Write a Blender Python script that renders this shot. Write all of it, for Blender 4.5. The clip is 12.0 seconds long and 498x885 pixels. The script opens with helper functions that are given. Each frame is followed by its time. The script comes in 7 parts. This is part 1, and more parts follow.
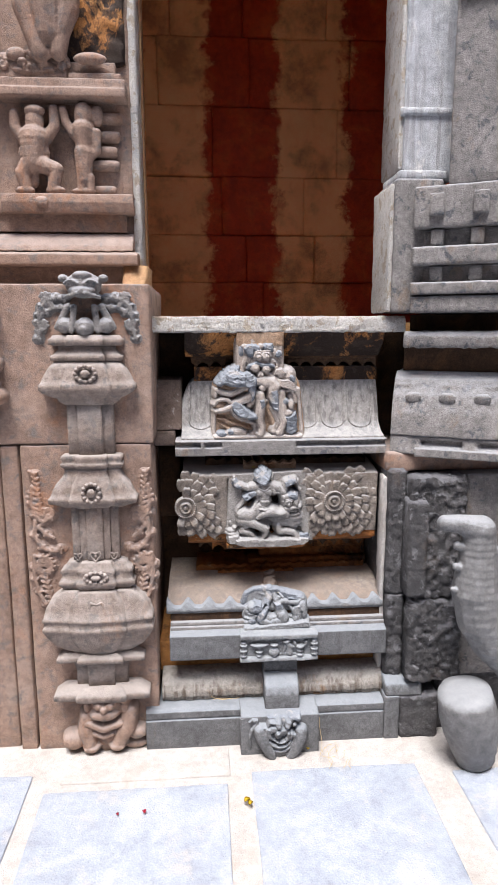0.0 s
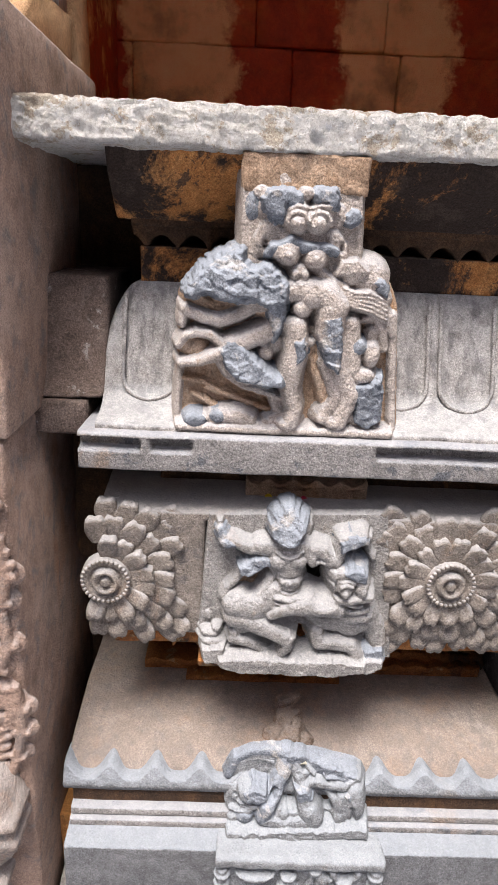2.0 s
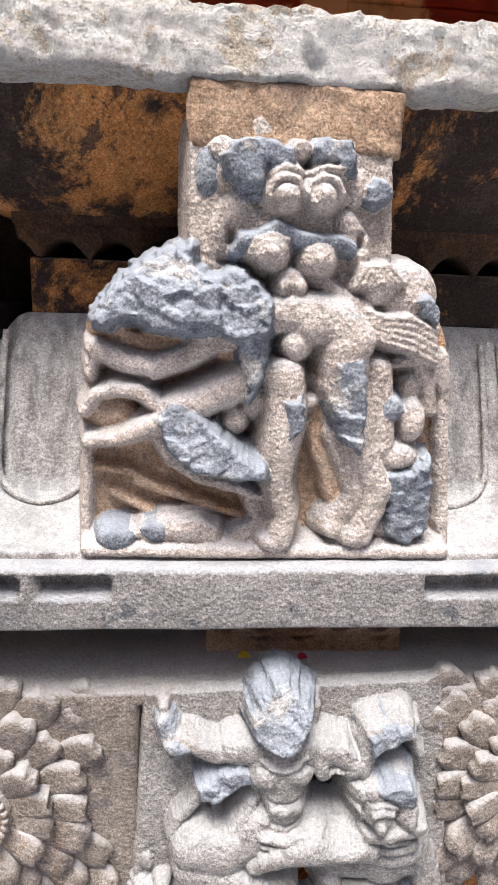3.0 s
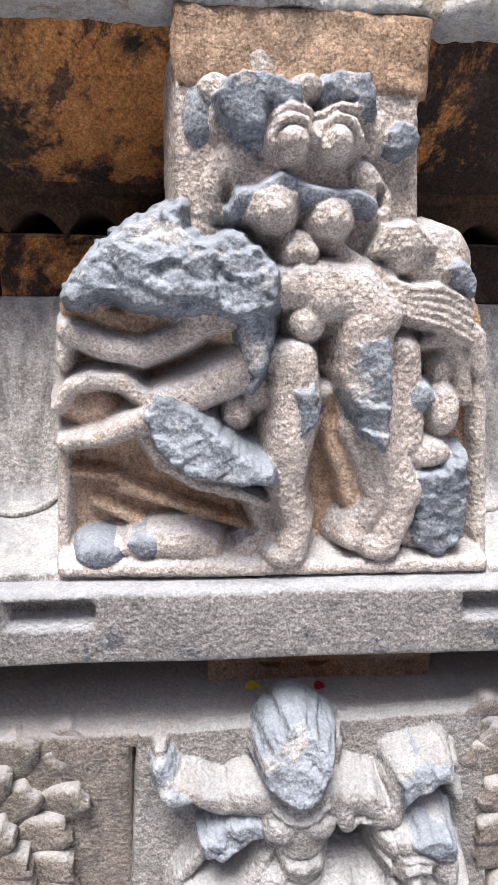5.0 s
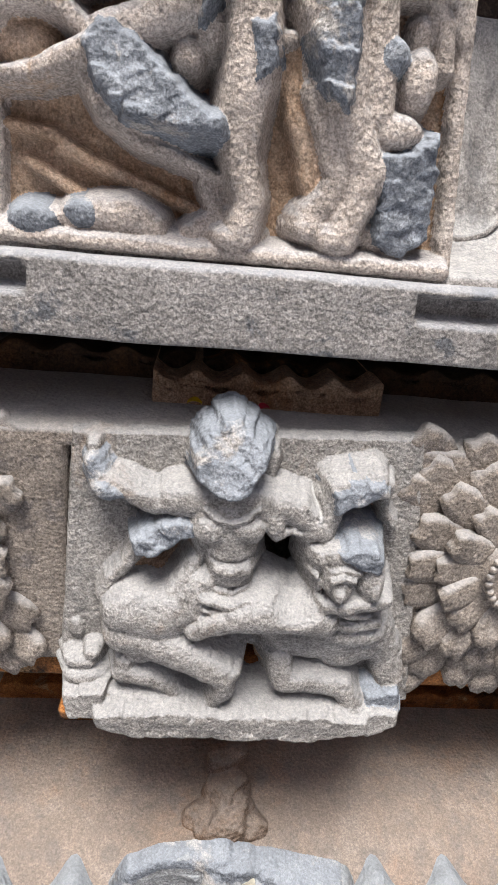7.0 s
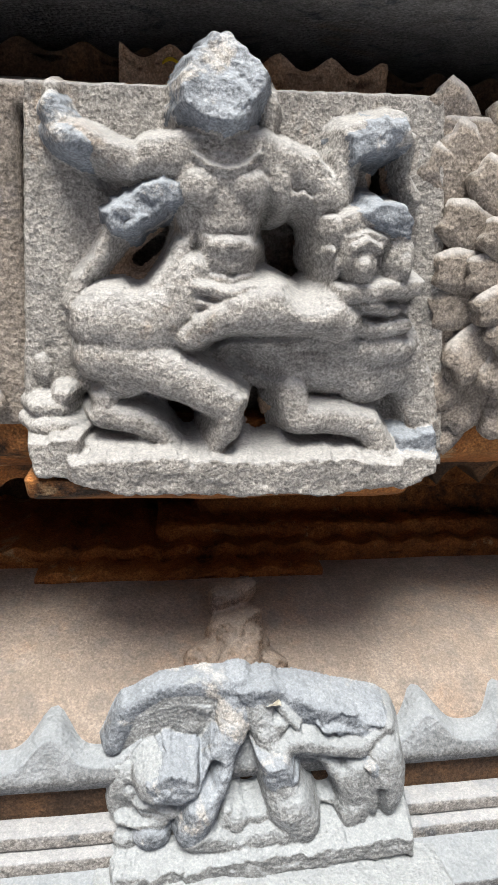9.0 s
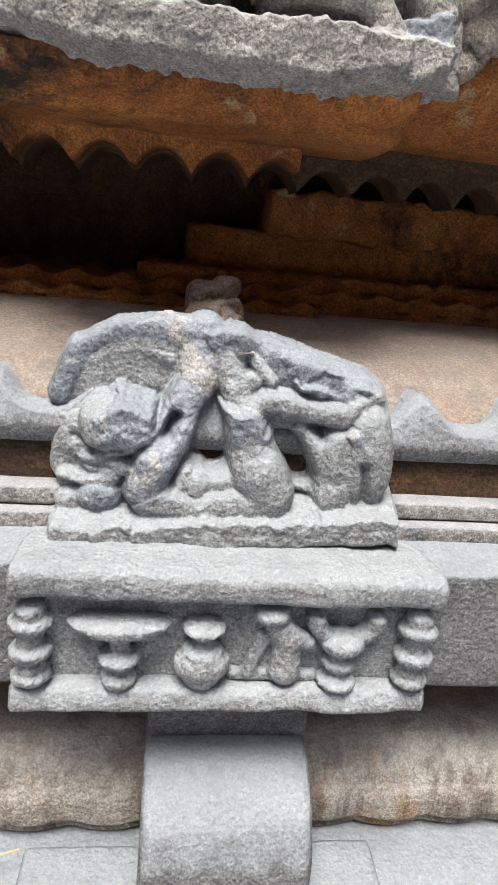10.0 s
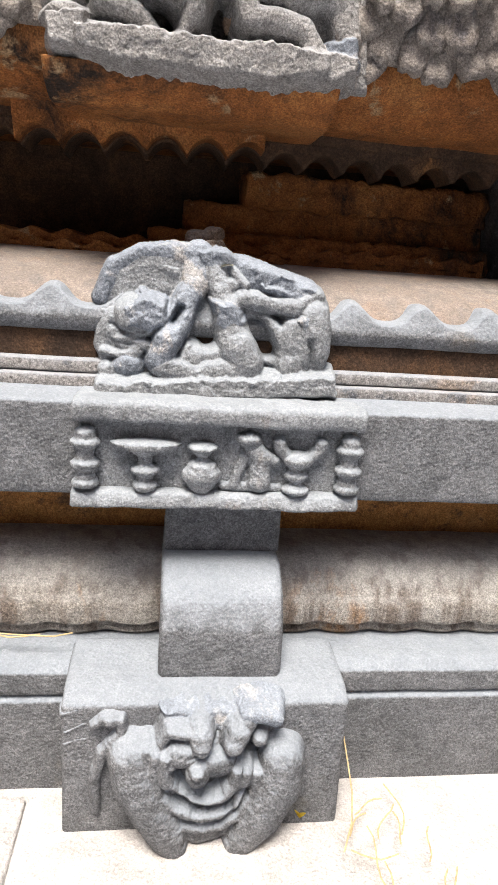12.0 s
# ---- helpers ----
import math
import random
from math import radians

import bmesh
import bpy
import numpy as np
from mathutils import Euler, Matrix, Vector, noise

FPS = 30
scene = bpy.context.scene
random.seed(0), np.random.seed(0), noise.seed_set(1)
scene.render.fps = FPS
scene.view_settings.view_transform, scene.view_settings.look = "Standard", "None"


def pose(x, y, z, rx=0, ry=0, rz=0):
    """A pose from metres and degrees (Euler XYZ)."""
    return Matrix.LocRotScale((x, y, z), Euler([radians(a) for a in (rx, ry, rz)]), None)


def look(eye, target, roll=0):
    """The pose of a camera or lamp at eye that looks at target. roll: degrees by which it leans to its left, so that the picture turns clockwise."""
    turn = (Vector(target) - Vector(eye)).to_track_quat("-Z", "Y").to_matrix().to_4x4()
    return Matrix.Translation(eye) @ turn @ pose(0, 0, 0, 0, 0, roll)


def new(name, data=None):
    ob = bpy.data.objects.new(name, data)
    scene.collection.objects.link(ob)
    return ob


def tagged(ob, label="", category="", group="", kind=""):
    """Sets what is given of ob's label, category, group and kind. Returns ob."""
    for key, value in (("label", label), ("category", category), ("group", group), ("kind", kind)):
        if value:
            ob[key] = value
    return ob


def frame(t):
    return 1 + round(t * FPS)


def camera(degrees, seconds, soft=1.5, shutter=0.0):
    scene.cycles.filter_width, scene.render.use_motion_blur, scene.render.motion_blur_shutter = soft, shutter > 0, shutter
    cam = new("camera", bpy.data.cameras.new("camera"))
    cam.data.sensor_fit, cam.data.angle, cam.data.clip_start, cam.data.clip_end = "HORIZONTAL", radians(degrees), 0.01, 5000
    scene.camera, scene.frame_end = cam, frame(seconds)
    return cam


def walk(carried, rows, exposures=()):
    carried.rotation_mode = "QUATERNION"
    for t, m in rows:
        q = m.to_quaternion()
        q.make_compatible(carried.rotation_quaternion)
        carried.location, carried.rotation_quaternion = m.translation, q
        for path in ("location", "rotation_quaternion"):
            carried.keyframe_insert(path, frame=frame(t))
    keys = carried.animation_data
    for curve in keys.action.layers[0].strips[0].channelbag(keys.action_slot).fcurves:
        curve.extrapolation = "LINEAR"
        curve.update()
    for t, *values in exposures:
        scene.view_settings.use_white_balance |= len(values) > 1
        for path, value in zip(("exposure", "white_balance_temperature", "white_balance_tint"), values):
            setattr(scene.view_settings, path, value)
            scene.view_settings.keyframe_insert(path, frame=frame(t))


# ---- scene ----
# camera and its way
cam = camera(43.6, 12.0, 1.2)
PATH = [
    (0, (-0.02, -0.063, 1.43), (0.121, 1.9, 1.074), -0.2),
    (0.3, (0.051, 0.101, 1.397), (0.059, 2.06, 0.994), -0.9),
    (0.5, (0.058, 0.265, 1.405), (0.021, 2.216, 0.966), -0.3),
    (0.8, (0.095, 0.446, 1.384), (0.065, 2.361, 0.807), 1.7),
    (1, (0.092, 0.581, 1.384), (0.171, 2.481, 0.764), 2.8),
    (1.5, (0.019, 0.909, 1.374), (0.142, 2.796, 0.723), 3.1),
    (2, (0.095, 1.206, 1.335), (0.14, 3.095, 0.68), 2.7),
    (2.5, (0.104, 1.423, 1.325), (0.138, 3.304, 0.646), 1.9),
    (3, (0.1, 1.552, 1.268), (0.274, 3.496, 0.829), 2.2),
    (4.8, (0.108, 1.629, 1.256), (0.277, 3.569, 0.799), 1.0),
    (5, (0.105, 1.624, 1.25), (0.273, 3.568, 0.811), 1.0),
    (5.5, (0.106, 1.62, 1.249), (0.22, 3.566, 0.8), 0.6),
    (6, (0.108, 1.611, 1.232), (0.229, 3.545, 0.735), 0.4),
    (6.5, (0.13, 1.594, 1.194), (0.273, 3.514, 0.65), 3.1),
    (7, (0.148, 1.602, 1.103), (0.33, 3.458, 0.38), 5.6),
    (7.2, (0.14, 1.614, 0.995), (0.506, 3.51, 0.476), 3.6),
    (8.8, (0.143, 1.608, 0.864), (0.441, 3.513, 0.333), 2.4),
    (9, (0.139, 1.603, 0.844), (0.431, 3.494, 0.262), 2.5),
    (9.5, (0.158, 1.577, 0.734), (0.396, 3.435, 0.032), 1.8),
    (10, (0.181, 1.585, 0.593), (0.424, 3.469, -0.031), 5.5),
    (10.5, (0.183, 1.523, 0.547), (0.468, 3.46, 0.139), 4.5),
    (11, (0.177, 1.42, 0.582), (0.486, 3.37, 0.266), 4.4),
    (11.5, (0.177, 1.378, 0.555), (0.388, 3.319, 0.12), 3.3),
    (12, (0.178, 1.368, 0.522), (0.426, 3.277, -0.021), 4.1),
]
EXPOSURES = [(0, 1.26, 6330, 13), (0.8, 1.30, 6400, 14), (1.5, 1.35, 6550, 14), (3, 1.62, 6500, 12), (5, 1.56, 6340, 12), (6, 1.54, 6400, 12), (6.5, 1.24, 6400, 11), (7, 1.30, 6550, 10), (8.8, 1.48, 6650, 6), (10, 1.40, 6650, 8), (10.5, 1.50, 6650, 10), (11, 1.55, 6650, 10), (12, 1.57, 6650, 10)]
walk(cam, [(t, look(eye, target, roll)) for t, eye, target, roll in PATH], EXPOSURES)

# world and sun: open shade under a bright sky
world = bpy.data.worlds.new("sky")
scene.world = world
world.use_nodes = True
wn = world.node_tree.nodes
sky = wn.new("ShaderNodeTexSky")
sky.sky_type = 'NISHITA'
sky.sun_disc = False
sky.sun_elevation = radians(65)
sky.sun_rotation = radians(198)
sky.dust_density = 3.0
wn["Background"].inputs["Strength"].default_value = 0.095
world.node_tree.links.new(sky.outputs[0], wn["Background"].inputs["Color"])
sun_data = bpy.data.lights.new("sun", 'SUN')
sun_data.energy, sun_data.angle, sun_data.color = 2.5, radians(26), (1.0, 0.955, 0.885)
sun = new("sun", sun_data)
sun.matrix_world = look((-0.8, -2.4, 6.5), (0, 0, 0))

# ---- materials ----
def node_mat(name):
    m = bpy.data.materials.new(name)
    m.use_nodes = True
    nt = m.node_tree
    return m, nt, nt.nodes["Principled BSDF"]


def noise_node(nt, scale, detail=6.0, rough=0.6, vec=None, distort=0.0):
    n = nt.nodes.new("ShaderNodeTexNoise")
    n.inputs["Scale"].default_value = scale
    n.inputs["Detail"].default_value = detail
    n.inputs["Roughness"].default_value = rough
    n.inputs["Distortion"].default_value = distort
    if vec is not None:
        nt.links.new(vec, n.inputs["Vector"])
    return n.outputs["Fac"]


def ramp(nt, fac, stops):
    r = nt.nodes.new("ShaderNodeValToRGB")
    e = r.color_ramp.elements
    while len(e) < len(stops):
        e.new(0.5)
    for el, (p, c) in zip(e, stops):
        el.position = p
        el.color = (*c, 1) if len(c) == 3 else c
    nt.links.new(fac, r.inputs[0])
    return r.outputs["Color"]


def mix(nt, fac, a, b, kind='MIX'):
    n = nt.nodes.new("ShaderNodeMix")
    n.data_type = 'RGBA'
    n.blend_type = kind
    for sock, v in ((n.inputs[0], fac), (n.inputs[6], a), (n.inputs[7], b)):
        if isinstance(v, (int, float)):
            sock.default_value = v
        elif isinstance(v, tuple):
            sock.default_value = (*v, 1)
        else:
            nt.links.new(v, sock)
    return n.outputs[2]


def place_vec(nt, stretch=(1, 1, 1)):
    g = nt.nodes.new("ShaderNodeNewGeometry")
    mp = nt.nodes.new("ShaderNodeMapping")
    mp.inputs["Scale"].default_value = stretch
    nt.links.new(g.outputs["Position"], mp.inputs["Vector"])
    return mp.outputs["Vector"]


def stone(name, base, dark, light, stain=None, stain_at=(0.55, 0.7), grain=620, bump=0.6, pits=0.5, patch=9.0, rough=0.85, coarse=70, coarse_h=0.004, dust_skylight=None, dust_skylight_amount=0.8, streak=None, lichen=None, lichen_at=(0.60, 0.64), speck=0.42, stripes=None, mottle=0.55):
    """Weathered stone: broad patches, crystal grain, pits, stains, lichen, run-off streaks, a dusty tint with sky light
    painted in on level faces.
    """
    m, nt, b = node_mat(name)
    v = place_vec(nt)
    broad = noise_node(nt, patch, 5, 0.65, v, 0.6)
    mid = noise_node(nt, patch * 6, 6, 0.7, v)
    fine = noise_node(nt, grain, 2, 0.75, v)
    cell = nt.nodes.new("ShaderNodeTexVoronoi")
    cell.inputs["Scale"].default_value = grain * 0.75
    nt.links.new(v, cell.inputs["Vector"])
    col = ramp(nt, broad, [(0.32, dark), (0.5, base), (0.68, light)])
    col = mix(nt, mottle, col, ramp(nt, mid, [(0.34, tuple(c * 0.55 for c in base)), (0.5, base), (0.68, tuple(min(1, c * 1.45) for c in base))]))
    if stripes:
        width, shift, tone = stripes
        sx = nt.nodes.new("ShaderNodeSeparateXYZ")
        nt.links.new(v, sx.inputs[0])
        w = nt.nodes.new("ShaderNodeMath")
        w.operation = 'MULTIPLY_ADD'
        nt.links.new(sx.outputs["X"], w.inputs[0])
        w.inputs[1].default_value, w.inputs[2].default_value = math.pi / width, shift
        sn = nt.nodes.new("ShaderNodeMath")
        sn.operation = 'SINE'
        nt.links.new(w.outputs[0], sn.inputs[0])
        ad = nt.nodes.new("ShaderNodeMath")
        ad.operation = 'MULTIPLY_ADD'
        nt.links.new(noise_node(nt, 5, 6, 0.7, v), ad.inputs[0])
        ad.inputs[1].default_value = 2.8
        nt.links.new(sn.outputs[0], ad.inputs[2])
        worn_tone = ramp(nt, noise_node(nt, 2.6, 7, 0.7, v), [(0.36, tuple(c * 0.5 for c in tone)), (0.5, tone), (0.66, tuple(min(0.9, c * 1.25) for c in tone))])
        col = mix(nt, ramp(nt, half(nt, ad.outputs[0]), [(0.62, (0, 0, 0)), (0.80, (1, 1, 1))]), col, worn_tone)
    if stain:
        sn = noise_node(nt, patch * 0.8, 9, 0.74, place_vec(nt, (1, 1, 0.55)), 0.35)
        col = mix(nt, ramp(nt, sn, [(stain_at[0], (0, 0, 0)), (stain_at[1], (1, 1, 1))]), col, stain)
    if streak:
        st = noise_node(nt, 55, 4, 0.6, place_vec(nt, (1, 1, 0.06)))
        col = mix(nt, ramp(nt, st, [(0.50, (0, 0, 0)), (0.64, (0.85, 0.85, 0.85))]), col, streak)
    if lichen:
        ln = noise_node(nt, 26, 8, 0.68, v, 0.4)
        col = mix(nt, ramp(nt, ln, [(lichen_at[0] - 0.06, (0, 0, 0)), (lichen_at[1] - 0.06, (0.85, 0.85, 0.85))]), col, lichen)
    col = mix(nt, speck, col, ramp(nt, fine, [(0.36, (0.10, 0.10, 0.10)), (0.5, (0.5, 0.5, 0.5)), (0.62, (0.95, 0.95, 0.95))]), 'OVERLAY')
    tone = nt.nodes.new("ShaderNodeSeparateColor")
    nt.links.new(cell.outputs["Color"], tone.inputs[0])
    col = mix(nt, speck * 0.7, col, tone.outputs[0], 'SOFT_LIGHT')
    # Upward faces turn paler and bluer: dusting plus sky light put into the colour.
    if dust_skylight:
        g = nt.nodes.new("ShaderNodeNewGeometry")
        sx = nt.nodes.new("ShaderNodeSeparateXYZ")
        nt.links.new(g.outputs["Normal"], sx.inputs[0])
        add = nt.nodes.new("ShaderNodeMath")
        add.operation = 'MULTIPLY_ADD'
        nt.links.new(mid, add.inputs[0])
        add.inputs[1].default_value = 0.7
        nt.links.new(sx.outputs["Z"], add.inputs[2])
        col = mix(nt, ramp(nt, add.outputs[0], [(0.55, (0, 0, 0)), (1.0, (dust_skylight_amount * 0.6,) * 3)]), col, dust_skylight)
    nt.links.new(col, b.inputs["Base Color"])
    b.inputs["Roughness"].default_value = rough
    b.inputs["Specular IOR Level"].default_value = 0.3
    big = noise_node(nt, coarse, 6, 0.7, v)
    pit = nt.nodes.new("ShaderNodeTexVoronoi")
    pit.inputs["Scale"].default_value = grain * 0.4
    nt.links.new(v, pit.inputs["Vector"])
    last = None
    for height, strength, deep_m in ((big, bump, coarse_h), (pit.outputs["Distance"], pits, 0.0022), (fine, bump, 0.0016)):
        bp = nt.nodes.new("ShaderNodeBump")
        bp.inputs["Strength"].default_value = strength
        bp.inputs["Distance"].default_value = deep_m
        nt.links.new(height, bp.inputs["Height"])
        if last is not None:
            nt.links.new(last, bp.inputs["Normal"])
        last = bp.outputs[0]
    nt.links.new(last, b.inputs["Normal"])
    return m


def half(nt, value):
    n = nt.nodes.new("ShaderNodeMath")
    n.operation = 'MULTIPLY'
    nt.links.new(value, n.inputs[0])
    n.inputs[1].default_value = 0.5
    return n.outputs[0]


SLATE = (0.085, 0.092, 0.105)
GREY = stone("grey_granite", (0.215, 0.205, 0.20), (0.12, 0.115, 0.115), (0.32, 0.305, 0.30), stain=(0.25, 0.17, 0.11), stain_at=(0.57, 0.72), dust_skylight=(0.42, 0.45, 0.50), lichen=SLATE, lichen_at=(0.62, 0.68), speck=0.44)
DARKGREY = stone("dark_grey_granite", (0.135, 0.138, 0.145), (0.075, 0.077, 0.08), (0.21, 0.212, 0.22), stain=(0.20, 0.165, 0.13), stain_at=(0.60, 0.78), dust_skylight=(0.42, 0.475, 0.54), dust_skylight_amount=0.7)
PALE = stone("pale_frieze_stone", (0.215, 0.186, 0.162), (0.115, 0.10, 0.088), (0.325, 0.29, 0.26), stain=(0.28, 0.18, 0.12), stain_at=(0.6, 0.75), dust_skylight=(0.45, 0.46, 0.48), lichen=(0.14, 0.125, 0.12), lichen_at=(0.62, 0.69))
BROWN = stone("pinkish_brown_stone", (0.31, 0.215, 0.17), (0.19, 0.13, 0.103), (0.40, 0.315, 0.27), stain=(0.40, 0.19, 0.10), stain_at=(0.54, 0.72), dust_skylight=(0.38, 0.34, 0.33), lichen=(0.17, 0.155, 0.15), lichen_at=(0.58, 0.72), patch=5, speck=0.3)
OCHRE = stone("ochre_limewashed_stone", (0.42, 0.185, 0.06), (0.24, 0.095, 0.03), (0.58, 0.34, 0.15), stain=(0.03, 0.02, 0.016), stain_at=(0.435, 0.50), patch=8, dust_skylight=(0.4, 0.33, 0.28), dust_skylight_amount=0.3, lichen=(0.05, 0.035, 0.028), lichen_at=(0.60, 0.64))
ORANGE = stone("warm_ochre_stone", (0.36, 0.165, 0.05), (0.19, 0.085, 0.03), (0.50, 0.27, 0.11), stain=(0.06, 0.035, 0.02), stain_at=(0.57, 0.68), patch=9, lichen=(0.10, 0.055, 0.03), lichen_at=(0.62, 0.70))
SMOOTH = stone("polished_grey_stone", (0.175, 0.176, 0.18), (0.115, 0.116, 0.12), (0.25, 0.248, 0.25), patch=6, bump=0.3, pits=0.2, rough=0.6, dust_skylight=(0.42, 0.45, 0.49), speck=0.3)
BUFF = stone("buff_weathered_stone", (0.18, 0.135, 0.108), (0.09, 0.066, 0.052), (0.30, 0.27, 0.25), stain=(0.20, 0.115, 0.065), stain_at=(0.50, 0.70), dust_skylight=(0.48, 0.46, 0.44), dust_skylight_amount=0.35, streak=(0.12, 0.095, 0.085), lichen=(0.15, 0.11, 0.085), lichen_at=(0.58, 0.68))
FLUTE = stone("streaked_grey_stone", (0.30, 0.285, 0.275), (0.17, 0.16, 0.155), (0.43, 0.415, 0.41), stain=(0.30, 0.23, 0.18), stain_at=(0.62, 0.8), dust_skylight=(0.45, 0.48, 0.51), dust_skylight_amount=0.6, streak=(0.12, 0.112, 0.11))
ROUGH = stone("rough_dark_stone", (0.095, 0.093, 0.098), (0.045, 0.044, 0.047), (0.18, 0.175, 0.18), stain=(0.17, 0.13, 0.11), stain_at=(0.6, 0.75), dust_skylight=(0.30, 0.31, 0.35), coarse=45, coarse_h=0.02, bump=1.0, lichen=(0.22, 0.22, 0.235), lichen_at=(0.62, 0.68))
BUFFCROWN = stone("crumbling_buff_stone", (0.43, 0.30, 0.21), (0.30, 0.19, 0.12), (0.52, 0.40, 0.31), stain=(0.36, 0.18, 0.08), stain_at=(0.55, 0.7), patch=14, coarse=60, coarse_h=0.012, bump=1.0, speck=0.4)
GRIMY = stone("grimy_brown_stone", (0.115, 0.085, 0.072), (0.06, 0.042, 0.035), (0.19, 0.155, 0.14), stain=(0.22, 0.13, 0.08), stain_at=(0.58, 0.7), patch=10, lichen=(0.27, 0.25, 0.24), lichen_at=(0.66, 0.70))
BLEACHED = stone("bleached_blue_grey_stone", (0.43, 0.45, 0.48), (0.28, 0.295, 0.32), (0.60, 0.61, 0.62), stain=(0.70, 0.68, 0.64), stain_at=(0.56, 0.64), patch=7, streak=(0.30, 0.30, 0.31))
COLUMN = stone("greyish_brown_stone", (0.265, 0.215, 0.188), (0.16, 0.122, 0.104), (0.37, 0.325, 0.30), stain=(0.34, 0.20, 0.13), stain_at=(0.58, 0.74), dust_skylight=(0.44, 0.42, 0.41), lichen=(0.15, 0.14, 0.135), lichen_at=(0.60, 0.70), patch=7, speck=0.3)
# Near-black base: soot, and the shade of gaps and voids put into the colour.
RECESS = stone("soot_and_shade_stone", (0.06, 0.034, 0.02), (0.018, 0.013, 0.010), (0.16, 0.08, 0.035), stain=(0.30, 0.14, 0.05), stain_at=(0.60, 0.70), patch=12)
RED = stone("red_ochre_painted_stone", (0.40, 0.048, 0.012), (0.20, 0.024, 0.008), (0.62, 0.17, 0.04), patch=4.0, rough=0.55, speck=0.3, stripes=(0.45, 2.98, (0.86, 0.47, 0.20)))
CREAM = stone("faded_cream_painted_stone", (0.42, 0.26, 0.14), (0.24, 0.11, 0.055), (0.52, 0.36, 0.22), stain=(0.22, 0.06, 0.03), stain_at=(0.55, 0.75), patch=4.0, rough=0.7)
LIME = stone("flaking_whitewash", (0.79, 0.765, 0.735), (0.58, 0.52, 0.45), (0.86, 0.85, 0.84), stain=(0.66, 0.66, 0.67), stain_at=(0.57, 0.61), patch=30, coarse=110, coarse_h=0.03, bump=1.0, lichen=(0.55, 0.46, 0.36), lichen_at=(0.61, 0.64), speck=0.35)
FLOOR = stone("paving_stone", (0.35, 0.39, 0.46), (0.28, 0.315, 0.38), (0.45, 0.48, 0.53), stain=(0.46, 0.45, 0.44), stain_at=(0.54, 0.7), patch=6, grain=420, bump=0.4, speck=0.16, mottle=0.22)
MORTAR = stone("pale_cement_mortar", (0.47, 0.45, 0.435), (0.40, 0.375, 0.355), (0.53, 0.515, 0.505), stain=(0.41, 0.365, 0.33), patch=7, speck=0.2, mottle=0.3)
# Dark ochre with near-black patches, for the set-back courses around the throat.
DARKOCHRE = stone("black_patched_ochre_stone", (0.24, 0.088, 0.024), (0.06, 0.024, 0.009), (0.46, 0.22, 0.075), stain=(0.022, 0.015, 0.011), stain_at=(0.52, 0.63), patch=8, lichen=(0.30, 0.20, 0.11), lichen_at=(0.66, 0.72))
LEAFSTONE = stone("streaked_pale_eave_stone", (0.31, 0.285, 0.255), (0.19, 0.165, 0.14), (0.43, 0.41, 0.385), stain=(0.30, 0.165, 0.075), stain_at=(0.55, 0.66), dust_skylight=(0.44, 0.45, 0.46), dust_skylight_amount=0.5, streak=(0.13, 0.10, 0.08))
CARVED = stone("weathered_rider_granite", (0.268, 0.256, 0.246), (0.165, 0.157, 0.15), (0.365, 0.358, 0.352), stain=(0.235, 0.17, 0.12), stain_at=(0.58, 0.72), patch=12, dust_skylight=(0.46, 0.475, 0.50), pits=0.6, bump=0.9, speck=0.42)
LOWSTONE = stone("weathered_blue_grey_granite", (0.212, 0.22, 0.23), (0.13, 0.134, 0.14), (0.31, 0.322, 0.335), stain=(0.20, 0.15, 0.115), stain_at=(0.58, 0.72), patch=12, dust_skylight=(0.41, 0.455, 0.505), pits=0.6, bump=0.8, speck=0.36)
FIGURE = stone("weathered_figure_granite", (0.43, 0.378, 0.342), (0.27, 0.235, 0.21), (0.56, 0.51, 0.475), stain=(0.40, 0.27, 0.17), stain_at=(0.60, 0.70), patch=12, dust_skylight=(0.40, 0.45, 0.52), dust_skylight_amount=0.6, pits=0.7, bump=0.8, speck=0.40, mottle=0.32)

# ---- builders ----
def finish(ob, bm, mat, smooth=True):
    me = bpy.data.meshes.new(ob)
    bmesh.ops.recalc_face_normals(bm, faces=bm.faces)
    bm.to_mesh(me)
    bm.free()
    me.materials.append(mat)
    if smooth:
        me.shade_smooth()
    return me


def part(name, bm, material, parent=None, label="", smooth=True, local=False):
    ob = new(name, finish(name, bm, material, smooth))
    if parent is not None:
        ob.parent = parent
        ob.matrix_parent_inverse = Matrix() if local else parent.matrix_world.inverted()
    if label:
        tagged(ob, label)
    return ob


def thing(name, label, category, at=(0, 0, 0), group="", kind=""):
    e = new(name)
    e.empty_display_size = 0.05
    e.matrix_world = Matrix.Translation(at) if not isinstance(at, Matrix) else at
    return tagged(e, label, category, group, kind)


def wobble(bm, amp, scale=14.0, fine=0.35):
    """Uneven, worn stone: every vertex shifts a little."""
    for v in bm.verts:
        p = v.co * scale
        v.co += (noise.noise_vector(p) + fine * noise.noise_vector(p * 4.3)) * amp


def soften(pts, r, step=0.014):
    """A closed outline with worn corners, and points at most step apart."""
    out = []
    n = len(pts)
    for i in range(n):
        a, b, c = (Vector(pts[j % n]) for j in (i - 1, i, i + 1))
        u, w = a - b, c - b
        k = min(r, u.length * 0.4, w.length * 0.4)
        p, q = b + u.normalized() * k, b + w.normalized() * k
        out += [p, (p + q) * 0.25 + b * 0.5, q]
    full = []
    for i, p in enumerate(out):
        q = out[(i + 1) % len(out)]
        m = max(1, math.ceil((q - p).length / step))
        full += [p.lerp(q, k / m) for k in range(m)]
    return full


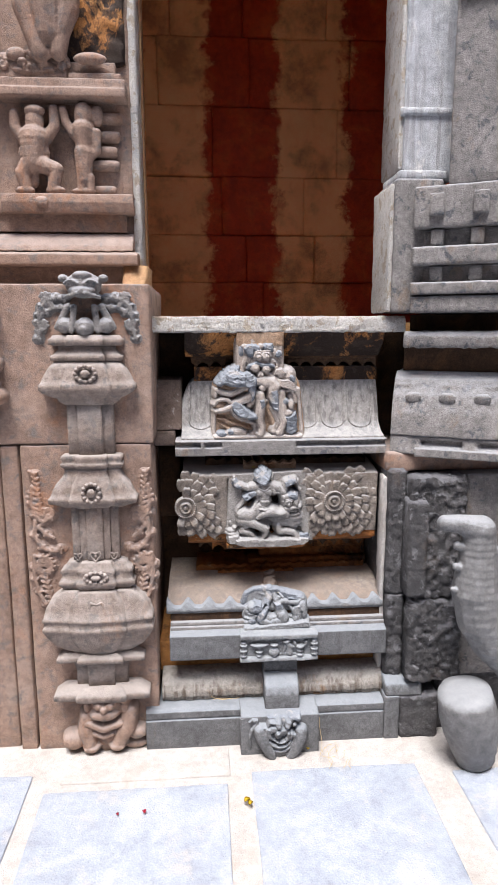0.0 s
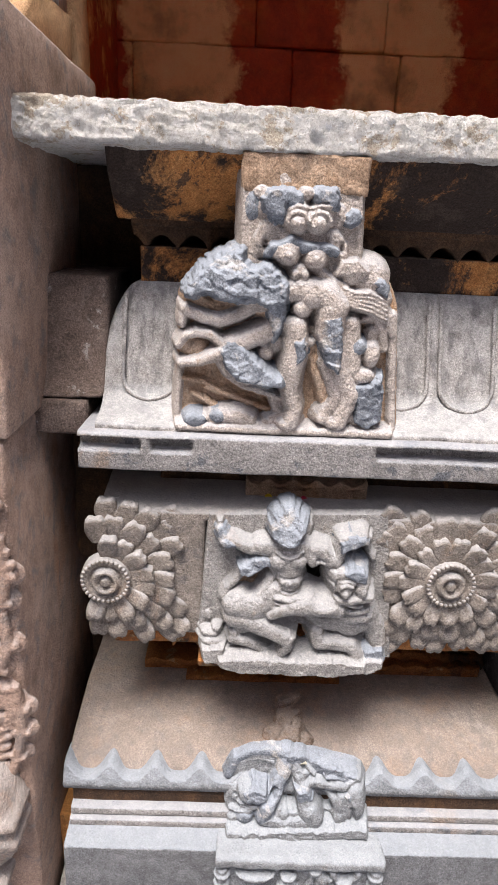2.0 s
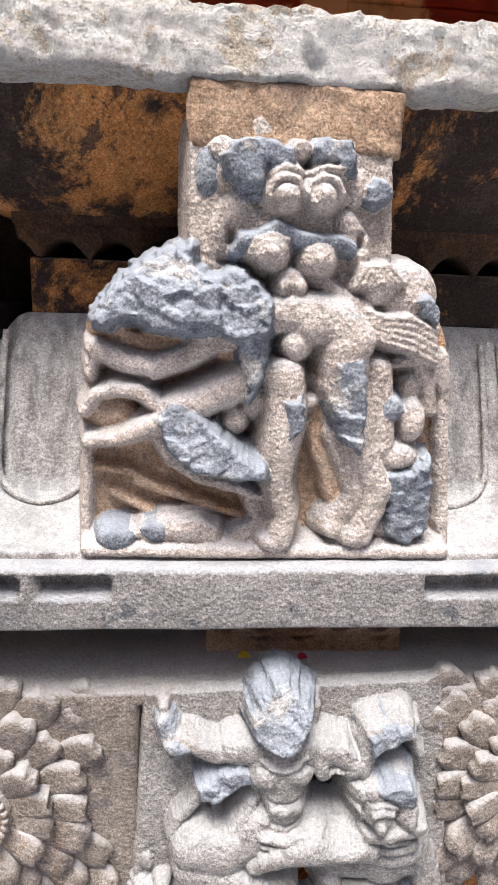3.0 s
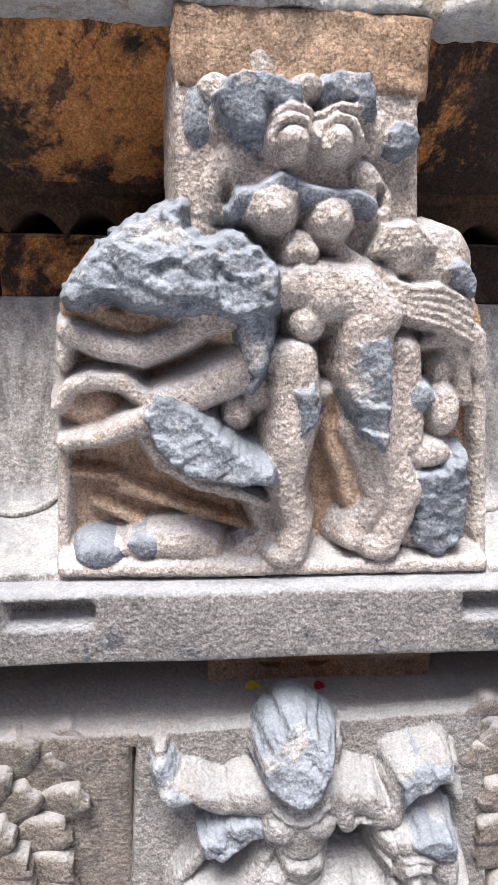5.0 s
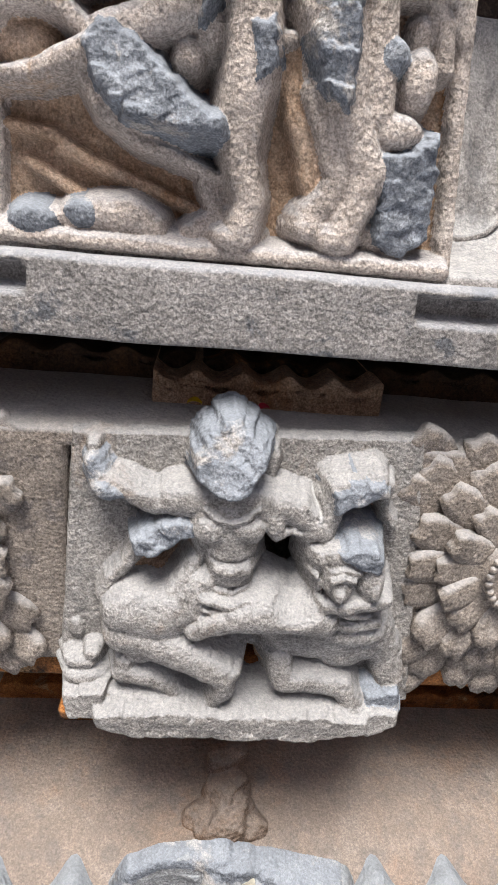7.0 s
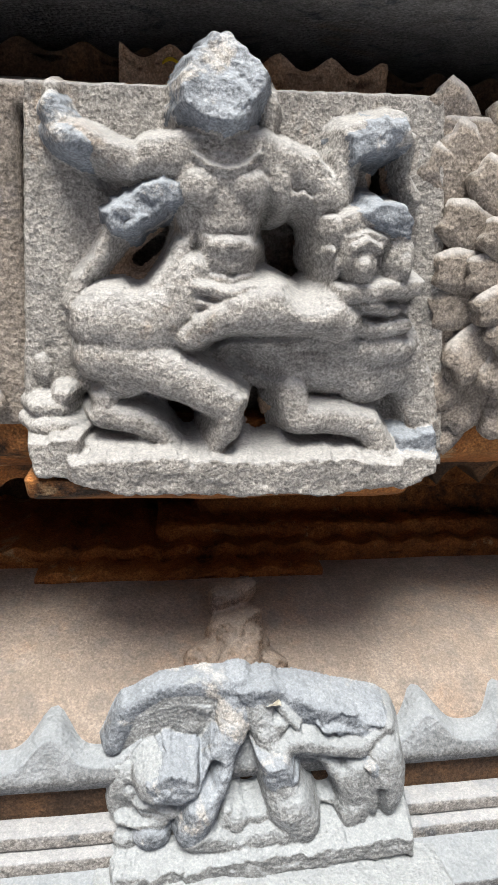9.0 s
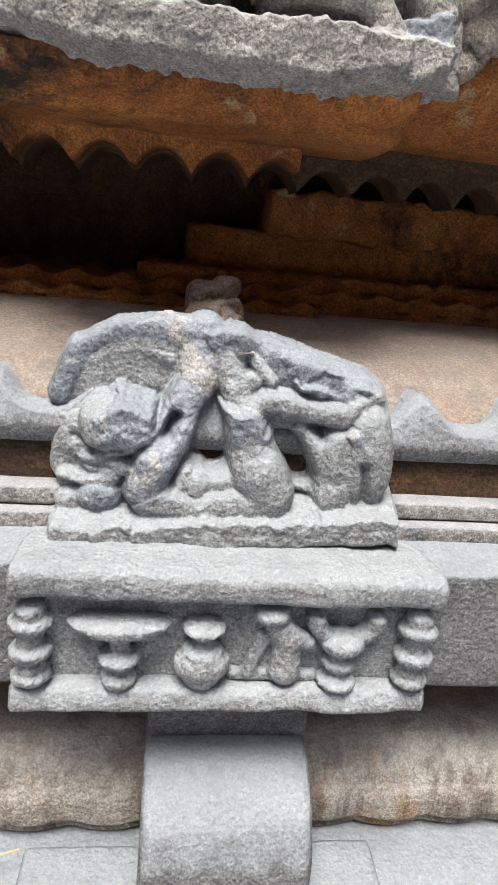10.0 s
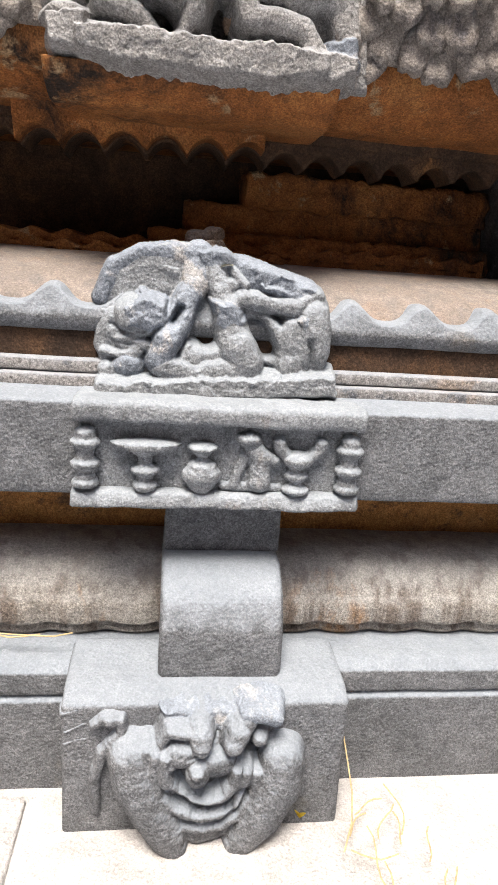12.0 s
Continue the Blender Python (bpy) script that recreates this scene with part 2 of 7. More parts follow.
def run_x(outline, x0, x1, r=0.004, amp=0.0012, step=0.012, shape=None, grain=14.0):
    """A stone course along x with the outline (y, z); shape may carve it by moving its points."""
    ring = soften(outline, r, step)
    n = len(ring)
    mid = sum(ring, Vector((0, 0))) / n
    xs = [x0, x0 + r * 0.7]
    m = max(2, math.ceil((x1 - x0 - 1.4 * r) / step))
    xs += [x0 + r * 0.7 + (x1 - x0 - 1.4 * r) * k / m for k in range(1, m + 1)] + [x1]
    bm = bmesh.new()
    rows = []
    for i, x in enumerate(xs):
        pull = r if i in (0, len(xs) - 1) else 0.0
        row = []
        for p in ring:
            d = mid - p
            q = p + d.normalized() * min(pull, d.length * 0.5)
            co = Vector((x, q.x, q.y))
            row.append(bm.verts.new(shape(co) if shape else co))
        rows.append(row)
    for a, b in zip(rows, rows[1:]):
        for k in range(n):
            bm.faces.new((a[k], a[(k + 1) % n], b[(k + 1) % n], b[k]))
    bm.faces.new(rows[0][::-1])
    bm.faces.new(rows[-1])
    if amp:
        wobble(bm, amp, grain)
    return bm


def block(x0, x1, y0, y1, z0, z1, r=0.005, amp=0.0015, step=0.02, grain=12.0, shape=None):
    return run_x([(y0, z0), (y1, z0), (y1, z1), (y0, z1)], x0, x1, r, amp, step, shape, grain)


def join(*bms):
    """Several pieces of one carved stone in one bmesh."""
    out = bms[0]
    for b in bms[1:]:
        me = bpy.data.meshes.new("piece")
        b.to_mesh(me)
        b.free()
        out.from_mesh(me)
        bpy.data.meshes.remove(me)
    return out


def tiers(rows, cx, face, bulge=0.0, r=0.003, amp=0.001, nx=14):
    """A stack carved out of a wall face: rows of (z, half width, depth), lofted."""
    bm = bmesh.new()
    rings = []
    for z, w, d in rows:
        ring = [Vector((cx - w, face, z))]
        for k in range(nx + 1):
            u = -1 + 2 * k / nx
            ring.append(Vector((cx + w * u, face - d - bulge * (1 - u * u), z)))
        ring.append(Vector((cx + w, face, z)))
        rings.append([bm.verts.new(p) for p in ring])
    for a, b in zip(rings, rings[1:]):
        for k in range(len(a) - 1):
            bm.faces.new((a[k], a[k + 1], b[k + 1], b[k]))
    bm.faces.new(rings[0])
    bm.faces.new(rings[-1])
    if amp:
        wobble(bm, amp, 25)
    return bm


class Masses:
    """Rounded masses gathered for one carved body."""
    def __init__(self, *bms):
        self.verts, self.faces, self.count = [], [], 0
        for bm in bms:
            bm.verts.index_update()
            co = [tuple(v.co) for v in bm.verts]
            self.put(np.array(co), [[v.index for v in f.verts] for f in bm.faces])
            bm.free()

    def put(self, co, faces):
        self.verts.append(co)
        self.faces += [[i + self.count for i in f] for f in faces]
        self.count += len(co)

    def mesh(self, name, mat):
        me = bpy.data.meshes.new(name)
        me.from_pydata(np.concatenate(self.verts).tolist(), [], self.faces)
        me.materials.append(mat)
        me.shade_smooth()
        return me


def unit_ball(u=12, v=8):
    co = [(0, 0, 1)] + [(math.sin(math.pi * j / v) * math.cos(2 * math.pi * i / u), math.sin(math.pi * j / v) * math.sin(2 * math.pi * i / u), math.cos(math.pi * j / v)) for j in range(1, v) for i in range(u)] + [(0, 0, -1)]
    f = [(0, 1 + i, 1 + (i + 1) % u) for i in range(u)]
    f += [(1 + j * u + i, 1 + (j + 1) * u + i, 1 + (j + 1) * u + (i + 1) % u, 1 + j * u + (i + 1) % u) for j in range(v - 2) for i in range(u)]
    f += [(len(co) - 1, 1 + (v - 2) * u + (i + 1) % u, 1 + (v - 2) * u + i) for i in range(u)]
    return np.array(co), f


BALL = unit_ball()
SMALL = unit_ball(8, 6)
FACETED = unit_ball(28, 18)


def ball(f, c, r, turn=(0, 0, 0), seg=12):
    co, faces = BALL if seg > 8 else SMALL
    r = np.array(r if isinstance(r, tuple) else (r, r, r))
    co = co * r
    if any(turn):
        co = co @ np.array(pose(0, 0, 0, *turn).to_3x3()).T
    f.put(co + np.array(c), faces)


def limb(f, a, b, ra, rb, flat=1.0):
    """A tapered rounded limb from a to b; flat squeezes it in depth."""
    a, b = Vector(a), Vector(b)
    n = max(2, math.ceil((b - a).length / (0.5 * min(ra, rb))))
    for k in range(n + 1):
        rr = ra + (rb - ra) * k / n
        ball(f, a.lerp(b, k / n), (rr, rr * flat, rr))


def chunk(f, c, r, turn, seed):
    """A broken, flat-faced mass: a ball cut by a few planes."""
    rng = random.Random(seed)
    co = FACETED[0].copy()
    for k in range(9):
        n = Vector((rng.uniform(-1, 1), rng.uniform(-1.4, 0.2), rng.uniform(-1, 1))).normalized()
        d = rng.uniform(0.62, 0.85)
        over = co @ np.array(n) - d
        co = co - np.maximum(over, 0)[:, None] * np.array(n)
    co = co * np.array(r) @ np.array(pose(0, 0, 0, 0, turn, 0).to_3x3()).T
    f.put(co + np.array(c), FACETED[1])


def carved(name, f, material, voxel=0.003, smooth=3, label="", category="", worn=0.0, tex=0.02, parent=None):
    """Fuses rounded masses into one carved body."""
    ob = new(name, f.mesh(name, material))
    if parent is not None:
        ob.parent = parent
        ob.matrix_parent_inverse = parent.matrix_world.inverted()
    m = ob.modifiers.new("fuse", 'REMESH')
    m.mode, m.voxel_size, m.use_smooth_shade = 'VOXEL', voxel, True
    s = ob.modifiers.new("wear", 'SMOOTH')
    s.factor, s.iterations = 0.5, smooth
    if worn:
        t = bpy.data.textures.new(name + "_wear", 'CLOUDS')
        t.noise_scale, t.noise_depth = tex, 3
        d = ob.modifiers.new("pits", 'DISPLACE')
        d.texture, d.strength, d.mid_level, d.texture_coords = t, worn, 0.5, 'GLOBAL'
        t2 = bpy.data.textures.new(name + "_chips", 'VORONOI')
        t2.noise_scale, t2.noise_intensity = tex * 0.55, 1.2
        d2 = ob.modifiers.new("chips", 'DISPLACE')
        d2.texture, d2.strength, d2.mid_level, d2.texture_coords = t2, worn * 0.45, 0.5, 'GLOBAL'
    return tagged(ob, label, category)

# ---- large structure ----
LEFT, RIGHT = -0.205, 0.605        # the bay between pilaster and rough pier
FACE = 1.942                       # the pilaster slab's face

ground = part("ground", run_x([(-60, -0.30), (60, -0.30), (60, -0.014), (-60, -0.014)], -60, 60, 0.001, 0, 40), MORTAR)
tagged(ground, "pale cement bed of a temple courtyard", "ground", kind="structure")

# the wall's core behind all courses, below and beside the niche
# Near-black, so the voids between the courses carry painted shade.
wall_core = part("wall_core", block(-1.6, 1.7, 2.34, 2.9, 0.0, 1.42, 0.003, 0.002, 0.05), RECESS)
tagged(wall_core, "near-black stone core of the temple wall, shade painted in", "wall", kind="structure")

# ---- bay: the moulded courses, from the floor up ----
base = thing("base_course", "dark grey granite base slab with a groove, on the paving", "stone course", (0.2, 1.95, 0))
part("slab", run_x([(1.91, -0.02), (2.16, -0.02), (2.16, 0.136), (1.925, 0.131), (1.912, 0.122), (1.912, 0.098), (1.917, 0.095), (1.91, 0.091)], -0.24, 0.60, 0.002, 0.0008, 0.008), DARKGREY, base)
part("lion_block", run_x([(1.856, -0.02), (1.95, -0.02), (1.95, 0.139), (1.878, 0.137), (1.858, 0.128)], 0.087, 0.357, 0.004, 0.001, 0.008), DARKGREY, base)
part("plain_block", block(0.602, 0.655, 1.905, 2.1, -0.02, 0.15, 0.004, 0.001, 0.012), DARKGREY, base)


def curve_pts(y0, z0, y1, z1, n=9, power=0.5):
    """A drooping eave's back, from its lip (y0, z0) up to (y1, z1)."""
    return [(y0 + (y1 - y0) * (1 - math.cos(math.pi / 2 * k / n)), z0 + (z1 - z0) * math.sin(math.pi / 2 * k / n) ** (1 / (2 * power))) for k in range(n + 1)]


low = thing("lower_eave_course", "buff half-round stone moulding with worn leaf edge above the base slab", "stone course", (0.2, 2.0, 0.145))
part("eave", run_x([(2.2, 0.128), (1.972, 0.134), (1.966, 0.140), (1.969, 0.148), (1.960, 0.152)] + curve_pts(1.958, 0.160, 2.012, 0.222)[1:] + [(2.2, 0.222)], LEFT + 0.02, RIGHT, 0.0015, 0.0012, 0.006,
     shape=lambda co: co if co.z > 0.18 or co.y > 2.0 else co + Vector((0, -0.003 * abs(math.sin(math.pi * co.x / 0.058)), -0.003 * abs(math.sin(math.pi * co.x / 0.058))))), LEAFSTONE, low)
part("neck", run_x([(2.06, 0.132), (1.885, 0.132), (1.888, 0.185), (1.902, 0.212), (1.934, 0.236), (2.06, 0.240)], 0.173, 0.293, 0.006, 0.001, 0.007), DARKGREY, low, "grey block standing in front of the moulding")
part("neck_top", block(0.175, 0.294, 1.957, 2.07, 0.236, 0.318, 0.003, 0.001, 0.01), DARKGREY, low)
part("throat", block(LEFT + 0.01, RIGHT, 2.05, 2.36, 0.205, 0.316, 0.003, 0.002, 0.012), ORANGE, low, "ochre stained recess")

bar = thing("bar_course", "dark grey square granite bar with a stepped top", "stone course", (0.2, 1.95, 0.31))
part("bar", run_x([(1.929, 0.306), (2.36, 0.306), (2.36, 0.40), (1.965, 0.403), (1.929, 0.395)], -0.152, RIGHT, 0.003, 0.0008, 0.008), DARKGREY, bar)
part("fillet", run_x([(1.962, 0.401), (2.2, 0.401), (2.2, 0.413), (1.964, 0.413)], -0.150, RIGHT, 0.002, 0.0006, 0.008), GREY, bar)
# Dark backing strip: the slit's shade is put into its colour.
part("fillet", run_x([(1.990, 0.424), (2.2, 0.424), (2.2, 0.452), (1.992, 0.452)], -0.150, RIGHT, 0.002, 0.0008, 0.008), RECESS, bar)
part("fillet", run_x([(1.972, 0.414), (2.2, 0.414), (2.2, 0.426), (1.974, 0.426)], -0.150, RIGHT, 0.002, 0.0006, 0.008), GREY, bar)

mid = thing("scalloped_eave_course", "buff curved stone eave with scalloped grey lip", "stone course", (0.2, 2.0, 0.45))
part("eave", run_x([(2.36, 0.455), (2.03, 0.455), (1.999, 0.462)] + [(1.999 + 0.201 * (1 - math.cos(math.pi / 2 * k / 12)) ** 0.9, 0.466 + 0.062 * math.sin(math.pi / 2 * k / 12)) for k in range(13)] + [(2.36, 0.528)], -0.16, RIGHT, 0.002, 0.0014, 0.006), BUFF, mid)


def leaf_lip(co):
    if co.z < 0.470:
        return co
    a = (0.5 + 0.5 * math.cos(2 * math.pi * (co.x + 0.014) / 0.074)) ** 1.8
    return Vector((co.x, co.y + 0.010 * a, co.z + 0.019 * a))


part("lip", run_x([(2.06, 0.448), (1.998, 0.449), (1.985, 0.454), (1.981, 0.464), (1.985, 0.474), (1.998, 0.478), (2.03, 0.476)], -0.164, RIGHT, 0.002, 0.0008, 0.005, shape=leaf_lip), DARKGREY, mid, "grey scalloped leaf lip")


def notched(depth, period, top):
    def cut(co):
        if co.z > top:
            co.z -= depth * abs(math.sin(math.pi * co.x / period)) ** 1.5
        return co
    return cut


part("dentil_band", run_x([(2.165, 0.50), (2.36, 0.50), (2.36, 0.540), (2.165, 0.540)], 0.02, 0.31, 0.002, 0.001, 0.005, shape=notched(0.008, 0.042, 0.53)), DARKOCHRE, mid, "ochre notched band")
part("dentil_band", run_x([(2.195, 0.50), (2.36, 0.50), (2.36, 0.552), (2.195, 0.552)], -0.06, RIGHT - 0.02, 0.002, 0.001, 0.005, shape=notched(0.007, 0.042, 0.54)), DARKOCHRE, mid)
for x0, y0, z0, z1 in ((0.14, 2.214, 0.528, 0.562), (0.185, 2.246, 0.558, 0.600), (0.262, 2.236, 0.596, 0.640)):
    part("crumbled_course", block(x0, RIGHT - 0.005, y0, 2.36, z0, z1, 0.006, 0.006, 0.006, 70), DARKOCHRE, mid, "crumbling dark ochre stone in the recess")

# dark throat under the frieze, with hanging scallops
thr = thing("throat_course", "dark ochre recess with hanging scalloped leaves under the frieze", "stone course", (0.2, 2.1, 0.66))
part("soffit", run_x([(2.045, 0.700), (2.10, 0.672), (2.36, 0.665), (2.36, 0.745), (2.045, 0.725)], -0.085, RIGHT - 0.02, 0.003, 0.002, 0.01), DARKOCHRE, thr)


part("soffit_block", run_x([(2.012, 0.6905), (2.02, 0.676), (2.05, 0.662), (2.2, 0.66), (2.2, 0.6905)], 0.05, 0.326, 0.003, 0.002, 0.008), DARKOCHRE, thr)


def hanging(z_keep, drop, period):
    def cut(co):
        if co.z < z_keep:
            co.z += drop * abs(math.sin(math.pi * co.x / period)) ** 0.7
        return co
    return cut


part("scalloped_band", run_x([(2.118, 0.634), (2.16, 0.634), (2.16, 0.676), (2.105, 0.676)], 0.0, 0.27, 0.002, 0.001, 0.005, shape=hanging(0.66, 0.020, 0.046)), DARKOCHRE, thr, "ochre hanging scallops")
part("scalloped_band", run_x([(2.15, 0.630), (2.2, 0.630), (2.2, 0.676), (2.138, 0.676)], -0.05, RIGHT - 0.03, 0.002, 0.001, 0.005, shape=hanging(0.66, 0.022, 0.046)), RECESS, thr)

# frieze
frieze = thing("frieze_course", "pale carved frieze block with lotus rosettes", "stone course", (0.24, 2.0, 0.72))
part("block", run_x([(2.040, 0.722), (2.36, 0.722), (2.36, 0.967), (2.12, 0.957), (2.033, 0.936)], -0.10, 0.585, 0.004, 0.0015, 0.008,
     shape=lambda co: Vector((co.x, max(co.y, 2.075), co.z)) if 0.055 < co.x < 0.300 and co.z < 0.918 else co), PALE, frieze)
part("dentil_band", run_x([(2.079, 0.940), (2.30, 0.940), (2.30, 0.976), (2.079, 0.976)], 0.114, 0.300, 0.002, 0.001, 0.004, shape=notched(0.010, 0.037, 0.966)), BUFFCROWN, frieze)
part("dentil_band", run_x([(2.115, 0.945), (2.30, 0.945), (2.30, 0.982), (2.115, 0.982)], -0.02, 0.56, 0.002, 0.001, 0.005, shape=notched(0.009, 0.044, 0.974)), RECESS, frieze)

# cornice with fluted, curving back
cor = thing("cornice_course", "grey fluted stone cornice with slotted lower edge", "stone course", (0.24, 2.0, 1.0))


def flutes(co):
    """Shallow upright flutes with rounded feet; the shoulder at the open end is rounded."""
    if co.x < -0.02 and co.z > 1.15:
        far = max(0.0, -0.055 - co.x) / 0.04
        co.z -= 0.05 * far * far * (co.z - 1.15) / 0.1
    if co.z > 1.082 and co.y < 2.19 and (co.x > 0.285 or -0.085 < co.x < 0.01):
        u = ((co.x - 0.287) / 0.098) % 1.0
        edge = min(u, 1 - u)
        side = min(1.0, max(0.0, (edge - 0.05) / 0.05))
        foot = min(1.0, max(0.0, (co.z - 1.092 - 0.03 * max(0, 1 - edge / 0.25) ** 2) / 0.006))
        co.y += 0.007 * side * foot
        if 0.40 < u < 0.60:
            co.y -= 0.003 * foot
    return co


back = [(2.028, 1.060), (2.030, 1.068), (2.05, 1.072), (2.072, 1.080), (2.088, 1.092), (2.098, 1.108), (2.108, 1.135), (2.118, 1.165), (2.13, 1.20), (2.145, 1.235), (2.155, 1.252)]
part("fluted_back", run_x([(2.36, 1.05)] + back + [(2.36, 1.252)], -0.10, RIGHT - 0.004, 0.002, 0.0008, 0.005, shape=flutes), FLUTE, cor, "grey fluted stone with dark streaks")


def flute_rim(cx, half, z_top=1.236):
    """A raised rim along a flute's two sides and its rounded foot."""
    zs = [p[1] for p in back]
    ys = [p[0] for p in back]
    path = [(cx - half, z_top - (z_top - 1.128) * k / 10) for k in range(10)]
    path += [(cx - half * math.cos(math.pi * k / 14), 1.128 - 0.038 * math.sin(math.pi * k / 14) ** 0.8) for k in range(15)]
    path += [(cx + half, 1.128 + (z_top - 1.128) * (k + 1) / 10) for k in range(10)]
    bm = bmesh.new()
    rings = []
    for i, (x, z) in enumerate(path):
        a, b = path[max(0, i - 1)], path[min(len(path) - 1, i + 1)]
        d = Vector((b[0] - a[0], b[1] - a[1])).normalized()
        y = float(np.interp(z, zs, ys)) - 0.001
        rings.append([bm.verts.new((x + 0.003 * math.cos(q) * d.y, y - 0.0022 * math.sin(q), z - 0.003 * math.cos(q) * d.x)) for q in (math.pi * j / 5 for j in range(6))])
    for a, b in zip(rings, rings[1:]):
        for k in range(5):
            bm.faces.new((a[k], a[k + 1], b[k + 1], b[k]))
    wobble(bm, 0.0006, 40)
    part("flute_rim", bm, FLUTE, cor)


for cx in (-0.033, 0.336, 0.434, 0.532):
    flute_rim(cx, 0.040)


def slots(co):
    if co.y < 2.02 and 1.039 < co.z < 1.052 and (co.x > 0.292 or co.x < 0.038) and not -0.035 < co.x < -0.022:
        co.y += 0.016
    return co


part("slab", run_x([(2.010, 1.009), (2.36, 1.009), (2.36, 1.062), (2.014, 1.062), (2.010, 1.058)], -0.12, RIGHT, 0.002, 0.0009, 0.0045, shape=slots), GREY, cor, "grey slab with slots cut in its face")
part("side_slab", block(LEFT, -0.122, 2.075, 2.36, 1.035, 1.085, 0.006, 0.003, 0.01), GRIMY, cor)
part("side_back", run_x([(2.36, 1.085)] + [(2.085 + 0.06 * (k / 8) ** 0.6, 1.088 + 0.17 * k / 8) for k in range(9)] + [(2.36, 1.258)], LEFT, -0.10, 0.006, 0.003, 0.008), GRIMY, cor)

# course under the ledge
und = thing("ledge_bed_course", "ochre limewashed stone course blackened by soot", "stone course", (0.2, 2.1, 1.25))
part("lower_band", block(-0.055, RIGHT, 2.165, 2.36, 1.245, 1.302, 0.003, 0.001, 0.01), OCHRE, und)
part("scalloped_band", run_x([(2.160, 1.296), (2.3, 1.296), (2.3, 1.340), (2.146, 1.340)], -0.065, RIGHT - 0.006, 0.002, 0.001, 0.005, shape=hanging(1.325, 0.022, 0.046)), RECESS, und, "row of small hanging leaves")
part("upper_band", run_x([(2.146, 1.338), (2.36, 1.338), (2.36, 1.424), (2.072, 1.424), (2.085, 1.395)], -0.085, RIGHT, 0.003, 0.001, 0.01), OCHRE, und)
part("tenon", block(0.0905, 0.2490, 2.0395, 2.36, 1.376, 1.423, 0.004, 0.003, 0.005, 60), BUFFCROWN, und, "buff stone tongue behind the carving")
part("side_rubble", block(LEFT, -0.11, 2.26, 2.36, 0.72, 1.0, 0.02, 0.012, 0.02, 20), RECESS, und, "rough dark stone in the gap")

def flaking(co):
    """Curled and broken flakes of old limewash on the front edge."""
    if co.y > 2.2:
        return co
    flake = noise.cell(co * 70) * 0.5 + noise.cell(co * 34) * 0.5 + noise.noise(co * 120)
    return co + Vector((0, -0.0035 * flake, 0.0015 * flake))


ledge = part("ledge", run_x([(2.037, 1.422), (2.75, 1.422), (2.75, 1.478), (2.05, 1.474), (2.040, 1.466)], -0.2, 0.667, 0.005, 0.0028, 0.0045, grain=30, shape=flaking), LIME)
tagged(ledge, "niche sill slab with flaking white limewash", "ledge")

# ---- niche ----
niche_back = thing("wall_niche_back", "back wall of squared stones painted in faded red and cream stripes", "wall", (0.3, 4.2, 1.4), kind="structure")
part("backing", block(-1.2, 2.4, 4.3, 4.6, 1.3, 4.2, 0.01, 0.004, 0.2, 5), RED, niche_back)
rng = random.Random(5)
z = 1.40
for k, h in enumerate((0.34, 0.30, 0.36, 0.42, 0.40, 0.38, 0.40)):
    x = -1.0 - 0.3 * rng.random()
    while x < 2.2:
        w = rng.uniform(0.45, 0.85)
        part("stone", block(x + 0.001, x + w - 0.001, 4.20 - rng.uniform(0, 0.025), 4.32, z + 0.001, z + h - 0.001, 0.010, 0.005, 0.05, 6), RED, niche_back)
        x += w
    z += h
wall_niche_west = part("wall_niche_west", block(-0.95, -0.46, 2.45, 4.4, 1.42, 4.2, 0.01, 0.006, 0.08, 5), RED)
tagged(wall_niche_west, "side wall of the niche painted dark red", "wall", kind="structure")
wall_niche_east = part("wall_niche_east", block(1.25, 2.2, 2.3, 4.4, 1.42, 4.2, 0.01, 0.006, 0.08, 5), RED)
tagged(wall_niche_east, "side wall of the niche painted dark red", "wall", kind="structure")
niche_floor = part("niche_floor", block(-0.8, 2.2, 2.72, 4.6, 1.30, 1.46, 0.005, 0.003, 0.08, 5), RED)
tagged(niche_floor, "stained stone floor of the niche", "floor", kind="structure")
ceiling = part("ceiling", block(-1.6, 2.4, 2.2, 4.7, 3.9, 4.2, 0.01, 0.006, 0.1, 5), RED)
tagged(ceiling, "stone slab roofing the niche", "ceiling", kind="structure")
wall_upper = part("wall_upper", block(-1.8, 2.4, 2.1, 2.5, 3.84, 4.6, 0.01, 0.006, 0.1, 5), BROWN)
tagged(wall_upper, "stone wall above the niche", "wall", kind="structure")
jamb = part("niche_jamb", block(-0.46, -0.245, 2.62, 2.72, 1.42, 3.9, 0.006, 0.003, 0.03, 8), CREAM)
tagged(jamb, "cream and red painted stone post inside the niche", "jamb", kind="structure")


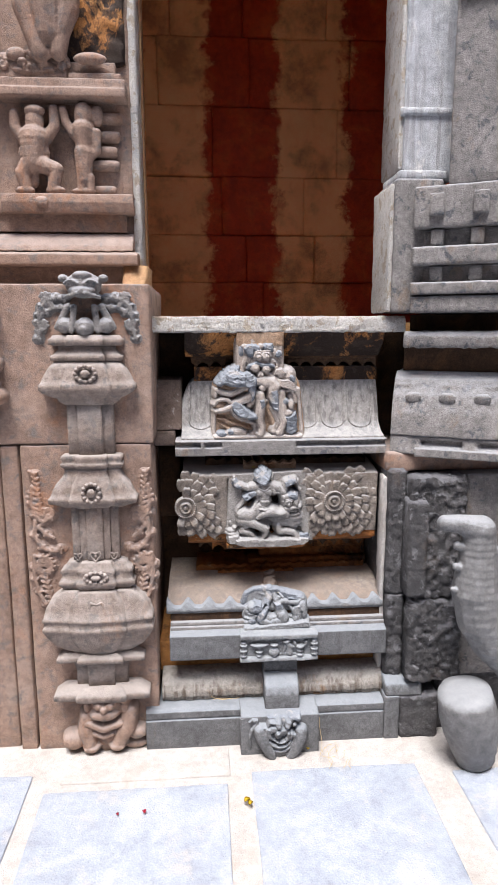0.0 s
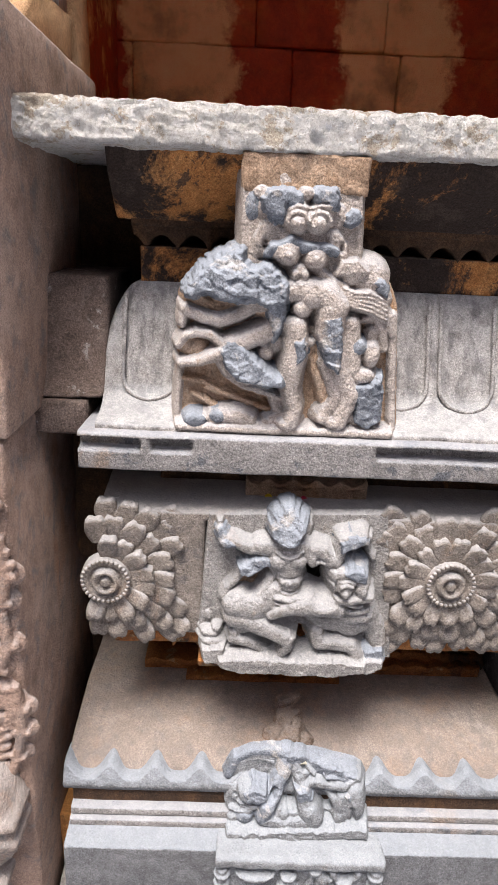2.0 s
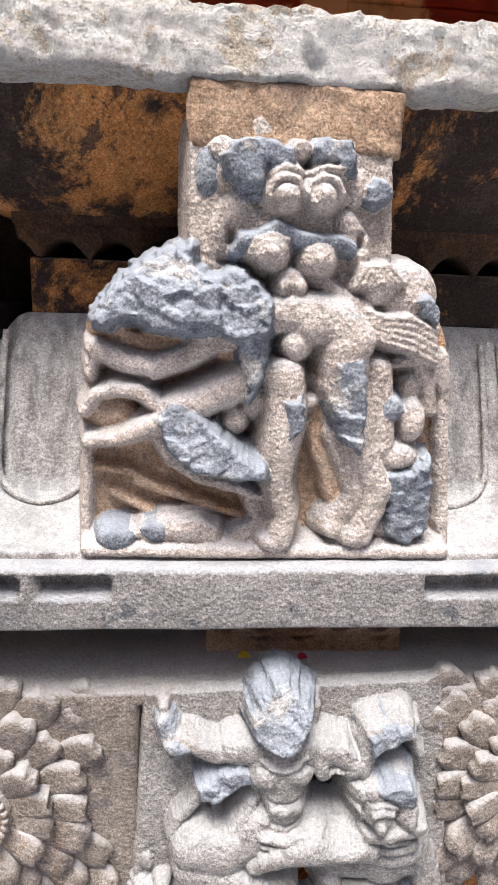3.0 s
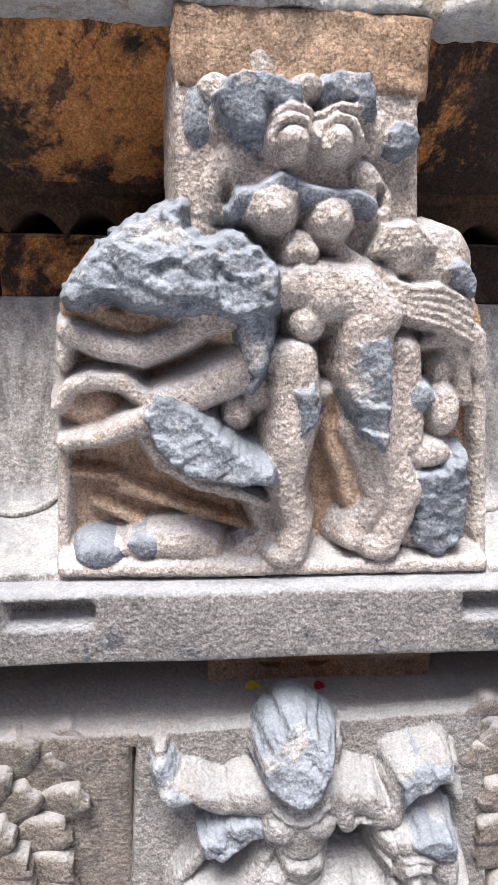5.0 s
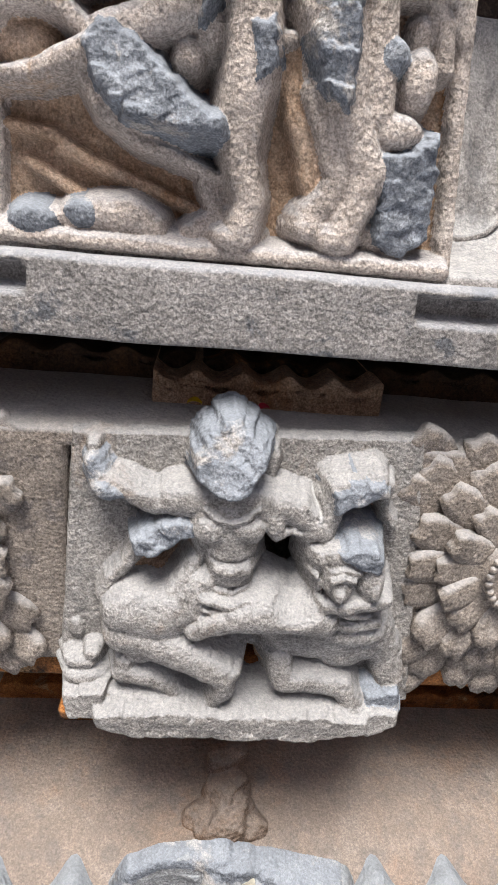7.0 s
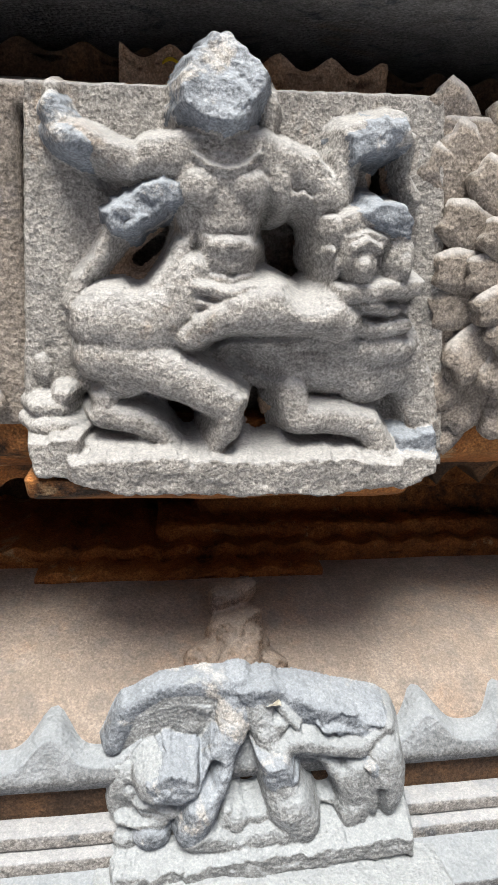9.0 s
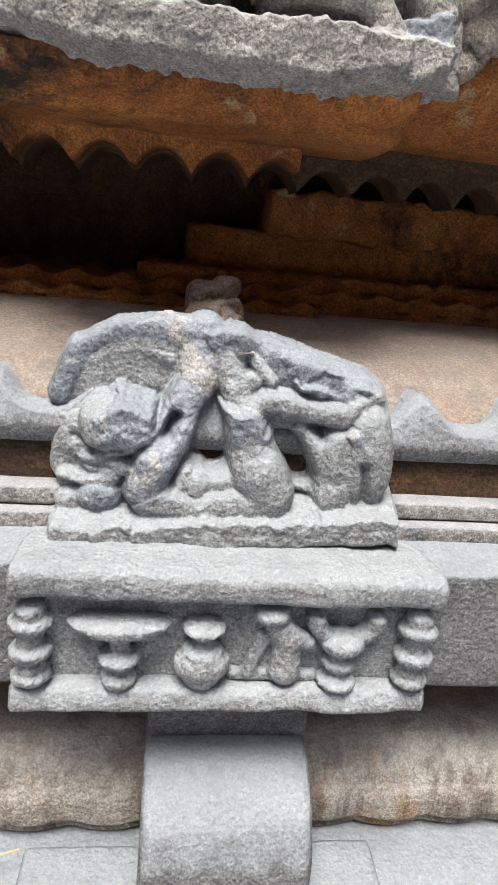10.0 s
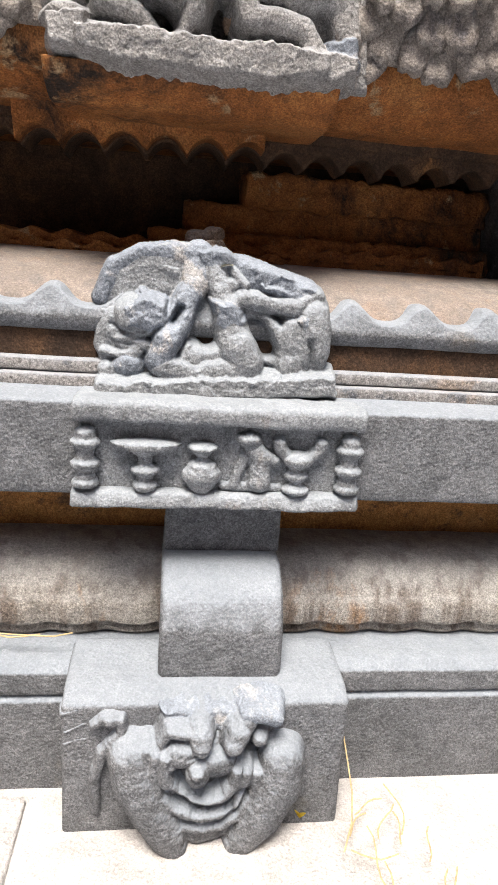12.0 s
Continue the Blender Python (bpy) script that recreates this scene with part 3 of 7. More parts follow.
# ---- lotus rosettes on the frieze ----
def petal_mesh(name, length, width, rise):
    """One carved lotus petal that points along +z, its back in the plane y = 0."""
    bm = bmesh.new()
    nu, nv = 5, 5
    top = []
    for j in range(nv):
        v = j / (nv - 1)
        w = width * (0.55 + 0.45 * math.sin(math.pi * min(1, v * 0.75 + 0.1))) * (1 if v < 0.8 else 0.86)
        row = []
        for i in range(nu):
            u = -1 + 2 * i / (nu - 1)
            notch = 0.06 * length * (abs(u) < 0.2) if j == nv - 1 else 0.10 * length * u * u * (v > 0.8)
            y = -rise * (0.35 + 0.65 * v) * (1 - 0.30 * u * u) + (0.14 * rise if abs(u) < 0.1 else 0)
            row.append(bm.verts.new((u * w / 2, y, v * length - notch)))
        top.append(row)
    for a, b in zip(top, top[1:]):
        for i in range(nu - 1):
            bm.faces.new((a[i], a[i + 1], b[i + 1], b[i]))
    rim = [top[j][0] for j in range(nv)] + top[-1][1:] + [top[j][-1] for j in range(nv - 2, -1, -1)]
    low = [bm.verts.new((v.co.x * 0.92, 0.004, v.co.z * 0.96)) for v in rim]
    for k in range(len(rim) - 1):
        bm.faces.new((rim[k], rim[k + 1], low[k + 1], low[k]))
    wobble(bm, 0.0012, 70)
    return finish(name, bm, PALE)


PETALS = [petal_mesh("petal", 0.046, 0.036, 0.012), petal_mesh("petal", 0.044, 0.033, 0.014), petal_mesh("petal", 0.040, 0.027, 0.015), petal_mesh("petal", 0.038, 0.029, 0.017)]


def rosette(cx, cz, label):
    y = 2.034
    rng = random.Random(int(cx * 1000))
    hub = bmesh.new()
    prof = [(0.0, -0.022), (0.005, -0.024), (0.008, -0.018), (0.011, -0.016), (0.015, -0.024), (0.019, -0.024), (0.022, -0.014), (0.026, -0.013), (0.029, -0.019), (0.036, -0.017), (0.039, 0.004)]
    n = 24
    rings = [[hub.verts.new((cx + r * math.cos(2 * math.pi * k / n) * (1 + 0.05 * (i == 9) * (k % 2)), y + d, cz + r * math.sin(2 * math.pi * k / n))) for k in range(n)] for i, (r, d) in enumerate(prof)]
    for a, b in zip(rings, rings[1:]):
        for k in range(n):
            hub.faces.new((a[k], a[(k + 1) % n], b[(k + 1) % n], b[k]))
    bmesh.ops.remove_doubles(hub, verts=hub.verts, dist=0.0001)
    wobble(hub, 0.001, 60)
    hub_ob = part("rosette", hub, PALE, frieze, label)
    for r0, count, kinds, lift in ((0.034, 15, (2, 3), -0.004), (0.058, 18, (0, 1), 0.001), (0.086, 24, (0, 1), 0.006), (0.112, 30, (0, 1), 0.011)):
        for k in range(count):
            a = 2 * math.pi * (k + 0.5 * (count % 2)) / count + rng.uniform(-0.05, 0.05)
            tip = Vector((cx + (r0 + 0.036) * math.cos(a), 0, cz + (r0 + 0.036) * math.sin(a)))
            if not (-0.112 < tip.x < 0.582 and 0.708 < tip.z < 0.955) or 0.028 < tip.x < 0.318:
                continue
            ob = new("petal", PETALS[kinds[rng.random() < 0.5]])
            ob.parent = hub_ob
            s = rng.uniform(0.92, 1.08)
            turn = Matrix.Rotation(math.pi / 2 - a, 4, 'Y')
            ob.matrix_basis = Matrix.Translation((cx + r0 * math.cos(a), y + lift, cz + r0 * math.sin(a))) @ turn @ pose(0, 0, 0, rng.uniform(-6, 6), 0, 0) @ Matrix.Diagonal((s, 1, s, 1))
    f = Masses()
    for k in range(30):
        a = 2 * math.pi * k / 30
        ball(f, (cx + 0.034 * math.cos(a), y - 0.018, cz + 0.034 * math.sin(a)), 0.0036, seg=8)
    me = f.mesh("bead_ring", PALE)
    ring = tagged(new("bead_ring", me), kind="stuff")
    ring.parent = hub_ob


rosette(0.428, 0.838, "lotus rosette with three rings of petals")
rosette(-0.090, 0.826, "half lotus rosette at the block's end")


# ---- left pilaster ----
pil = thing("pilaster_slab", "pinkish-brown stone pilaster slab with a joint halfway up", "pilaster", (-0.4, 1.95, 0))
part("lower_slab", block(-0.612, -0.195, FACE, 2.36, -0.02, 1.068, 0.006, 0.0015, 0.018), BROWN, pil)
part("upper_slab", block(-0.90, -0.186, FACE - 0.002, 2.5, 1.071, 1.572, 0.006, 0.002, 0.018), BROWN, pil)
part("edge_strip", block(-0.675, -0.622, FACE + 0.004, 2.36, -0.02, 1.066, 0.006, 0.0015, 0.018), BROWN, pil)
part("outer_slab", block(-1.3, -0.684, FACE + 0.02, 2.36, -0.02, 1.066, 0.006, 0.002, 0.03), BROWN, pil)
CX = -0.380
column = thing("engaged_column", "carved pinkish-brown column with vase, capital and side scrolls on the pilaster", "column", (CX, FACE, 0))


def stack(name, rows, label="", mat=COLUMN, core=0.52, proud=0.016, bulge=0.0):
    """One tier of the column: a wide layer and a narrower one standing proud of it."""
    wide = tiers(rows, CX, FACE + 0.004, bulge)
    near = tiers([(z + 0.0006, w * core, d + proud) for z, w, d in rows], CX, FACE + 0.004, bulge * 0.6)
    part(name, join(wide, near), mat, column, label)


stack("foot_slab", [(0.19, 0.08, 0.05), (0.200, 0.150, 0.062), (0.206, 0.160, 0.068), (0.222, 0.160, 0.068), (0.226, 0.155, 0.064), (0.246, 0.125, 0.050)])
stack("lower_neck", [(0.246, 0.085, 0.034), (0.30, 0.085, 0.034), (0.335, 0.095, 0.036)])
stack("lower_ring", [(0.333, 0.140, 0.050), (0.338, 0.146, 0.056), (0.350, 0.146, 0.056), (0.354, 0.138, 0.052), (0.366, 0.11, 0.042)])
stack("vase", [(0.366, 0.095, 0.036), (0.385, 0.118, 0.05), (0.405, 0.145, 0.058), (0.435, 0.168, 0.066), (0.452, 0.176, 0.070), (0.456, 0.180, 0.074), (0.468, 0.180, 0.074), (0.472, 0.175, 0.070), (0.488, 0.175, 0.070), (0.492, 0.179, 0.074), (0.500, 0.179, 0.074), (0.505, 0.174, 0.070), (0.535, 0.168, 0.066), (0.565, 0.15, 0.06), (0.585, 0.122, 0.052), (0.592, 0.115, 0.05)], "round-bellied carved vase with bands", bulge=0.012)
stack("vase_neck", [(0.590, 0.105, 0.044), (0.602, 0.112, 0.05), (0.610, 0.122, 0.058), (0.622, 0.122, 0.058), (0.626, 0.113, 0.052), (0.650, 0.112, 0.052), (0.654, 0.118, 0.054), (0.664, 0.112, 0.052), (0.672, 0.098, 0.046), (0.684, 0.095, 0.046), (0.690, 0.078, 0.04)])
for k, (w, h) in enumerate(((-0.062, 0.013), (-0.036, 0.012), (0.0, 0.026), (0.036, 0.012), (0.062, 0.013))):
    part("shaft_facet", tiers([(0.684, h * 0.95, 0.03), (0.70, h, 0.036), (0.868, h, 0.036), (0.872, h * 0.95, 0.034)], CX + w, FACE + 0.004 - (0.014 if k == 2 else 0.006 if k in (1, 3) else 0), 0.003), COLUMN, column)
stack("capital", [(0.868, 0.09, 0.036), (0.880, 0.118, 0.048), (0.888, 0.138, 0.062), (0.897, 0.140, 0.064), (0.903, 0.140, 0.064), (0.907, 0.134, 0.060), (0.925, 0.126, 0.058), (0.950, 0.114, 0.052), (0.970, 0.096, 0.042), (0.985, 0.088, 0.038), (0.998, 0.088, 0.038)], "eave-shaped capital")
stack("capital_slab", [(0.998, 0.09, 0.04), (1.006, 0.098, 0.048), (1.014, 0.098, 0.048), (1.018, 0.09, 0.042), (1.026, 0.095, 0.046), (1.038, 0.096, 0.046), (1.042, 0.088, 0.04)])
stack("upper_shaft", [(1.042, 0.072, 0.03), (1.10, 0.072, 0.03), (1.20, 0.072, 0.03)])
stack("flared_head", [(1.20, 0.074, 0.032), (1.212, 0.092, 0.04), (1.222, 0.096, 0.042), (1.228, 0.115, 0.052), (1.242, 0.138, 0.064), (1.250, 0.146, 0.068), (1.266, 0.146, 0.068), (1.270, 0.140, 0.064), (1.285, 0.134, 0.062), (1.315, 0.118, 0.054), (1.335, 0.10, 0.044)])
stack("head_band", [(1.335, 0.10, 0.04), (1.340, 0.110, 0.05), (1.354, 0.110, 0.05), (1.358, 0.10, 0.044), (1.372, 0.086, 0.036), (1.384, 0.086, 0.036)])
stack("head_slab", [(1.384, 0.10, 0.042), (1.388, 0.112, 0.054), (1.404, 0.112, 0.054), (1.408, 0.104, 0.048), (1.416, 0.10, 0.044)])


def scroll(f, path, r, lobes=0.8):
    """A leafy scroll along a bent line, with small lobes to both sides."""
    for (a, b) in zip(path, path[1:]):
        limb(f, (a[0], FACE - 0.009, a[1]), (b[0], FACE - 0.009, b[1]), r * 0.8, r * 0.8)
        if r > 0.007:
            ball(f, (b[0], FACE + 0.002, b[1]), (0.024, 0.008, 0.020))
        d = Vector((b[0] - a[0], b[1] - a[1])).normalized()
        for side in (-1, 1):
            ball(f, (b[0] + side * d.y * r * 0.9, FACE - 0.010, b[1] - side * d.x * r * 0.9), (r * lobes * 0.8, r * lobes * 0.8, r * lobes * 0.8), seg=8)


def spiral(cx, cz, r0, turns, start, sign, n=16):
    return [(cx + sign * r0 * (1 - 0.75 * k / n) * math.cos(start + 2 * math.pi * turns * k / n), cz + r0 * (1 - 0.75 * k / n) * math.sin(start + 2 * math.pi * turns * k / n)) for k in range(n + 1)]


def side_scrolls(sign):
    """The leaf scrolls that hang beside capital and vase."""
    f = Masses()
    x = lambda u: CX + sign * u * (0.86 if sign > 0 else 1.0)
    for k in range(9):
        z = 0.985 - 0.017 * k
        scroll(f, [(x(0.205 - 0.012 * math.sin(k * 0.9)), z), (x(0.188 - 0.002 * k), z - 0.012)], 0.0085)
    scroll(f, [(x(0.20), 0.93), (x(0.206), 0.88), (x(0.198), 0.84), (x(0.17), 0.815), (x(0.145), 0.83)], 0.010)
    scroll(f, spiral(x(0.150), 0.842, 0.022, 1.1, -1.2, sign), 0.006)
    scroll(f, [(x(0.195), 0.82), (x(0.20), 0.77), (x(0.18), 0.73), (x(0.15), 0.715), (x(0.12), 0.72)], 0.0105)
    scroll(f, [(x(0.14), 0.76), (x(0.165), 0.775), (x(0.185), 0.80)], 0.009)
    scroll(f, spiral(x(0.178), 0.665, 0.034, 1.3, 1.2, sign, 20), 0.0085)
    scroll(f, [(x(0.205), 0.70), (x(0.21), 0.66), (x(0.208), 0.62), (x(0.198), 0.575), (x(0.180), 0.53)], 0.0095)
    for k in range(6):
        scroll(f, [(x(0.190 - 0.004 * k), 0.63 - 0.018 * k), (x(0.170 - 0.004 * k), 0.622 - 0.018 * k)], 0.008)
    carved("side_scroll", f, BROWN, 0.0024, 2, "", "", 0.002, 0.012, column)


side_scrolls(-1)
side_scrolls(1)


def top_mask():
    """Monster mask, leafy wings and small paired beasts that crown the column."""
    f = Masses()
    for s in (-1, 1):
        wing = lambda *pts: [(CX + s * u, z) for u, z in pts]
        scroll(f, wing((0.04, 1.535), (0.065, 1.525), (0.09, 1.530), (0.115, 1.520), (0.135, 1.50), (0.145, 1.475)), 0.009)
        scroll(f, wing((0.05, 1.505), (0.075, 1.498), (0.10, 1.500), (0.12, 1.485)), 0.0085)
        scroll(f, spiral(CX + s * 0.118, 1.522, 0.022, 1.2, 0.5, s, 14), 0.006)
        scroll(f, wing((0.135, 1.48), (0.148, 1.455), (0.142, 1.43), (0.15, 1.405)), 0.0085)
        scroll(f, spiral(CX + s * 0.135, 1.445, 0.018, 1.2, 2.0, s, 12), 0.0055)
        limb(f, (CX + s * 0.05, FACE - 0.03, 1.50), (CX + s * 0.085, FACE - 0.03, 1.44), 0.012, 0.010)
        limb(f, (CX + s * 0.03, FACE - 0.04, 1.50), (CX + s * 0.040, FACE - 0.045, 1.43), 0.010, 0.010)
        ball(f, (CX + s * 0.062, FACE - 0.026, 1.445), (0.026, 0.03, 0.026))
        ball(f, (CX + s * 0.035, FACE - 0.05, 1.565), (0.016, 0.02, 0.014))
    for s in (-1, 1):
        for k in range(6):
            a = math.pi * (0.15 + 0.14 * k)
            ball(f, (CX + s * (0.03 + 0.020 * math.cos(a)), FACE - 0.072, 1.560 + 0.016 * math.sin(a)), (0.006, 0.008, 0.005), seg=8)
        limb(f, (CX + s * 0.012, FACE - 0.082, 1.538), (CX + s * 0.05, FACE - 0.06, 1.528), 0.007, 0.006)
        ball(f, (CX + s * 0.060, FACE - 0.03, 1.585), (0.016, 0.02, 0.012))
    ball(f, (CX, FACE - 0.03, 1.565), (0.055, 0.045, 0.04))
    ball(f, (CX, FACE - 0.055, 1.545), (0.045, 0.03, 0.018))
    ball(f, (CX, FACE - 0.05, 1.592), (0.03, 0.026, 0.014))
    ball(f, (CX, FACE - 0.04, 1.44), (0.03, 0.032, 0.03))
    ball(f, (CX, FACE - 0.06, 1.435), (0.014, 0.016, 0.012))
    carved("crowning_mask", f, GREY, 0.0028, 1, "grey weathered mask with leafy wings", "", 0.002, 0.012, column)


top_mask()
for z0, w, h, d in ((1.30, 0.030, 0.024, 0.088), (0.925, 0.026, 0.030, 0.086), (0.640, 0.034, 0.018, 0.078)):
    f = Masses()
    ball(f, (CX, FACE - d + 0.01, z0), (w * 0.5, 0.012, h * 0.5))
    for k in range(12):
        a = 2 * math.pi * k / 12
        ball(f, (CX + w * math.cos(a), FACE - d + 0.012, z0 + h * math.sin(a)), (0.008, 0.010, 0.007), seg=8)
    carved("medallion", f, COLUMN, 0.002, 1, "", "", 0.001, 0.01, column)


def leaf_ornament(x, y, z, size):
    """A heart-shaped leaf carved on the column."""
    f = Masses()
    for sign in (-1, 1):
        limb(f, (x, y, z - size), (x + sign * size * 0.7, y, z), size * 0.14, size * 0.16)
        limb(f, (x + sign * size * 0.7, y, z), (x + sign * size * 0.55, y, z + size * 0.45), size * 0.16, size * 0.15)
        limb(f, (x + sign * size * 0.55, y, z + size * 0.45), (x, y, z + size * 0.25), size * 0.15, size * 0.12)
    ball(f, (x, y, z - size * 0.1), (size * 0.2, size * 0.16, size * 0.3))
    carved("leaf_ornament", f, COLUMN, 0.0022, 1, "", "", 0.001, 0.01, column)


for x, y, z, size in ((CX, 1.862, 0.545, 0.032), (CX - 0.105, 1.884, 0.545, 0.026), (CX + 0.105, 1.884, 0.545, 0.026), (CX, 1.868, 0.425, 0.020), (CX, 1.890, 0.712, 0.024), (CX - 0.058, 1.900, 0.708, 0.018), (CX + 0.058, 1.900, 0.708, 0.018)):
    leaf_ornament(x, y, z, size)

# neighbour column's capital at the edge of view
side_cap = thing("neighbour_capital", "brown carved capital of the next column", "column", (-0.75, FACE, 1.1))
part("capital", tiers([(1.14, 0.055, 0.03), (1.19, 0.060, 0.04), (1.21, 0.095, 0.06), (1.225, 0.105, 0.066), (1.24, 0.105, 0.066), (1.26, 0.085, 0.05), (1.30, 0.08, 0.05), (1.32, 0.095, 0.055), (1.345, 0.095, 0.055), (1.36, 0.06, 0.04)], -0.735, FACE, 0.004), BROWN, side_cap)
part("shaft", tiers([(1.07, 0.05, 0.022), (1.142, 0.05, 0.022)], -0.735, FACE, 0.004), BROWN, side_cap)
part("mask", tiers([(1.44, 0.05, 0.03), (1.47, 0.085, 0.05), (1.50, 0.09, 0.06), (1.53, 0.075, 0.05), (1.56, 0.04, 0.03)], -0.735, FACE, 0.012, amp=0.004), BROWN, side_cap)

# ---- upper storey over the pilaster ----
upper = thing("upper_storey", "brown stone upper storey with stepped mouldings and carved panel", "wall pier", (-0.5, 2.3, 1.57))
part("core", block(-1.3, -0.262, 2.32, 2.62, 1.50, 3.85, 0.005, 0.003, 0.04), BROWN, upper)
part("lip", run_x([(2.215, 1.655), (2.34, 1.655), (2.34, 1.70), (2.235, 1.70), (2.215, 1.690)], -1.2, -0.245, 0.004, 0.0015, 0.012), BROWN, upper)
part("leaf_eave", run_x([(2.228, 1.700), (2.35, 1.700), (2.35, 1.775), (2.30, 1.77), (2.26, 1.745), (2.238, 1.72)], -1.2, -0.262, 0.003, 0.0015, 0.007,
     shape=lambda co: co if co.y > 2.3 else co + Vector((0, 0.005 * abs(math.sin(math.pi * co.x / 0.05)), 0.004 * abs(math.sin(math.pi * co.x / 0.05))))), BROWN, upper)
part("throat", block(-1.2, -0.285, 2.29, 2.36, 1.775, 1.835, 0.003, 0.0015, 0.02), BROWN, upper)
part("slab", run_x([(2.245, 1.834), (2.36, 1.834), (2.36, 1.862), (2.25, 1.862), (2.245, 1.868), (2.25, 1.890), (2.36, 1.890), (2.36, 1.895), (2.24, 1.895), (2.236, 1.866)], -0.705, -0.255, 0.003, 0.001, 0.012), BROWN, upper)
part("slab_wing", block(-1.2, -0.70, 2.275, 2.36, 1.834, 1.90, 0.004, 0.0015, 0.02), BROWN, upper)
part("lintel", run_x([(2.235, 2.205), (2.36, 2.205), (2.36, 2.262), (2.24, 2.262), (2.24, 2.235), (2.235, 2.23)], -0.70, -0.27, 0.004, 0.0015, 0.014), BROWN, upper)
part("lintel", block(-1.2, -0.70, 2.262, 2.36, 2.20, 2.265, 0.004, 0.0015, 0.02), BROWN, upper)
part("crest", run_x([(2.262, 2.262), (2.36, 2.262), (2.36, 2.35), (2.275, 2.35)], -0.69, -0.46, 0.012, 0.004, 0.012), BROWN, upper)
f = Masses()
ball(f, (-0.575, 2.272, 2.300), (0.085, 0.014, 0.030))
for s in (-1, 1):
    ball(f, (-0.575 + s * 0.034, 2.256, 2.315), (0.018, 0.012, 0.013))
    ball(f, (-0.575 + s * 0.034, 2.246, 2.314), (0.009, 0.008, 0.007))
    for k in range(10):
        a = 2 * math.pi * k / 8
        ball(f, (-0.575 + s * (0.098 + 0.002 * (10 - k) * math.cos(a)), 2.264, 2.308 + 0.002 * (12 - k) * math.sin(a)), (0.008, 0.011, 0.008), seg=8)
    limb(f, (-0.575 + s * 0.01, 2.258, 2.286), (-0.575 + s * 0.06, 2.262, 2.292), 0.006, 0.006)
    limb(f, (-0.575, 2.256, 2.345), (-0.575 + s * 0.08, 2.262, 2.335), 0.008, 0.006)
for k in range(4):
    ball(f, (-0.602 + 0.018 * k, 2.252, 2.300), (0.007, 0.009, 0.008), seg=8)
carved("crest_mask", f, BROWN, 0.0028, 1, "", "", 0.001, 0.012, upper)
part("step", block(-0.46, -0.285, 2.255, 2.36, 2.262, 2.285, 0.004, 0.0015, 0.02), BROWN, upper)
part("step", block(-0.46, -0.305, 2.275, 2.36, 2.286, 2.325, 0.004, 0.0015, 0.02), BROWN, upper)
for z0, w in ((1.90, 0.03), (1.985, 0.045), (2.03, 0.04), (2.08, 0.05), (2.14, 0.06)):
    part("side_moulding", tiers([(z0, w, 0.02), (z0 + 0.008, w + 0.01, 0.03), (z0 + 0.028, w + 0.01, 0.03), (z0 + 0.034, w, 0.02)], -0.36, 2.322, 0.003), BROWN, upper)
part("medallion", tiers([(1.848, 0.012, 0.0), (1.856, 0.02, 0.008), (1.876, 0.02, 0.008), (1.884, 0.012, 0.0)], -0.565, 2.238, 0.004), BROWN, upper)
part("white_edge", run_x([(2.305, 1.60), (2.46, 1.60), (2.46, 3.05), (2.305, 3.05)], -0.261, -0.236, 0.006, 0.004, 0.012, grain=22), LIME, upper, "flaking white limewash along the niche edge")
part("broken_bed", run_x([(2.18, 1.572), (2.46, 1.572), (2.46, 1.66), (2.26, 1.66), (2.22, 1.61)], -0.30, -0.215, 0.01, 0.006, 0.014, grain=25), CREAM, upper)
part("rough_ground", block(-0.50, -0.275, 2.30, 2.36, 2.33, 2.75, 0.006, 0.012, 0.014, 30), OCHRE, upper, "rough ochre stained stone")


def atlas():
    f = Masses()
    ball(f, (-0.583, 2.270, 2.130), (0.0323, 0.0260, 0.0456), (0, 0, 0))
    ball(f, (-0.580, 2.266, 2.165), (0.0361, 0.0240, 0.0190), (0, 0, 0))
    limb(f, (-0.588, 2.276, 2.077), (-0.597, 2.276, 2.004), 0.0507, 0.0429)
    ball(f, (-0.590, 2.272, 2.031), (0.0546, 0.0240, 0.0429), (0, 0, 0))
    limb(f, (-0.626, 2.276, 2.077), (-0.650, 2.276, 2.113), 0.0209, 0.0190)
    limb(f, (-0.650, 2.276, 2.113), (-0.651, 2.276, 2.157), 0.0190, 0.0171)
    limb(f, (-0.546, 2.276, 2.082), (-0.517, 2.276, 2.119), 0.0209, 0.0190)
    limb(f, (-0.517, 2.276, 2.119), (-0.518, 2.276, 2.173), 0.0195, 0.0176)
    limb(f, (-0.614, 2.266, 1.992), (-0.631, 2.266, 1.964), 0.0285, 0.0266)
    limb(f, (-0.631, 2.266, 1.964), (-0.622, 2.266, 1.918), 0.0273, 0.0215)
    limb(f, (-0.564, 2.266, 1.993), (-0.519, 2.266, 1.975), 0.0293, 0.0273)
    limb(f, (-0.519, 2.266, 1.975), (-0.530, 2.266, 1.919), 0.0273, 0.0215)
    ball(f, (-0.626, 2.264, 1.908), (0.0351, 0.0200, 0.0137), (0, 0, 0))
    ball(f, (-0.522, 2.264, 1.910), (0.0351, 0.0200, 0.0137), (0, 0, 0))
    ball(f, (-0.597, 2.280, 1.949), (0.0195, 0.0160, 0.0312), (0, 0, 0))
    return carved("carved_atlas", f, BROWN, 0.0032, 1, "small squat brown stone figure bearing the lintel", "relief", 0.002, 0.014)


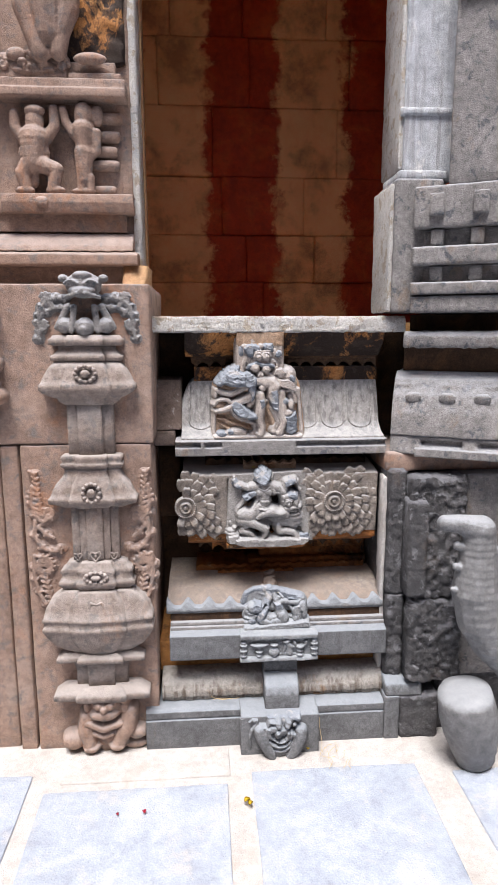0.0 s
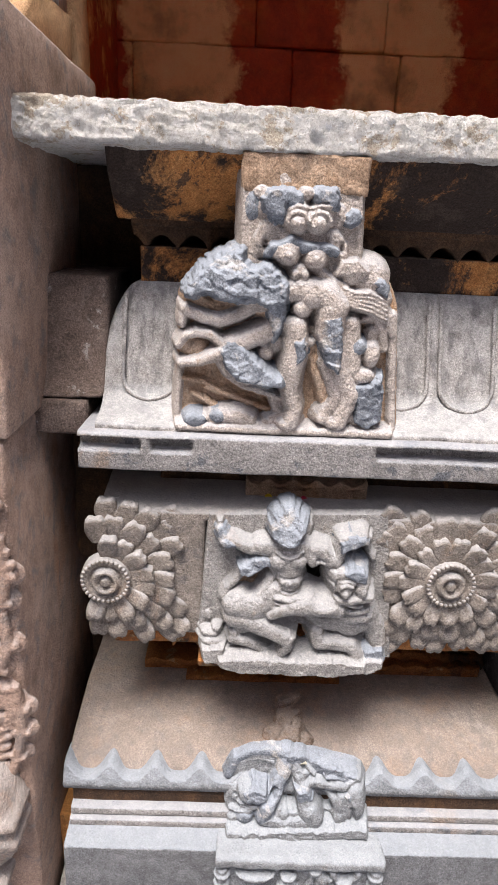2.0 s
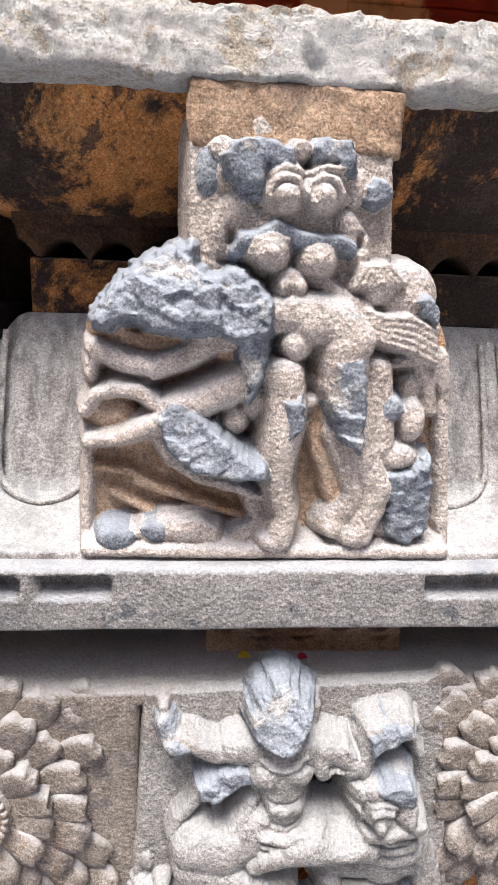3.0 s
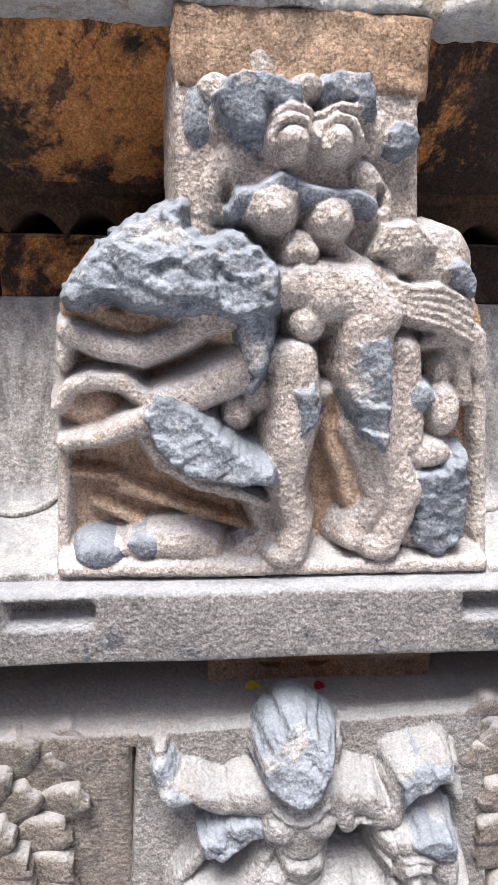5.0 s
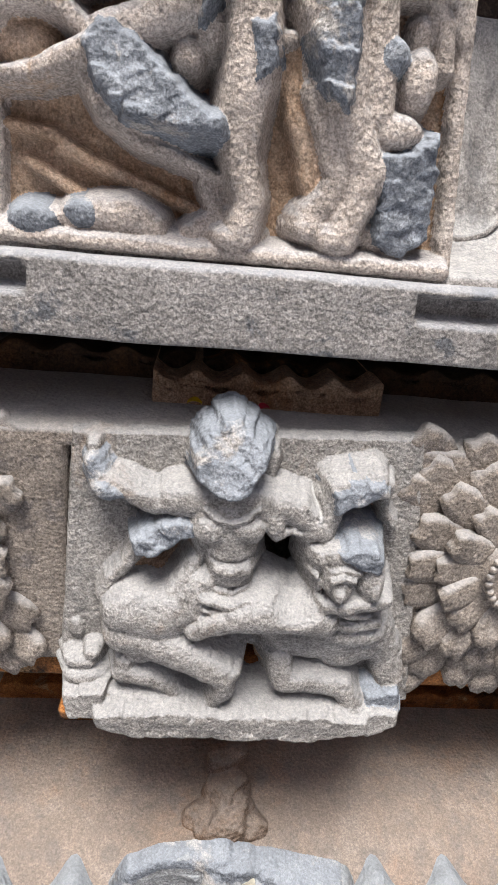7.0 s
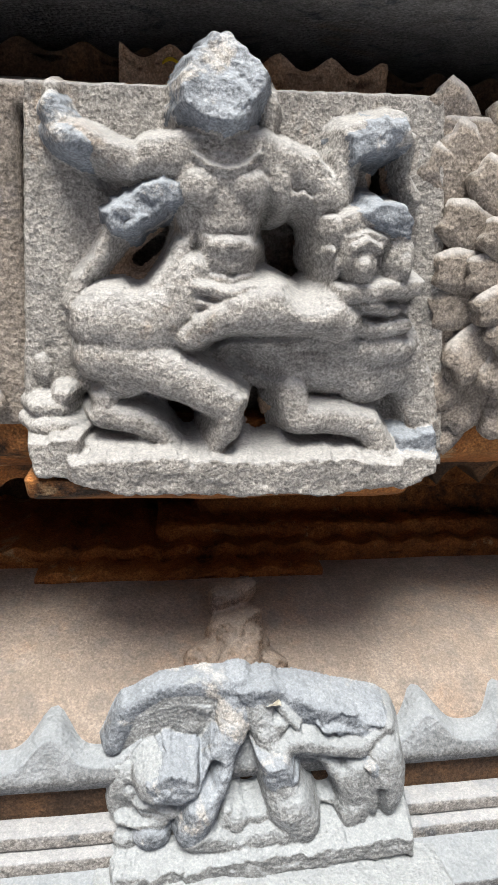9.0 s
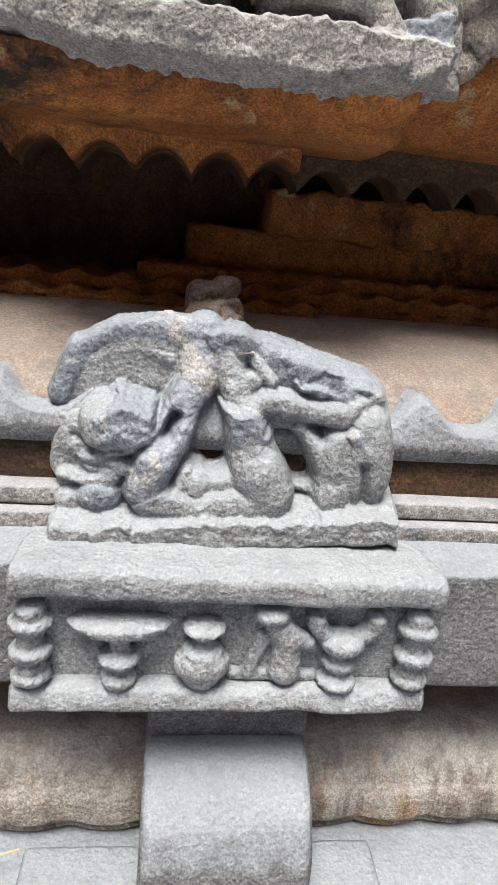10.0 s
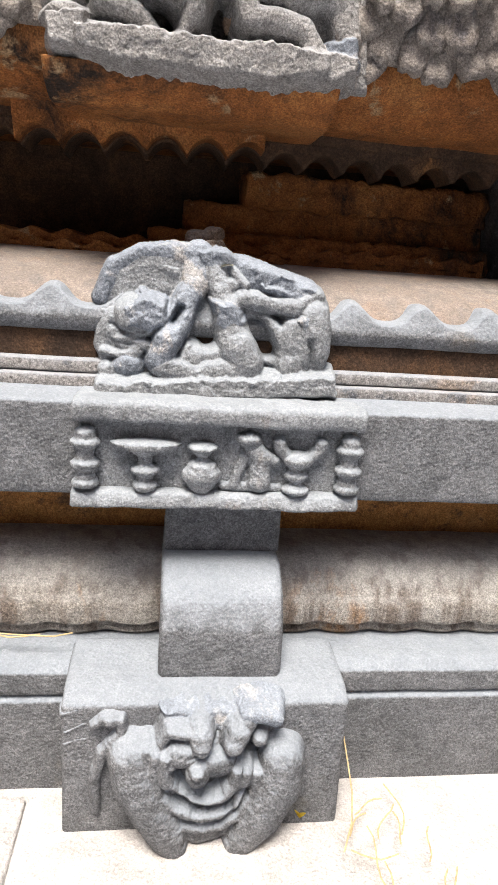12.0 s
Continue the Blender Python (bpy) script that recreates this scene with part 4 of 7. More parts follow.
def maid():
    f = Masses()
    ball(f, (-0.419, 2.274, 2.158), (0.0323, 0.0260, 0.0418), (0, 0, 0))
    ball(f, (-0.374, 2.282, 2.156), (0.0234, 0.0160, 0.0351), (0, 0, 0))
    limb(f, (-0.422, 2.276, 2.108), (-0.420, 2.276, 2.058), 0.0390, 0.0293)
    ball(f, (-0.418, 2.272, 2.088), (0.0429, 0.0220, 0.0273), (0, 0, 0))
    limb(f, (-0.422, 2.276, 2.034), (-0.426, 2.276, 1.951), 0.0351, 0.0254)
    limb(f, (-0.433, 2.274, 1.950), (-0.435, 2.274, 1.917), 0.0180, 0.0160)
    limb(f, (-0.406, 2.274, 1.954), (-0.404, 2.274, 1.917), 0.0176, 0.0156)
    limb(f, (-0.457, 2.276, 2.098), (-0.478, 2.276, 2.134), 0.0171, 0.0152)
    limb(f, (-0.478, 2.276, 2.134), (-0.487, 2.276, 2.170), 0.0156, 0.0156)
    limb(f, (-0.376, 2.274, 2.099), (-0.378, 2.274, 2.044), 0.0176, 0.0156)
    limb(f, (-0.378, 2.274, 2.044), (-0.407, 2.274, 2.016), 0.0156, 0.0137)
    ball(f, (-0.427, 2.274, 1.909), (0.0440, 0.0180, 0.0120), (0, 0, 0))
    return carved("carved_attendant", f, BROWN, 0.0032, 1, "small standing brown stone figure with raised arm", "relief", 0.002, 0.014)


def big_legs():
    f = Masses()
    limb(f, (-0.572, 2.246, 2.552), (-0.586, 2.246, 2.477), 0.0468, 0.0396)
    limb(f, (-0.586, 2.246, 2.477), (-0.564, 2.246, 2.401), 0.0407, 0.0333)
    limb(f, (-0.564, 2.246, 2.401), (-0.546, 2.246, 2.337), 0.0342, 0.0304)
    limb(f, (-0.455, 2.246, 2.539), (-0.450, 2.246, 2.472), 0.0518, 0.0407)
    limb(f, (-0.450, 2.246, 2.472), (-0.475, 2.246, 2.404), 0.0408, 0.0333)
    limb(f, (-0.475, 2.246, 2.404), (-0.486, 2.246, 2.344), 0.0333, 0.0296)
    ball(f, (-0.547, 2.250, 2.335), (0.0418, 0.0220, 0.0171), (0, 0, 0))
    ball(f, (-0.384, 2.250, 2.325), (0.0570, 0.0220, 0.0190), (0, 0, 0))
    limb(f, (-0.518, 2.264, 2.478), (-0.512, 2.264, 2.410), 0.0740, 0.0629)
    ball(f, (-0.627, 2.260, 2.337), (0.0333, 0.0200, 0.0222), (0, 0, 0))
    return carved("carved_statue", f, BROWN, 0.0035, 1, "lower part of a brown stone statue on the crest", "relief", 0.002, 0.014)


atlas()
maid()
big_legs()

# ---- rough pier to the other side of the bay ----
def tooth(amp, scale):
    def shift(co):
        return co + noise.noise_vector(co * scale) * amp + noise.noise_vector(co * scale * 3.1) * amp * 0.5
    return shift


pier = thing("rough_pier", "dark rough-hewn stone pier beside the moulded bay", "pier", (0.7, 2.0, 0))
part("front_stone", block(0.606, 0.668, 1.955, 2.36, 0.515, 0.962, 0.012, 0, 0.009, shape=tooth(0.007, 55)), ROUGH, pier)
part("front_stone", block(0.608, 0.672, 1.950, 2.36, 0.205, 0.512, 0.012, 0, 0.009, shape=tooth(0.008, 55)), ROUGH, pier)
part("hewn_stone", block(0.670, 0.86, 1.905, 2.36, 0.512, 0.945, 0.012, 0, 0.008, shape=tooth(0.012, 45)), ROUGH, pier)
part("hewn_stone", block(0.672, 0.86, 1.895, 2.36, 0.208, 0.508, 0.012, 0, 0.008, shape=tooth(0.012, 45)), ROUGH, pier)
part("corner_stone", block(0.655, 0.722, 1.885, 1.96, 0.53, 0.868, 0.01, 0, 0.008, shape=tooth(0.004, 34)), ROUGH, pier)
part("foot_ledge", run_x([(1.905, 0.150), (2.3, 0.150), (2.3, 0.206), (1.94, 0.206), (1.915, 0.19)], 0.604, 0.735, 0.006, 0.002, 0.01), DARKGREY, pier)
part("foot_stone", block(0.657, 0.80, 1.905, 2.3, -0.02, 0.150, 0.012, 0, 0.009, shape=tooth(0.006, 34)), ROUGH, pier)
part("foot_stone", block(0.80, 1.3, 1.95, 2.3, -0.02, 0.205, 0.012, 0, 0.012, shape=tooth(0.006, 34)), ROUGH, pier)
part("smooth_stone", block(0.862, 1.3, 1.93, 2.36, 0.21, 0.95, 0.01, 0.003, 0.02), GREY, pier)
part("plaster_edge", run_x([(1.99, 0.21), (2.05, 0.21), (2.05, 0.93), (1.985, 0.93)], 0.594, 0.607, 0.004, 0.003, 0.01, grain=30), MORTAR, pier, "pale mortar along the joint")
part("top_bed", block(0.60, 1.3, 1.98, 2.36, 0.95, 1.016, 0.01, 0.004, 0.015, 24), BROWN, pier)

# turned cornice and pillar base above it
TURN_AT = pose(0.612, 2.0, 0, 0, 0, -26)
turned = thing("turned_cornice", "grey carved stone cornice turned towards the court", "stone course", TURN_AT)
part("slab", run_x([(0.0, 1.012), (0.5, 1.012), (0.5, 1.075), (0.012, 1.075)], 0.0, 0.52, 0.004, 0.001, 0.008,
     shape=lambda co: Vector((co.x, co.y + 0.02, co.z)) if co.y < 0.01 and 1.04 < co.z < 1.06 and (0.10 < co.x < 0.24 or co.x > 0.28) else co), GREY, turned, local=True)
part("slab_step", block(0.085, 0.52, -0.018, 0.05, 1.008, 1.036, 0.003, 0.001, 0.01), GREY, turned, local=True)
part("eave", run_x([(0.5, 1.075), (0.002, 1.075), (0.004, 1.10), (0.012, 1.15), (0.03, 1.21), (0.06, 1.265), (0.10, 1.288), (0.5, 1.288)], 0.0, 0.52, 0.004, 0.001, 0.009,
     shape=lambda co: co + Vector((0, 0.004 * max(0, math.sin(co.x * 42)) ** 0.5 if co.z < 1.24 and co.y < 0.3 else 0, 0))), GREY, turned, local=True)
for k in range(4):
    part("roundel", tiers([(1.185, 0.012, 0.0), (1.193, 0.024, 0.006), (1.21, 0.026, 0.008), (1.222, 0.014, 0.004)], 0.07 + 0.11 * k, 0.028, 0.003), GREY, turned, local=True)
# Near-black block set back: the recess's shade is put into the colour.
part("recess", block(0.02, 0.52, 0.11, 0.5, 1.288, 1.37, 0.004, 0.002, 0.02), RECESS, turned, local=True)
part("drip", run_x([(0.02, 1.372), (0.5, 1.372), (0.5, 1.424), (0.03, 1.424), (0.015, 1.405)], 0.03, 0.52, 0.006, 0.003, 0.009, grain=26,
     shape=lambda co: co if co.z > 1.39 else co + Vector((0, 0, 0.010 * noise.noise(co * 45)))), GREY, turned, local=True)
# Near-black filler block, painted as the shade of the open gap.
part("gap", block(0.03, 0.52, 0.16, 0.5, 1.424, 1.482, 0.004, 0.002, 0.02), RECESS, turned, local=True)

pillar = thing("stepped_pillar", "grey stone pillar on stepped lotus mouldings beside the niche", "pillar", TURN_AT)
plain = thing("niche_pier", "grey stone pier edging the niche with limewashed flank", "pier", (0.62, 2.1, 1.48))
part("pier_base", block(0.602, 0.76, 2.0, 2.22, 1.486, 1.905, 0.008, 0.002, 0.016), GREY, plain)
part("pier_shaft", block(0.632, 0.80, 2.03, 2.24, 1.905, 3.85, 0.008, 0.002, 0.02), BLEACHED, plain)
part("pier_step", block(0.618, 0.78, 2.015, 2.22, 1.905, 1.935, 0.008, 0.003, 0.014), BLEACHED, plain)
part("pier_band", block(0.620, 0.79, 2.02, 2.22, 2.10, 2.125, 0.008, 0.003, 0.014), BLEACHED, plain)
part("white_flank", run_x([(2.01, 1.488), (2.215, 1.488), (2.215, 1.89), (2.01, 1.89)], 0.590, 0.602, 0.004, 0.003, 0.012, grain=26), LIME, plain, "flaking limewash on the flank")
part("white_flank", run_x([(2.04, 1.94), (2.235, 1.94), (2.235, 3.04), (2.04, 3.04)], 0.618, 0.632, 0.004, 0.003, 0.016, grain=26), LIME, plain)
for name, z0, z1, out, x0 in (("bottom_block", 1.484, 1.535, -0.012, 0.05), ("lotus_band", 1.540, 1.578, -0.028, 0.05), ("neck_low", 1.578, 1.632, 0.030, 0.08), ("middle_band", 1.632, 1.688, -0.024, 0.05), ("neck_high", 1.688, 1.745, 0.030, 0.08), ("top_block", 1.745, 1.872, -0.012, 0.05)):
    def petals(co, on=name == "lotus_band"):
        return co + Vector((0, 0.006 * abs(math.sin(co.x * 60)), 0)) if on and co.y < 0.02 else co
    part(name, run_x([(out, z0), (0.3, z0), (0.3, z1), (out, z1)], x0, 0.52, 0.007, 0.0015, 0.008, shape=petals), GREY, pillar, local=True)
for k in range(3):
    part("peg", block(0.10 + 0.13 * k, 0.145 + 0.13 * k, -0.03, 0.05, 1.78, 1.845, 0.004, 0.001, 0.012), GREY, pillar, local=True)
    part("stud", block(0.105 + 0.12 * k, 0.145 + 0.12 * k, 0.0, 0.05, 1.582, 1.628, 0.006, 0.001, 0.012), GREY, pillar, local=True)
    part("stud", block(0.105 + 0.12 * k, 0.145 + 0.12 * k, 0.0, 0.05, 1.692, 1.742, 0.006, 0.001, 0.012), GREY, pillar, local=True)
part("shaft", block(0.15, 0.52, 0.02, 0.3, 1.872, 3.85, 0.01, 0.002, 0.03), GREY, pillar, local=True)
part("shaft_band", run_x([(0.004, 2.40), (0.3, 2.40), (0.3, 2.44), (0.012, 2.44), (0.012, 2.45), (0.0, 2.45), (0.0, 2.49), (0.3, 2.49), (0.3, 2.52), (0.02, 2.52)], 0.16, 0.52, 0.003, 0.001, 0.012), GREY, pillar, local=True)


def beast_rail():
    f = Masses()
    limb(f, (0.726, 1.760, 0.833), (0.777, 1.760, 0.828), 0.0265, 0.0311)
    limb(f, (0.777, 1.760, 0.828), (0.843, 1.760, 0.808), 0.0311, 0.0466)
    limb(f, (0.840, 1.770, 0.777), (0.842, 1.770, 0.691), 0.0559, 0.0622)
    limb(f, (0.842, 1.770, 0.691), (0.838, 1.770, 0.595), 0.0638, 0.0734)
    limb(f, (0.838, 1.770, 0.595), (0.863, 1.770, 0.506), 0.0734, 0.0766)
    limb(f, (0.863, 1.770, 0.506), (0.910, 1.770, 0.434), 0.0767, 0.0767)
    limb(f, (0.910, 1.770, 0.434), (1.014, 1.770, 0.329), 0.0787, 0.0787)
    limb(f, (0.769, 1.760, 0.758), (0.848, 1.760, 0.723), 0.0140, 0.0155)
    limb(f, (0.848, 1.760, 0.723), (0.912, 1.760, 0.740), 0.0155, 0.0140)
    limb(f, (0.768, 1.758, 0.689), (0.842, 1.758, 0.658), 0.0124, 0.0140)
    limb(f, (0.842, 1.758, 0.658), (0.921, 1.758, 0.674), 0.0140, 0.0124)
    limb(f, (0.760, 1.754, 0.614), (0.836, 1.754, 0.587), 0.0093, 0.0109)
    limb(f, (0.836, 1.754, 0.587), (0.937, 1.754, 0.608), 0.0112, 0.0096)
    limb(f, (0.808, 1.752, 0.472), (0.879, 1.752, 0.485), 0.0128, 0.0144)
    limb(f, (0.879, 1.752, 0.485), (0.952, 1.752, 0.521), 0.0144, 0.0128)
    limb(f, (0.825, 1.752, 0.447), (0.896, 1.752, 0.460), 0.0112, 0.0128)
    limb(f, (0.896, 1.752, 0.460), (0.963, 1.752, 0.497), 0.0128, 0.0112)
    return carved("carved_beast_trunk", f, SMOOTH, 0.0032, 1, "smooth grey stone beast trunk with ringed bands, a stair rail", "stair rail", 0.001, 0.02)


beast_rail()


def drum():
    """A broken rounded stone drum that leans on the pier."""
    prof = [(0.0, 0.0), (0.055, 0.002), (0.066, 0.014), (0.064, 0.026), (0.074, 0.05), (0.088, 0.12), (0.094, 0.19), (0.09, 0.25), (0.086, 0.275), (0.05, 0.285), (0.0, 0.282)]
    bm = bmesh.new()
    rings = []
    for r, z in prof:
        rings.append([bm.verts.new((r * math.cos(2 * math.pi * k / 28), r * math.sin(2 * math.pi * k / 28), z)) for k in range(28)])
    for a, b in zip(rings, rings[1:]):
        for k in range(28):
            bm.faces.new((a[k], a[(k + 1) % 28], b[(k + 1) % 28], b[k]))
    bmesh.ops.remove_doubles(bm, verts=bm.verts, dist=0.0001)
    wobble(bm, 0.003, 18)
    bm.transform(pose(0.872, 1.755, 0.0, 5, -13, 0))
    return tagged(part("stone_drum", bm, SMOOTH, label="smooth broken grey stone drum on the paving"), category="stone drum")


drum()


# ---- carved reliefs: each one plain worn body ----
def soft_noise(rng, shape, cell):
    """Smooth value noise over a grid, one random value every few steps."""
    a = rng.uniform(-1, 1, (shape[0] // cell + 3, shape[1] // cell + 3))
    i, j = np.arange(shape[0]) / cell, np.arange(shape[1]) / cell
    i0, j0 = i.astype(int), j.astype(int)
    u, v = (i - i0)[:, None], (j - j0)[None, :]
    u, v = u * u * (3 - 2 * u), v * v * (3 - 2 * v)
    top = a[i0][:, j0] * (1 - v) + a[i0][:, j0 + 1] * v
    low = a[i0 + 1][:, j0] * (1 - v) + a[i0 + 1][:, j0 + 1] * v
    return top * (1 - u) + low * u


class Relief:
    """A sculptor's slab, in millimetres: forms rise from a back plane, the highest one shows."""
    SLOPE = 4.5

    def __init__(self, x0, x1, z0, z1, back, step=0.8, seed=1):
        self.x, self.z, self.back, self.step = np.arange(x0, x1, step), np.arange(z0, z1, step), back, step
        self.X, self.Z = np.meshgrid(self.x, self.z)
        self.H, self.M = np.full(self.X.shape, -60.0), np.zeros(self.X.shape, int)
        self.rng = np.random.default_rng(seed)

    def window(self, x0, x1, z0, z1, reach):
        a, b = np.searchsorted(self.x, (x0 - reach, x1 + reach))
        c, d = np.searchsorted(self.z, (z0 - reach, z1 + reach))
        return slice(c, d), slice(a, b)

    def put(self, w, h, m):
        over = h > self.H[w]
        self.H[w] = np.where(over, h, self.H[w])
        self.M[w] = np.where(over, m, self.M[w])

    def limb(self, *pts, m=0, k=0.8):
        """A rounded limb through points (x, z, radius, height)."""
        for (xa, za, ra, ha), (xb, zb, rb, hb) in zip(pts, pts[1:]):
            w = self.window(min(xa, xb), max(xa, xb), min(za, zb), max(za, zb), max(ra, rb) + 14)
            dx, dz = xb - xa, zb - za
            t = np.clip(((self.X[w] - xa) * dx + (self.Z[w] - za) * dz) / max(1e-6, dx * dx + dz * dz), 0, 1)
            d = np.hypot(self.X[w] - xa - t * dx, self.Z[w] - za - t * dz)
            r, h = ra + (rb - ra) * t, ha + (hb - ha) * t
            q = np.minimum(d / r, 0.96)
            self.put(w, h - k * r * (1 - np.sqrt(1 - q * q)) - self.SLOPE * np.maximum(0, d - 0.96 * r), m)

    def dome(self, x, z, ru, rv, h, turn=0, m=0, k=0.8):
        """An oval boss."""
        big = max(ru, rv)
        w = self.window(x - big, x + big, z - big, z + big, 14)
        c, s = math.cos(radians(turn)), math.sin(radians(turn))
        u, v = (self.X[w] - x) * c - (self.Z[w] - z) * s, (self.X[w] - x) * s + (self.Z[w] - z) * c
        q = np.hypot(u / ru, v / rv)
        p = np.minimum(q, 0.96)
        r = min(ru, rv)
        self.put(w, h - k * r * (1 - np.sqrt(1 - p * p)) - self.SLOPE * r * np.maximum(0, q - 0.96), m)

    def slab(self, pts, h, m=0, tilt=(0, 0), r=2.0, rough=0):
        """A flat or broken face with a worn rim; rough breaks it into facets."""
        p = np.array(pts, float)
        (x0, z0), (x1, z1) = p.min(0), p.max(0)
        w = self.window(x0, x1, z0, z1, 14)
        X, Z = self.X[w], self.Z[w]
        if rough:
            X = X + 1.6 * soft_noise(self.rng, X.shape, 7) + 0.8 * soft_noise(self.rng, X.shape, 3)
            Z = Z + 1.6 * soft_noise(self.rng, X.shape, 7) + 0.8 * soft_noise(self.rng, X.shape, 3)
        inside, near = np.zeros(X.shape, bool), np.full(X.shape, 1e9)
        for (ax, az), (bx, bz) in zip(p, np.roll(p, -1, 0)):
            dx, dz = bx - ax, bz - az
            t = np.clip(((X - ax) * dx + (Z - az) * dz) / max(1e-9, dx * dx + dz * dz), 0, 1)
            near = np.minimum(near, np.hypot(X - ax - t * dx, Z - az - t * dz))
            if az != bz:
                inside ^= ((az > Z) != (bz > Z)) & (X < dx * (Z - az) / dz + ax)
        s = np.where(inside, near, -near)
        cx, cz = p.mean(0)
        top = h + tilt[0] * (X - cx) + tilt[1] * (Z - cz)
        if rough:
            n = max(5, int((x1 - x0) * (z1 - z0) / 170))
            best, add = np.full(X.shape, 1e9), np.zeros(X.shape)
            for sx, sz, o, gx, gz in self.rng.uniform(-1, 1, (n, 5)):
                ex, ez = X - (x0 + x1 + sx * (x1 - x0)) / 2, Z - (z0 + z1 + sz * (z1 - z0)) / 2
                d = ex * ex + ez * ez * 1.6
                add = np.where(d < best, 0.22 * rough * o + 0.055 * rough * (gx * ex + gz * ez), add)
                best = np.minimum(best, d)
            top = top + add
        e = np.clip(1 - s / r, 0, 0.96)
        self.put(w, top - 0.8 * r * (1 - np.sqrt(1 - e * e)) - self.SLOPE * np.maximum(0, -s), m)

    def cut(self, pts, width, deep):
        """A chiselled groove."""
        for (xa, za), (xb, zb) in zip(pts, pts[1:]):
            w = self.window(min(xa, xb), max(xa, xb), min(za, zb), max(za, zb), width * 3)
            dx, dz = xb - xa, zb - za
            t = np.clip(((self.X[w] - xa) * dx + (self.Z[w] - za) * dz) / max(1e-6, dx * dx + dz * dz), 0, 1)
            d = np.hypot(self.X[w] - xa - t * dx, self.Z[w] - za - t * dz)
            self.H[w] = np.maximum(self.H[w] - deep * 0.7 * np.exp(-(d / width) ** 2), np.minimum(self.H[w], -6.0 - 20.0 * (deep > 20)))

    def body(self, name, mats, label, thick=70, wear=1.0):
        H, n = self.H, self.H.shape
        kept = H > -min(28.0, thick - 2.0)
        for _ in range(2):
            P = np.pad(np.maximum(H, -30), 1, mode='edge')
            H = (4 * P[1:-1, 1:-1] + 2 * (P[:-2, 1:-1] + P[2:, 1:-1] + P[1:-1, :-2] + P[1:-1, 2:]) + P[:-2, :-2] + P[2:, 2:] + P[:-2, 2:] + P[2:, :-2]) / 16
        chips = np.maximum(0, soft_noise(self.rng, n, 9) - 0.35) + np.maximum(0, soft_noise(self.rng, n, 4) - 0.45)
        H = H + wear * (0.5 * soft_noise(self.rng, n, 12) + 0.26 * soft_noise(self.rng, n, 5) + 0.12 * soft_noise(self.rng, n, 2) - 0.6 * chips)
        side = [wear * (0.5 * soft_noise(self.rng, n, 10) + 0.3 * soft_noise(self.rng, n, 4)) for _ in range(2)]
        front = np.stack([self.X + side[0], self.back * 1000 - H, self.Z + side[1]], -1).reshape(-1, 3) / 1000
        rear = front.copy()
        rear[:, 1] = self.back + thick / 1000
        ids = np.arange(H.size).reshape(n)
        cell = kept[:-1, :-1] & kept[1:, :-1] & kept[:-1, 1:] & kept[1:, 1:]
        a, b, c, d = ids[:-1, :-1], ids[:-1, 1:], ids[1:, 1:], ids[1:, :-1]
        faces, tone = [np.stack([a[cell], b[cell], c[cell], d[cell]], -1)], [self.M[:-1, :-1][cell]]
        pad = np.pad(cell, 1)
        for beyond, p, q in ((pad[:-2, 1:-1], a, b), (pad[1:-1, 2:], b, c), (pad[2:, 1:-1], c, d), (pad[1:-1, :-2], d, a)):
            rim = cell & ~beyond
            faces.append(np.stack([q[rim], p[rim], p[rim] + H.size, q[rim] + H.size], -1))
            tone.append(self.M[:-1, :-1][rim])
        faces, tone = np.concatenate(faces), np.concatenate(tone)
        used, where = np.unique(faces, return_inverse=True)
        co = np.concatenate([front, rear])[used]
        me = bpy.data.meshes.new(name)
        me.from_pydata(co, [], where.reshape(-1, 4))
        for mat in mats:
            me.materials.append(mat)
        me.polygons.foreach_set("material_index", tone.astype(np.int32))
        me.shade_smooth()
        return tagged(new(name, me), label, "relief")


BROKEN = stone("blue_grey_fractured_granite", (0.158, 0.174, 0.200), (0.08, 0.089, 0.105), (0.285, 0.308, 0.342), patch=22, lichen=(0.36, 0.34, 0.32), lichen_at=(0.62, 0.68), pits=0.5, bump=0.6, mottle=0.4, speck=0.40, dust_skylight=(0.40, 0.45, 0.52), dust_skylight_amount=0.6)
STAINED = stone("ochre_stained_granite", (0.45, 0.325, 0.235), (0.34, 0.20, 0.11), (0.54, 0.44, 0.365), stain=(0.35, 0.185, 0.085), stain_at=(0.54, 0.66), patch=16, pits=0.6, bump=0.9, speck=0.36)


